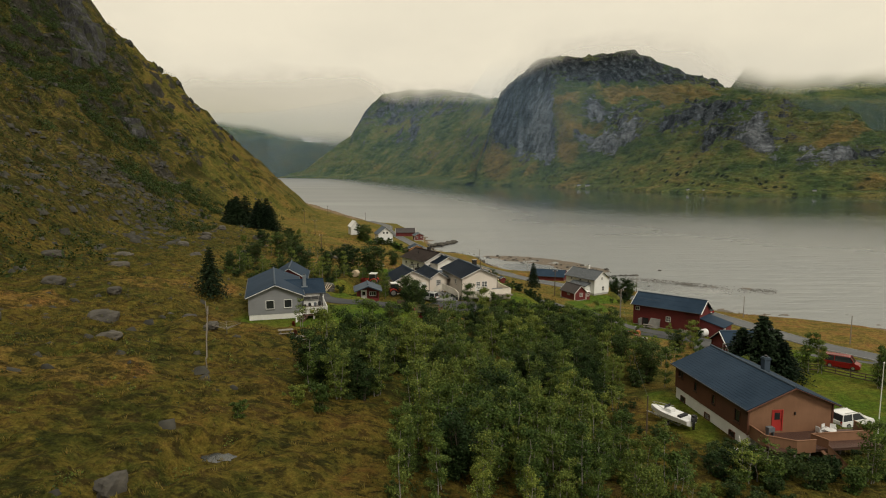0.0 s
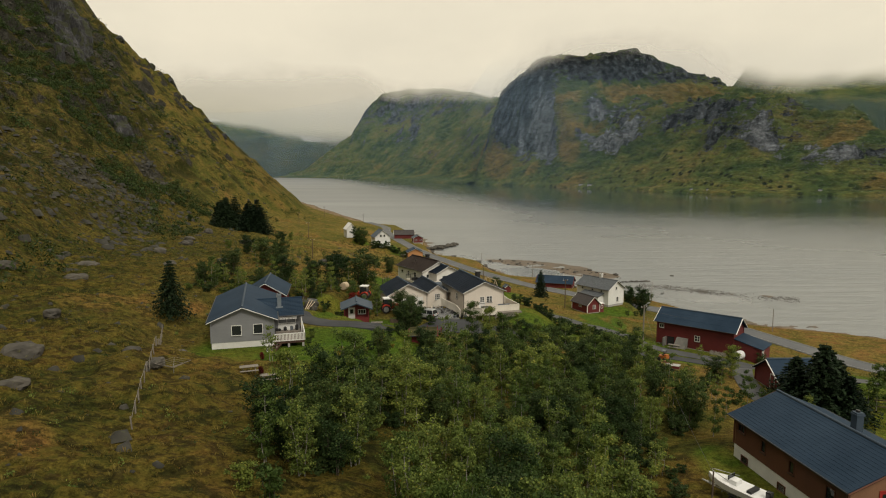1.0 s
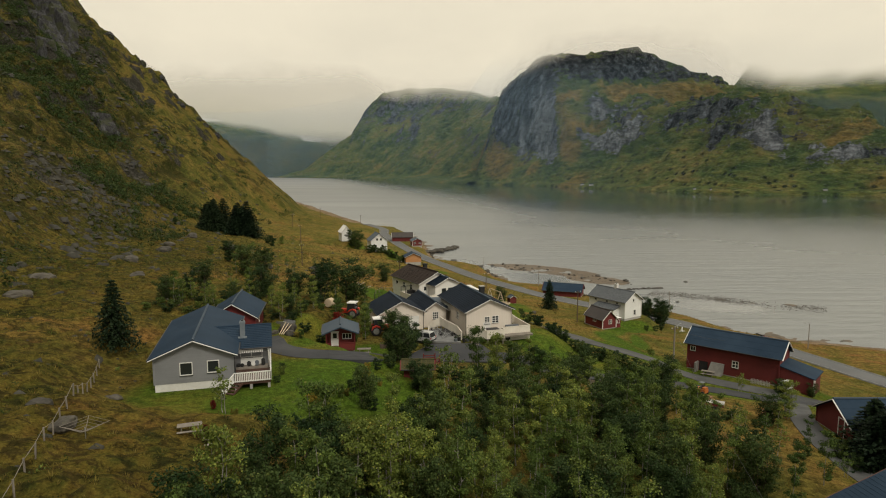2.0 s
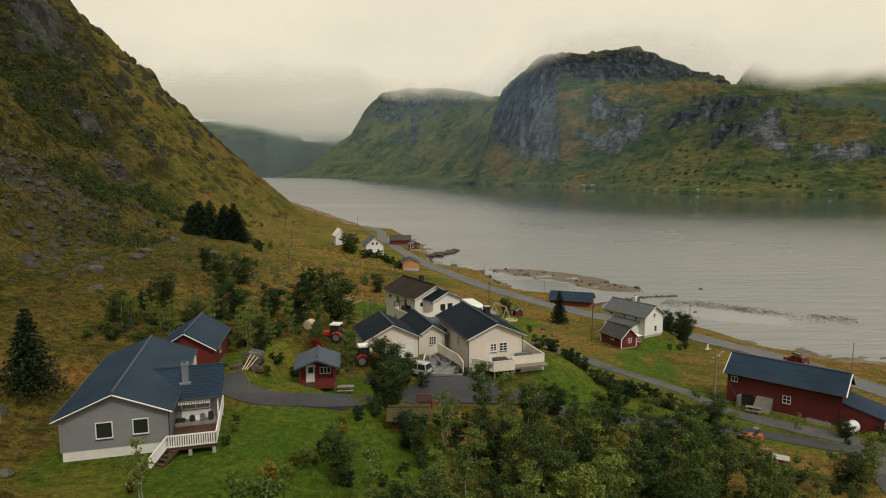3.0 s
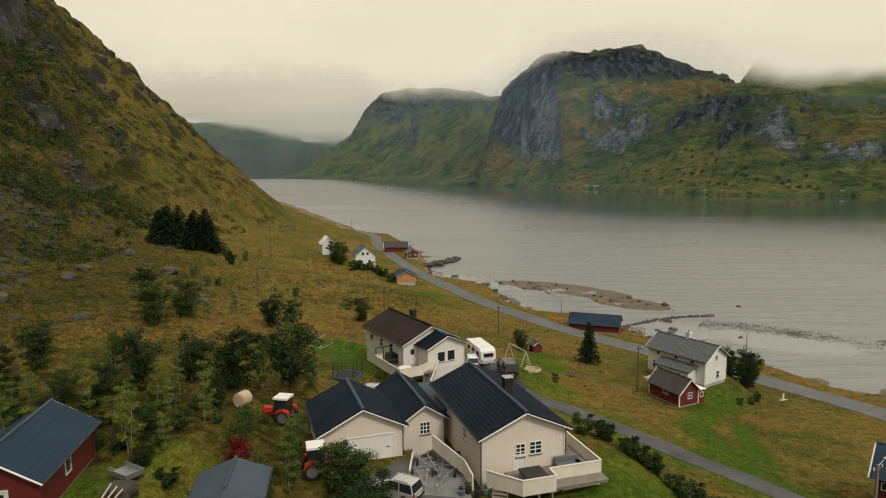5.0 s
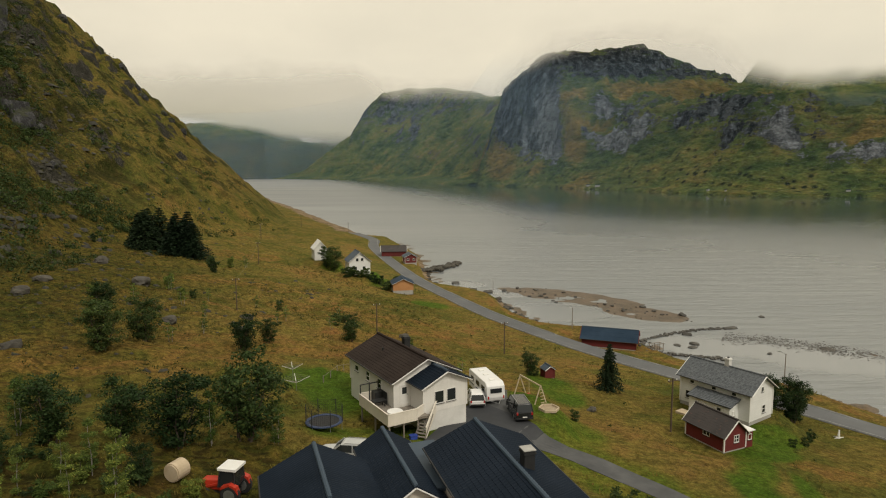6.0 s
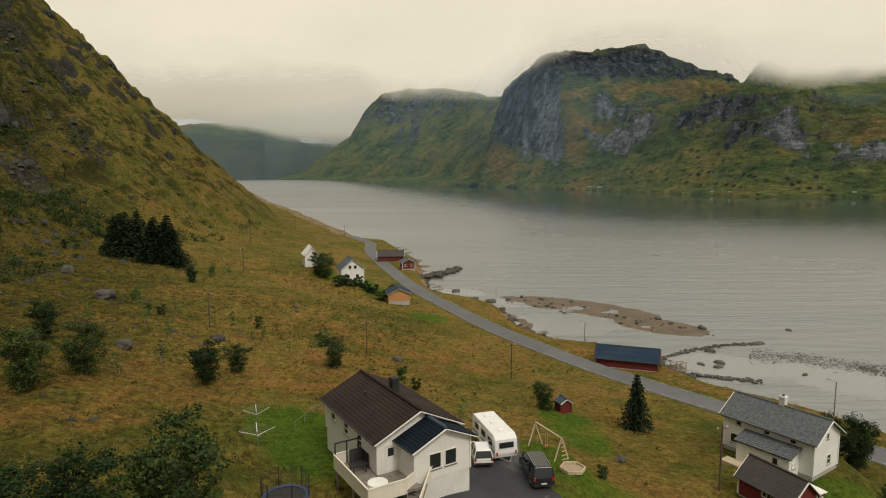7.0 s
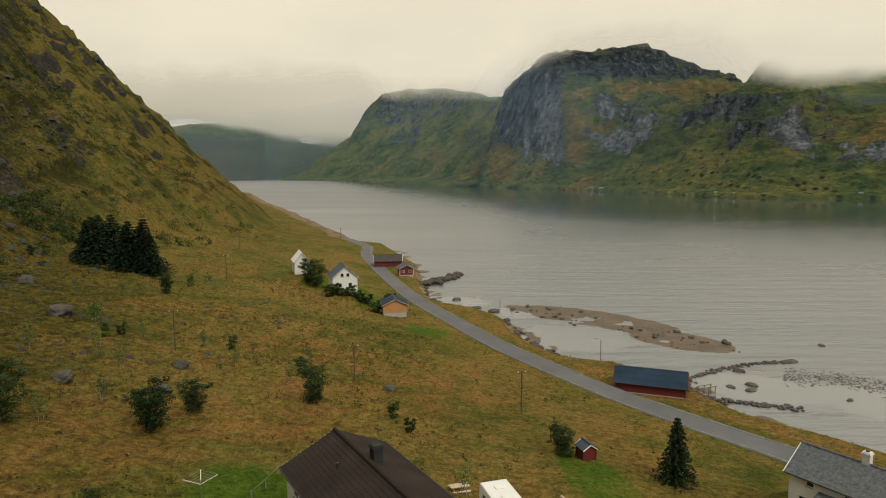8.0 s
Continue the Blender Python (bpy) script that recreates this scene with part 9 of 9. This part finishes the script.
drift = empty("driftwood", pose(-20.6, 108.6, at(-20.6, 108.6)), "pale bleached logs leaning on a boulder", "log")
for k in range(3):
    part("log", one(tube, (0.25 * k - 0.3, -1.0, 0.1), (0.35 * k, 1.3, 1.2 - 0.2 * k), 0.07, 0.05), PALE_WOOD, drift)

# white plastic furniture on the brown house's deck, flagpole, ladder
deck_m = pose(31.61, 54.50, 16.9, 0, 0, 7.3)


def plastic_chair(lx, ly, turn):
    c = empty("plastic_chair", deck_m @ pose(lx, ly, 1.26, 0, 0, turn), "white plastic garden chair on the deck", "chair", "chairs on the deck")
    part("seat", boxes((-0.23, 0.23, -0.22, 0.22, 0.40, 0.44)), CAR_WHITE, c)
    part("backrest", boxes((-0.23, 0.23, 0.2, 0.25, 0.44, 0.88)), CAR_WHITE, c)
    for sx in (-0.2, 0.2):
        part("armrest", boxes((sx - 0.03, sx + 0.03, -0.2, 0.22, 0.62, 0.66)), CAR_WHITE, c)
        for sy in (-0.18, 0.2):
            part("leg", boxes((sx - 0.025, sx + 0.025, sy - 0.025, sy + 0.025, 0, 0.62)), CAR_WHITE, c)


for lx, ly, tr in ((2.9, -0.8, 20), (3.6, -0.9, -30), (2.1, -1.1, 100)):
    plastic_chair(lx, ly, tr)
tb = empty("plastic_table", deck_m @ pose(2.8, -1.5, 1.26), "white round plastic table on the deck", "table")
bm = bmesh.new()
bmesh.ops.create_cone(bm, cap_ends=True, segments=20, radius1=0.5, radius2=0.5, depth=0.04, matrix=Matrix.Translation((0, 0, 0.7)))
part("tabletop", bm, CAR_WHITE, tb)
for i in range(4):
    a = math.pi / 2 * i + 0.4
    part("leg", one(tube, (0.35 * math.cos(a), 0.35 * math.sin(a), 0), (0.3 * math.cos(a), 0.3 * math.sin(a), 0.68), 0.025), CAR_WHITE, tb)
gas = part("grill", boxes((-0.3, 0.3, -0.25, 0.25, 0.55, 0.95), (-0.28, -0.22, -0.2, 0.2, 0, 0.55), (0.22, 0.28, -0.2, 0.2, 0, 0.55)), GREY_TARP)
gas.matrix_world = deck_m @ pose(-2.5, -0.8, 1.26)
tagged(gas, "small grey covered grill on the deck", "grill")
flag = empty("flagpole", pose(45.0, 61.8, at(45, 61.8)), "tall white flagpole on the lawn", "flagpole")
part("pole", one(tube, (0, 0, -0.3), (0, 0, 7.5), 0.06, 0.035), WHITE_PAINT, flag)
bm = bmesh.new()
bmesh.ops.create_uvsphere(bm, u_segments=8, v_segments=6, radius=0.09, matrix=Matrix.Translation((0, 0, 7.55)))
part("finial", bm, WHITE_PAINT, flag)
ladder = empty("pipe_frame", pose(26.6, 53.4, at(26.6, 53.4) + 0.05, 0, 0, 10), "white pipe frame lying on the grass", "pipes")
for a, b in (((-1.6, 0.6, 0.1), (1.4, -0.5, 0.15)), ((-0.6, -0.2, 0.1), (1.6, 0.2, 0.1)), ((0.3, 0.2, 0.1), (0.1, 0.3, 1.2))):
    part("pipe", one(tube, a, b, 0.05), WHITE_PAINT, ladder)

# tank, carts and timber stacks by the barn and lane
tank = empty("white_tank", pose(48.5, 113.5, at(48.5, 113.5) + 0.1, 0, 0, 30), "white cylindrical tank lying beside the barn", "tank")
bm = bmesh.new()
bmesh.ops.create_cone(bm, cap_ends=True, segments=18, radius1=0.7, radius2=0.7, depth=1.7, matrix=pose(0, 0, 0.75, 0, 90, 0))
bmesh.ops.bevel(bm, geom=[e for e in bm.edges if e.calc_face_angle(0) > 1], offset=0.2, segments=3, affect="EDGES")
part("shell", bm, CAR_WHITE, tank)
part("cradle", boxes((-0.6, -0.45, -0.6, 0.6, 0, 0.35), (0.45, 0.6, -0.6, 0.6, 0, 0.35)), GREY_WOOD, tank)
for x, y, tn in ((32.4, 101.6, 30), (38.0, 98.4, 60)):
    w = empty("timber_stack", pose(x, y, at(x, y), 0, 0, tn), "orange-brown timber stack on a low cart", "timber")
    for k in range(6):
        part("plank", boxes((-0.9, 0.9, -0.5 + 0.17 * k, -0.5 + 0.17 * k + 0.14, 0.45, 0.6 + 0.05 * (k % 3))), ORANGE_BOARDS, w)
    part("bed", boxes((-1.0, 1.0, -0.55, 0.55, 0.36, 0.44)), GREY_WOOD, w)
    for sx in (-0.6, 0.6):
        wheel(w, sx, 0.45, 0.22, 0.14)
        wheel(w, sx, -0.45, 0.22, 0.14)
    part("crate", boxes((-0.4, 0.5, -0.3, 0.3, 0.66, 1.1)), TAN_BOARDS, w)
stump = part("driftwood_stump", one(tube, (0, 0, -0.2), (0.1, 0.05, 1.15), 0.2, 0.09, 9), WHITE_PAINT)
for a, b, r in (((0.05, 0, 0.5), (0.5, 0.2, 0.95), 0.08), ((0, 0, 0.3), (-0.5, -0.1, 0.7), 0.07), ((0, 0, 0.1), (0.75, -0.25, 0.08), 0.11), ((0, 0, 0.1), (-0.7, 0.2, 0.05), 0.11), ((0.02, 0, 0.2), (0.1, 0.7, 0.0), 0.1)):
    bm = bmesh.new()
    bm.from_mesh(stump.data)
    tube(bm, a, b, r, 0.04, 7)
    bm.to_mesh(stump.data)
stump.matrix_world = pose(54.6, 167.6, at(54.6, 167.6), 0, 0, 30)
tagged(stump, "bleached white driftwood stump in the grass", "driftwood")


# ---- poles, lamps, wires, fences ----
def pole(x, y, h, label="weathered wooden power pole with insulators", lamp=False, cross=True, r=0.12, name="power_pole", turn=20):
    p = empty(name, pose(x, y, at(x, y), 0, 0, turn), label, "pole" if not lamp else "street lamp")
    part("shaft", one(tube, (0, 0, -0.5), (0, 0, h), r, r * 0.75, 10), POLE_WOOD if not lamp else GREY_WOOD, p)
    if cross:
        part("crossarm", one(beam, (-0.7, 0, h - 0.35), (0.7, 0, h - 0.35), 0.1), POLE_WOOD, p)
        for k in (-0.6, 0, 0.6):
            part("insulator", one(tube, (k, 0, h - 0.3), (k, 0, h - 0.08), 0.05, 0.04, 8), WHITE_PAINT, p)
    if lamp:
        part("lamp_arm", one(tube, (0, 0, h - 0.1), (0.9, 0, h + 0.25), 0.035), STEEL, p)
        part("lamp_head", boxes((0.8, 1.35, -0.1, 0.1, h + 0.22, h + 0.33)), STEEL, p)
    return p


POLES = [(-41.4, 211.0, 6.6), (-58.0, 282, 7.0), (-12.3, 205.5, 5.6), (12.3, 202.0, 6.2), (29.3, 161.2, 7.0), (-80, 360, 7.0), (-84, 455, 7.0), (-58.5, 470, 6)]
for x, y, h in POLES:
    pole(x, y, h)
pole(34.0, 117.4, 7.2, "tall wooden pole with a street lamp", True, True, 0.14, "street_lamp", 30)
pole(76.4, 155.6, 5.4, "wooden street lamp pole beside the road", True, False, 0.1, "street_lamp", 160)
pole(86.6, 129.4, 6.2, "wooden street lamp pole beside the road", True, False, 0.1, "street_lamp", 160)
pole(60.5, 192.2, 5.6, "wooden street lamp pole beside the road", True, False, 0.1, "street_lamp", 160)
pole(32.2, 236.0, 5.2, "wooden street lamp pole beside the shore", True, False, 0.1, "street_lamp", 160)
pole(17.5, 297.0, 5.0, "wooden street lamp pole beside the shore", True, False, 0.1, "street_lamp", 160)
pole(18.6, 54.6, 4.6, "thin leaning pole on the rough grass", False, False, 0.07, "thin_pole")


def wire(a, b, sag, r=0.014):
    a, b = Vector(a), Vector(b)
    bm = bmesh.new()
    n = 12
    across = (b - a).cross(Vector((0, 0, 1))).normalized() * r
    rings = []
    for i in range(n + 1):
        t = i / n
        q = a.lerp(b, t) - Vector((0, 0, 4 * sag * t * (1 - t)))
        rings.append([bm.verts.new(q + across * math.cos(k * math.pi / 2) + Vector((0, 0, r * math.sin(k * math.pi / 2)))) for k in range(4)])
    for p, q in zip(rings, rings[1:]):
        for k in range(4):
            bm.faces.new((p[k], p[(k + 1) % 4], q[(k + 1) % 4], q[k]))
    bm.faces.new(rings[0][::-1])
    bm.faces.new(rings[-1])
    return tagged(part("overhead_wire", bm, DARK_METAL), "thin dark overhead wire between two poles", "wire")


def top(i):
    x, y, h = POLES[i]
    return (x, y, at(x, y) + h - 0.15)


wire(top(0), top(1), 1.2)
wire(top(1), top(5), 1.2)
wire((34.0, 117.4, at(34, 117.4) + 6.8), (18.6, 54.6, at(18.6, 54.6) + 4.5), 1.5)
wire((34.0, 117.4, at(34, 117.4) + 6.8), (45, 122, 16.0), 0.4)


def fence(name, line, gap, h, material, label, rails=2, lean=0.0):
    f = empty(name, pose(0, 0, 0), label, "fence")
    tops = []
    for (x0, y0), (x1, y1) in zip(line, line[1:]):
        n = max(1, int(math.hypot(x1 - x0, y1 - y0) / gap))
        for i in range(n):
            x, y = x0 + (x1 - x0) * i / n, y0 + (y1 - y0) * i / n
            z = at(x, y)
            part("post", one(beam, (x, y, z - 0.3), (x + lean * rock_rng.normal(), y + lean * rock_rng.normal(), z + h), 0.09), material, f)
            tops.append((x, y, z))
    for a, b in zip(tops, tops[1:]):
        for k in range(rails):
            zz = h * (0.9 - 0.42 * k)
            part("rail", one(beam, (a[0], a[1], a[2] + zz), (b[0], b[1], b[2] + zz), 0.03 if lean else 0.07, 0.03 if lean else 0.12), material, f)


fence("garden_fence", [(46.5, 89), (49.7, 88.2), (54.4, 87.2), (56.8, 84.2), (59.2, 81.6), (64, 77)], 1.6, 0.95, POLE_WOOD, "dark wooden post-and-rail fence beside the lawn", 3)
picket = empty("picket_fence", pose(46.9, 114.9, at(46.9, 114.9), 0, 0, 138), "short worn white picket fence by the barn", "fence")
for k in range(13):
    part("picket", boxes((0.2 * k - 0.045, 0.2 * k + 0.045, -0.015, 0.015, -0.2, 0.72 + 0.05 * (k * 7 % 3))), GREY_WHITE, picket)
for zz in (0.18, 0.55):
    part("rail", boxes((-0.1, 2.5, 0.015, 0.05, zz - 0.04, zz + 0.04)), GREY_WHITE, picket)
fence("lawn_fence", [(-14.5, 163), (-13, 170), (-9.5, 175)], 2.0, 0.9, GREY_WOOD, "thin garden fence beside the upper lawn", 1, 0.03)
fence("wire_fence", [(-22.6, 58), (-26, 67), (-30, 78), (-34, 88), (-36.5, 94)], 2.0, 1.0, GREY_WOOD, "old leaning wire fence on the moor", 1, 0.05)
jetty = empty("jetty_frame", pose(50.6, 229.0, 0.0, 0, 0, 20), "old grey wooden landing frame on the stones", "jetty")
for x in (-1.5, 0, 1.5):
    for y in (-0.6, 0.6):
        part("post", one(beam, (x, y, -0.8), (x, y, 1.6), 0.14), GREY_WOOD, jetty)
for y in (-0.6, 0.6):
    part("beam", one(beam, (-1.8, y, 1.6), (1.8, y, 1.6), 0.14), GREY_WOOD, jetty)

# guard rail stones along the road, and tiny houses across the fjord
for k, (x, y, w, h) in enumerate(((353, 1531, 10, 3.2), (340, 1570, 9, 3), (469, 1201, 7, 2.4), (484, 1165, 6, 2.2), (-1240, 4230, 14, 7), (-1210, 4235, 12, 6), (-1290, 4240, 15, 7), (-1180, 4245, 12, 7), (640, 1080, 6, 2.2))):
    z = float((massif if x > 0 else valley_head)(np.array([float(x)]), np.array([float(y)]))[0])
    fh = empty("distant_house", pose(x, y, z, 0, 0, 20 * k), "tiny white house on the far shore", "house", "houses on the far shore")
    part("wall", boxes((-w / 2, w / 2, -h * 0.6, h * 0.6, -4, h)), CONCRETE, fh)
    bm = bmesh.new()
    vs = [bm.verts.new(p) for p in ((-w / 2, -h * 0.7, h), (w / 2, -h * 0.7, h), (w / 2, h * 0.7, h), (-w / 2, h * 0.7, h), (-w / 2, 0, h * 1.5), (w / 2, 0, h * 1.5))]
    for f in ((0, 1, 5, 4), (2, 3, 4, 5), (0, 4, 3), (1, 2, 5), (0, 3, 2, 1)):
        bm.faces.new([vs[i] for i in f])
    part("roof", bm, SLATE_ROOF, fh)

# small machines left beside the driveway
loader = empty("mini_loader", pose(33.6, 106.4, at(33.6, 106.4), 0, 0, 40), "small orange loader parked beside the driveway", "loader")
part("body", boxes((-0.55, 0.55, -0.9, 0.8, 0.45, 1.05), (-0.45, 0.45, -0.85, -0.3, 1.05, 1.3)), ORANGE_PAINT, loader)
part("seat", boxes((-0.25, 0.25, -0.2, 0.25, 1.05, 1.2), (-0.25, 0.25, -0.28, -0.18, 1.2, 1.65)), RUBBER, loader)
for sx in (-0.62, 0.62):
    part("arm", one(beam, (sx, -0.4, 1.1), (sx, 1.6, 0.7), 0.12), ORANGE_PAINT, loader)
    part("roof_post", one(beam, (sx * 0.7, -0.3, 1.0), (sx * 0.7, -0.3, 2.0), 0.07), DARK_METAL, loader)
    for sy in (-0.55, 0.5):
        bm = bmesh.new()
        bmesh.ops.create_cone(bm, cap_ends=True, segments=18, radius1=0.36, radius2=0.36, depth=0.26, matrix=pose(sx * 1.05, sy, 0.36, 0, 90, 0))
        part("wheel", bm, RUBBER, loader)
part("bucket", boxes((-0.75, 0.75, 1.55, 2.1, 0.15, 0.22), (-0.75, 0.75, 1.5, 1.57, 0.15, 0.75), (-0.75, -0.69, 1.55, 2.1, 0.2, 0.6), (0.69, 0.75, 1.55, 2.1, 0.2, 0.6)), DARK_METAL, loader)
part("roof", boxes((-0.45, 0.45, -0.4, 0.3, 2.0, 2.06)), GREY_TARP, loader)
loader.scale = (0.8, 0.8, 0.8)

cart = empty("garden_trailer", pose(32.9, 100.6, at(32.9, 100.6), 0, 0, 62), "small covered trailer with dark red sides", "trailer")
part("bed", boxes((-0.7, 0.7, -1.2, 1.2, 0.5, 0.58)), GREY_WOOD, cart)
for sp in ((-0.72, -0.66, -1.2, 1.2, 0.58, 1.0), (0.66, 0.72, -1.2, 1.2, 0.58, 1.0), (-0.66, 0.66, -1.2, -1.14, 0.58, 1.0), (-0.66, 0.66, 1.14, 1.2, 0.58, 1.0)):
    part("side_board", boxes(sp), RED_BOARDS, cart)
part("cover", boxes((-0.75, 0.75, -1.25, 1.25, 1.0, 1.05)), CONCRETE, cart, "pale flat cover")
cart.scale = (0.8, 0.8, 0.8)
part("drawbar", one(beam, (0, 1.2, 0.5), (0, 2.3, 0.42), 0.08), STEEL, cart)
for sx in (-0.82, 0.82):
    bm = bmesh.new()
    bmesh.ops.create_cone(bm, cap_ends=True, segments=18, radius1=0.3, radius2=0.3, depth=0.2, matrix=pose(sx, 0, 0.3, 0, 90, 0))
    part("wheel", bm, RUBBER, cart)
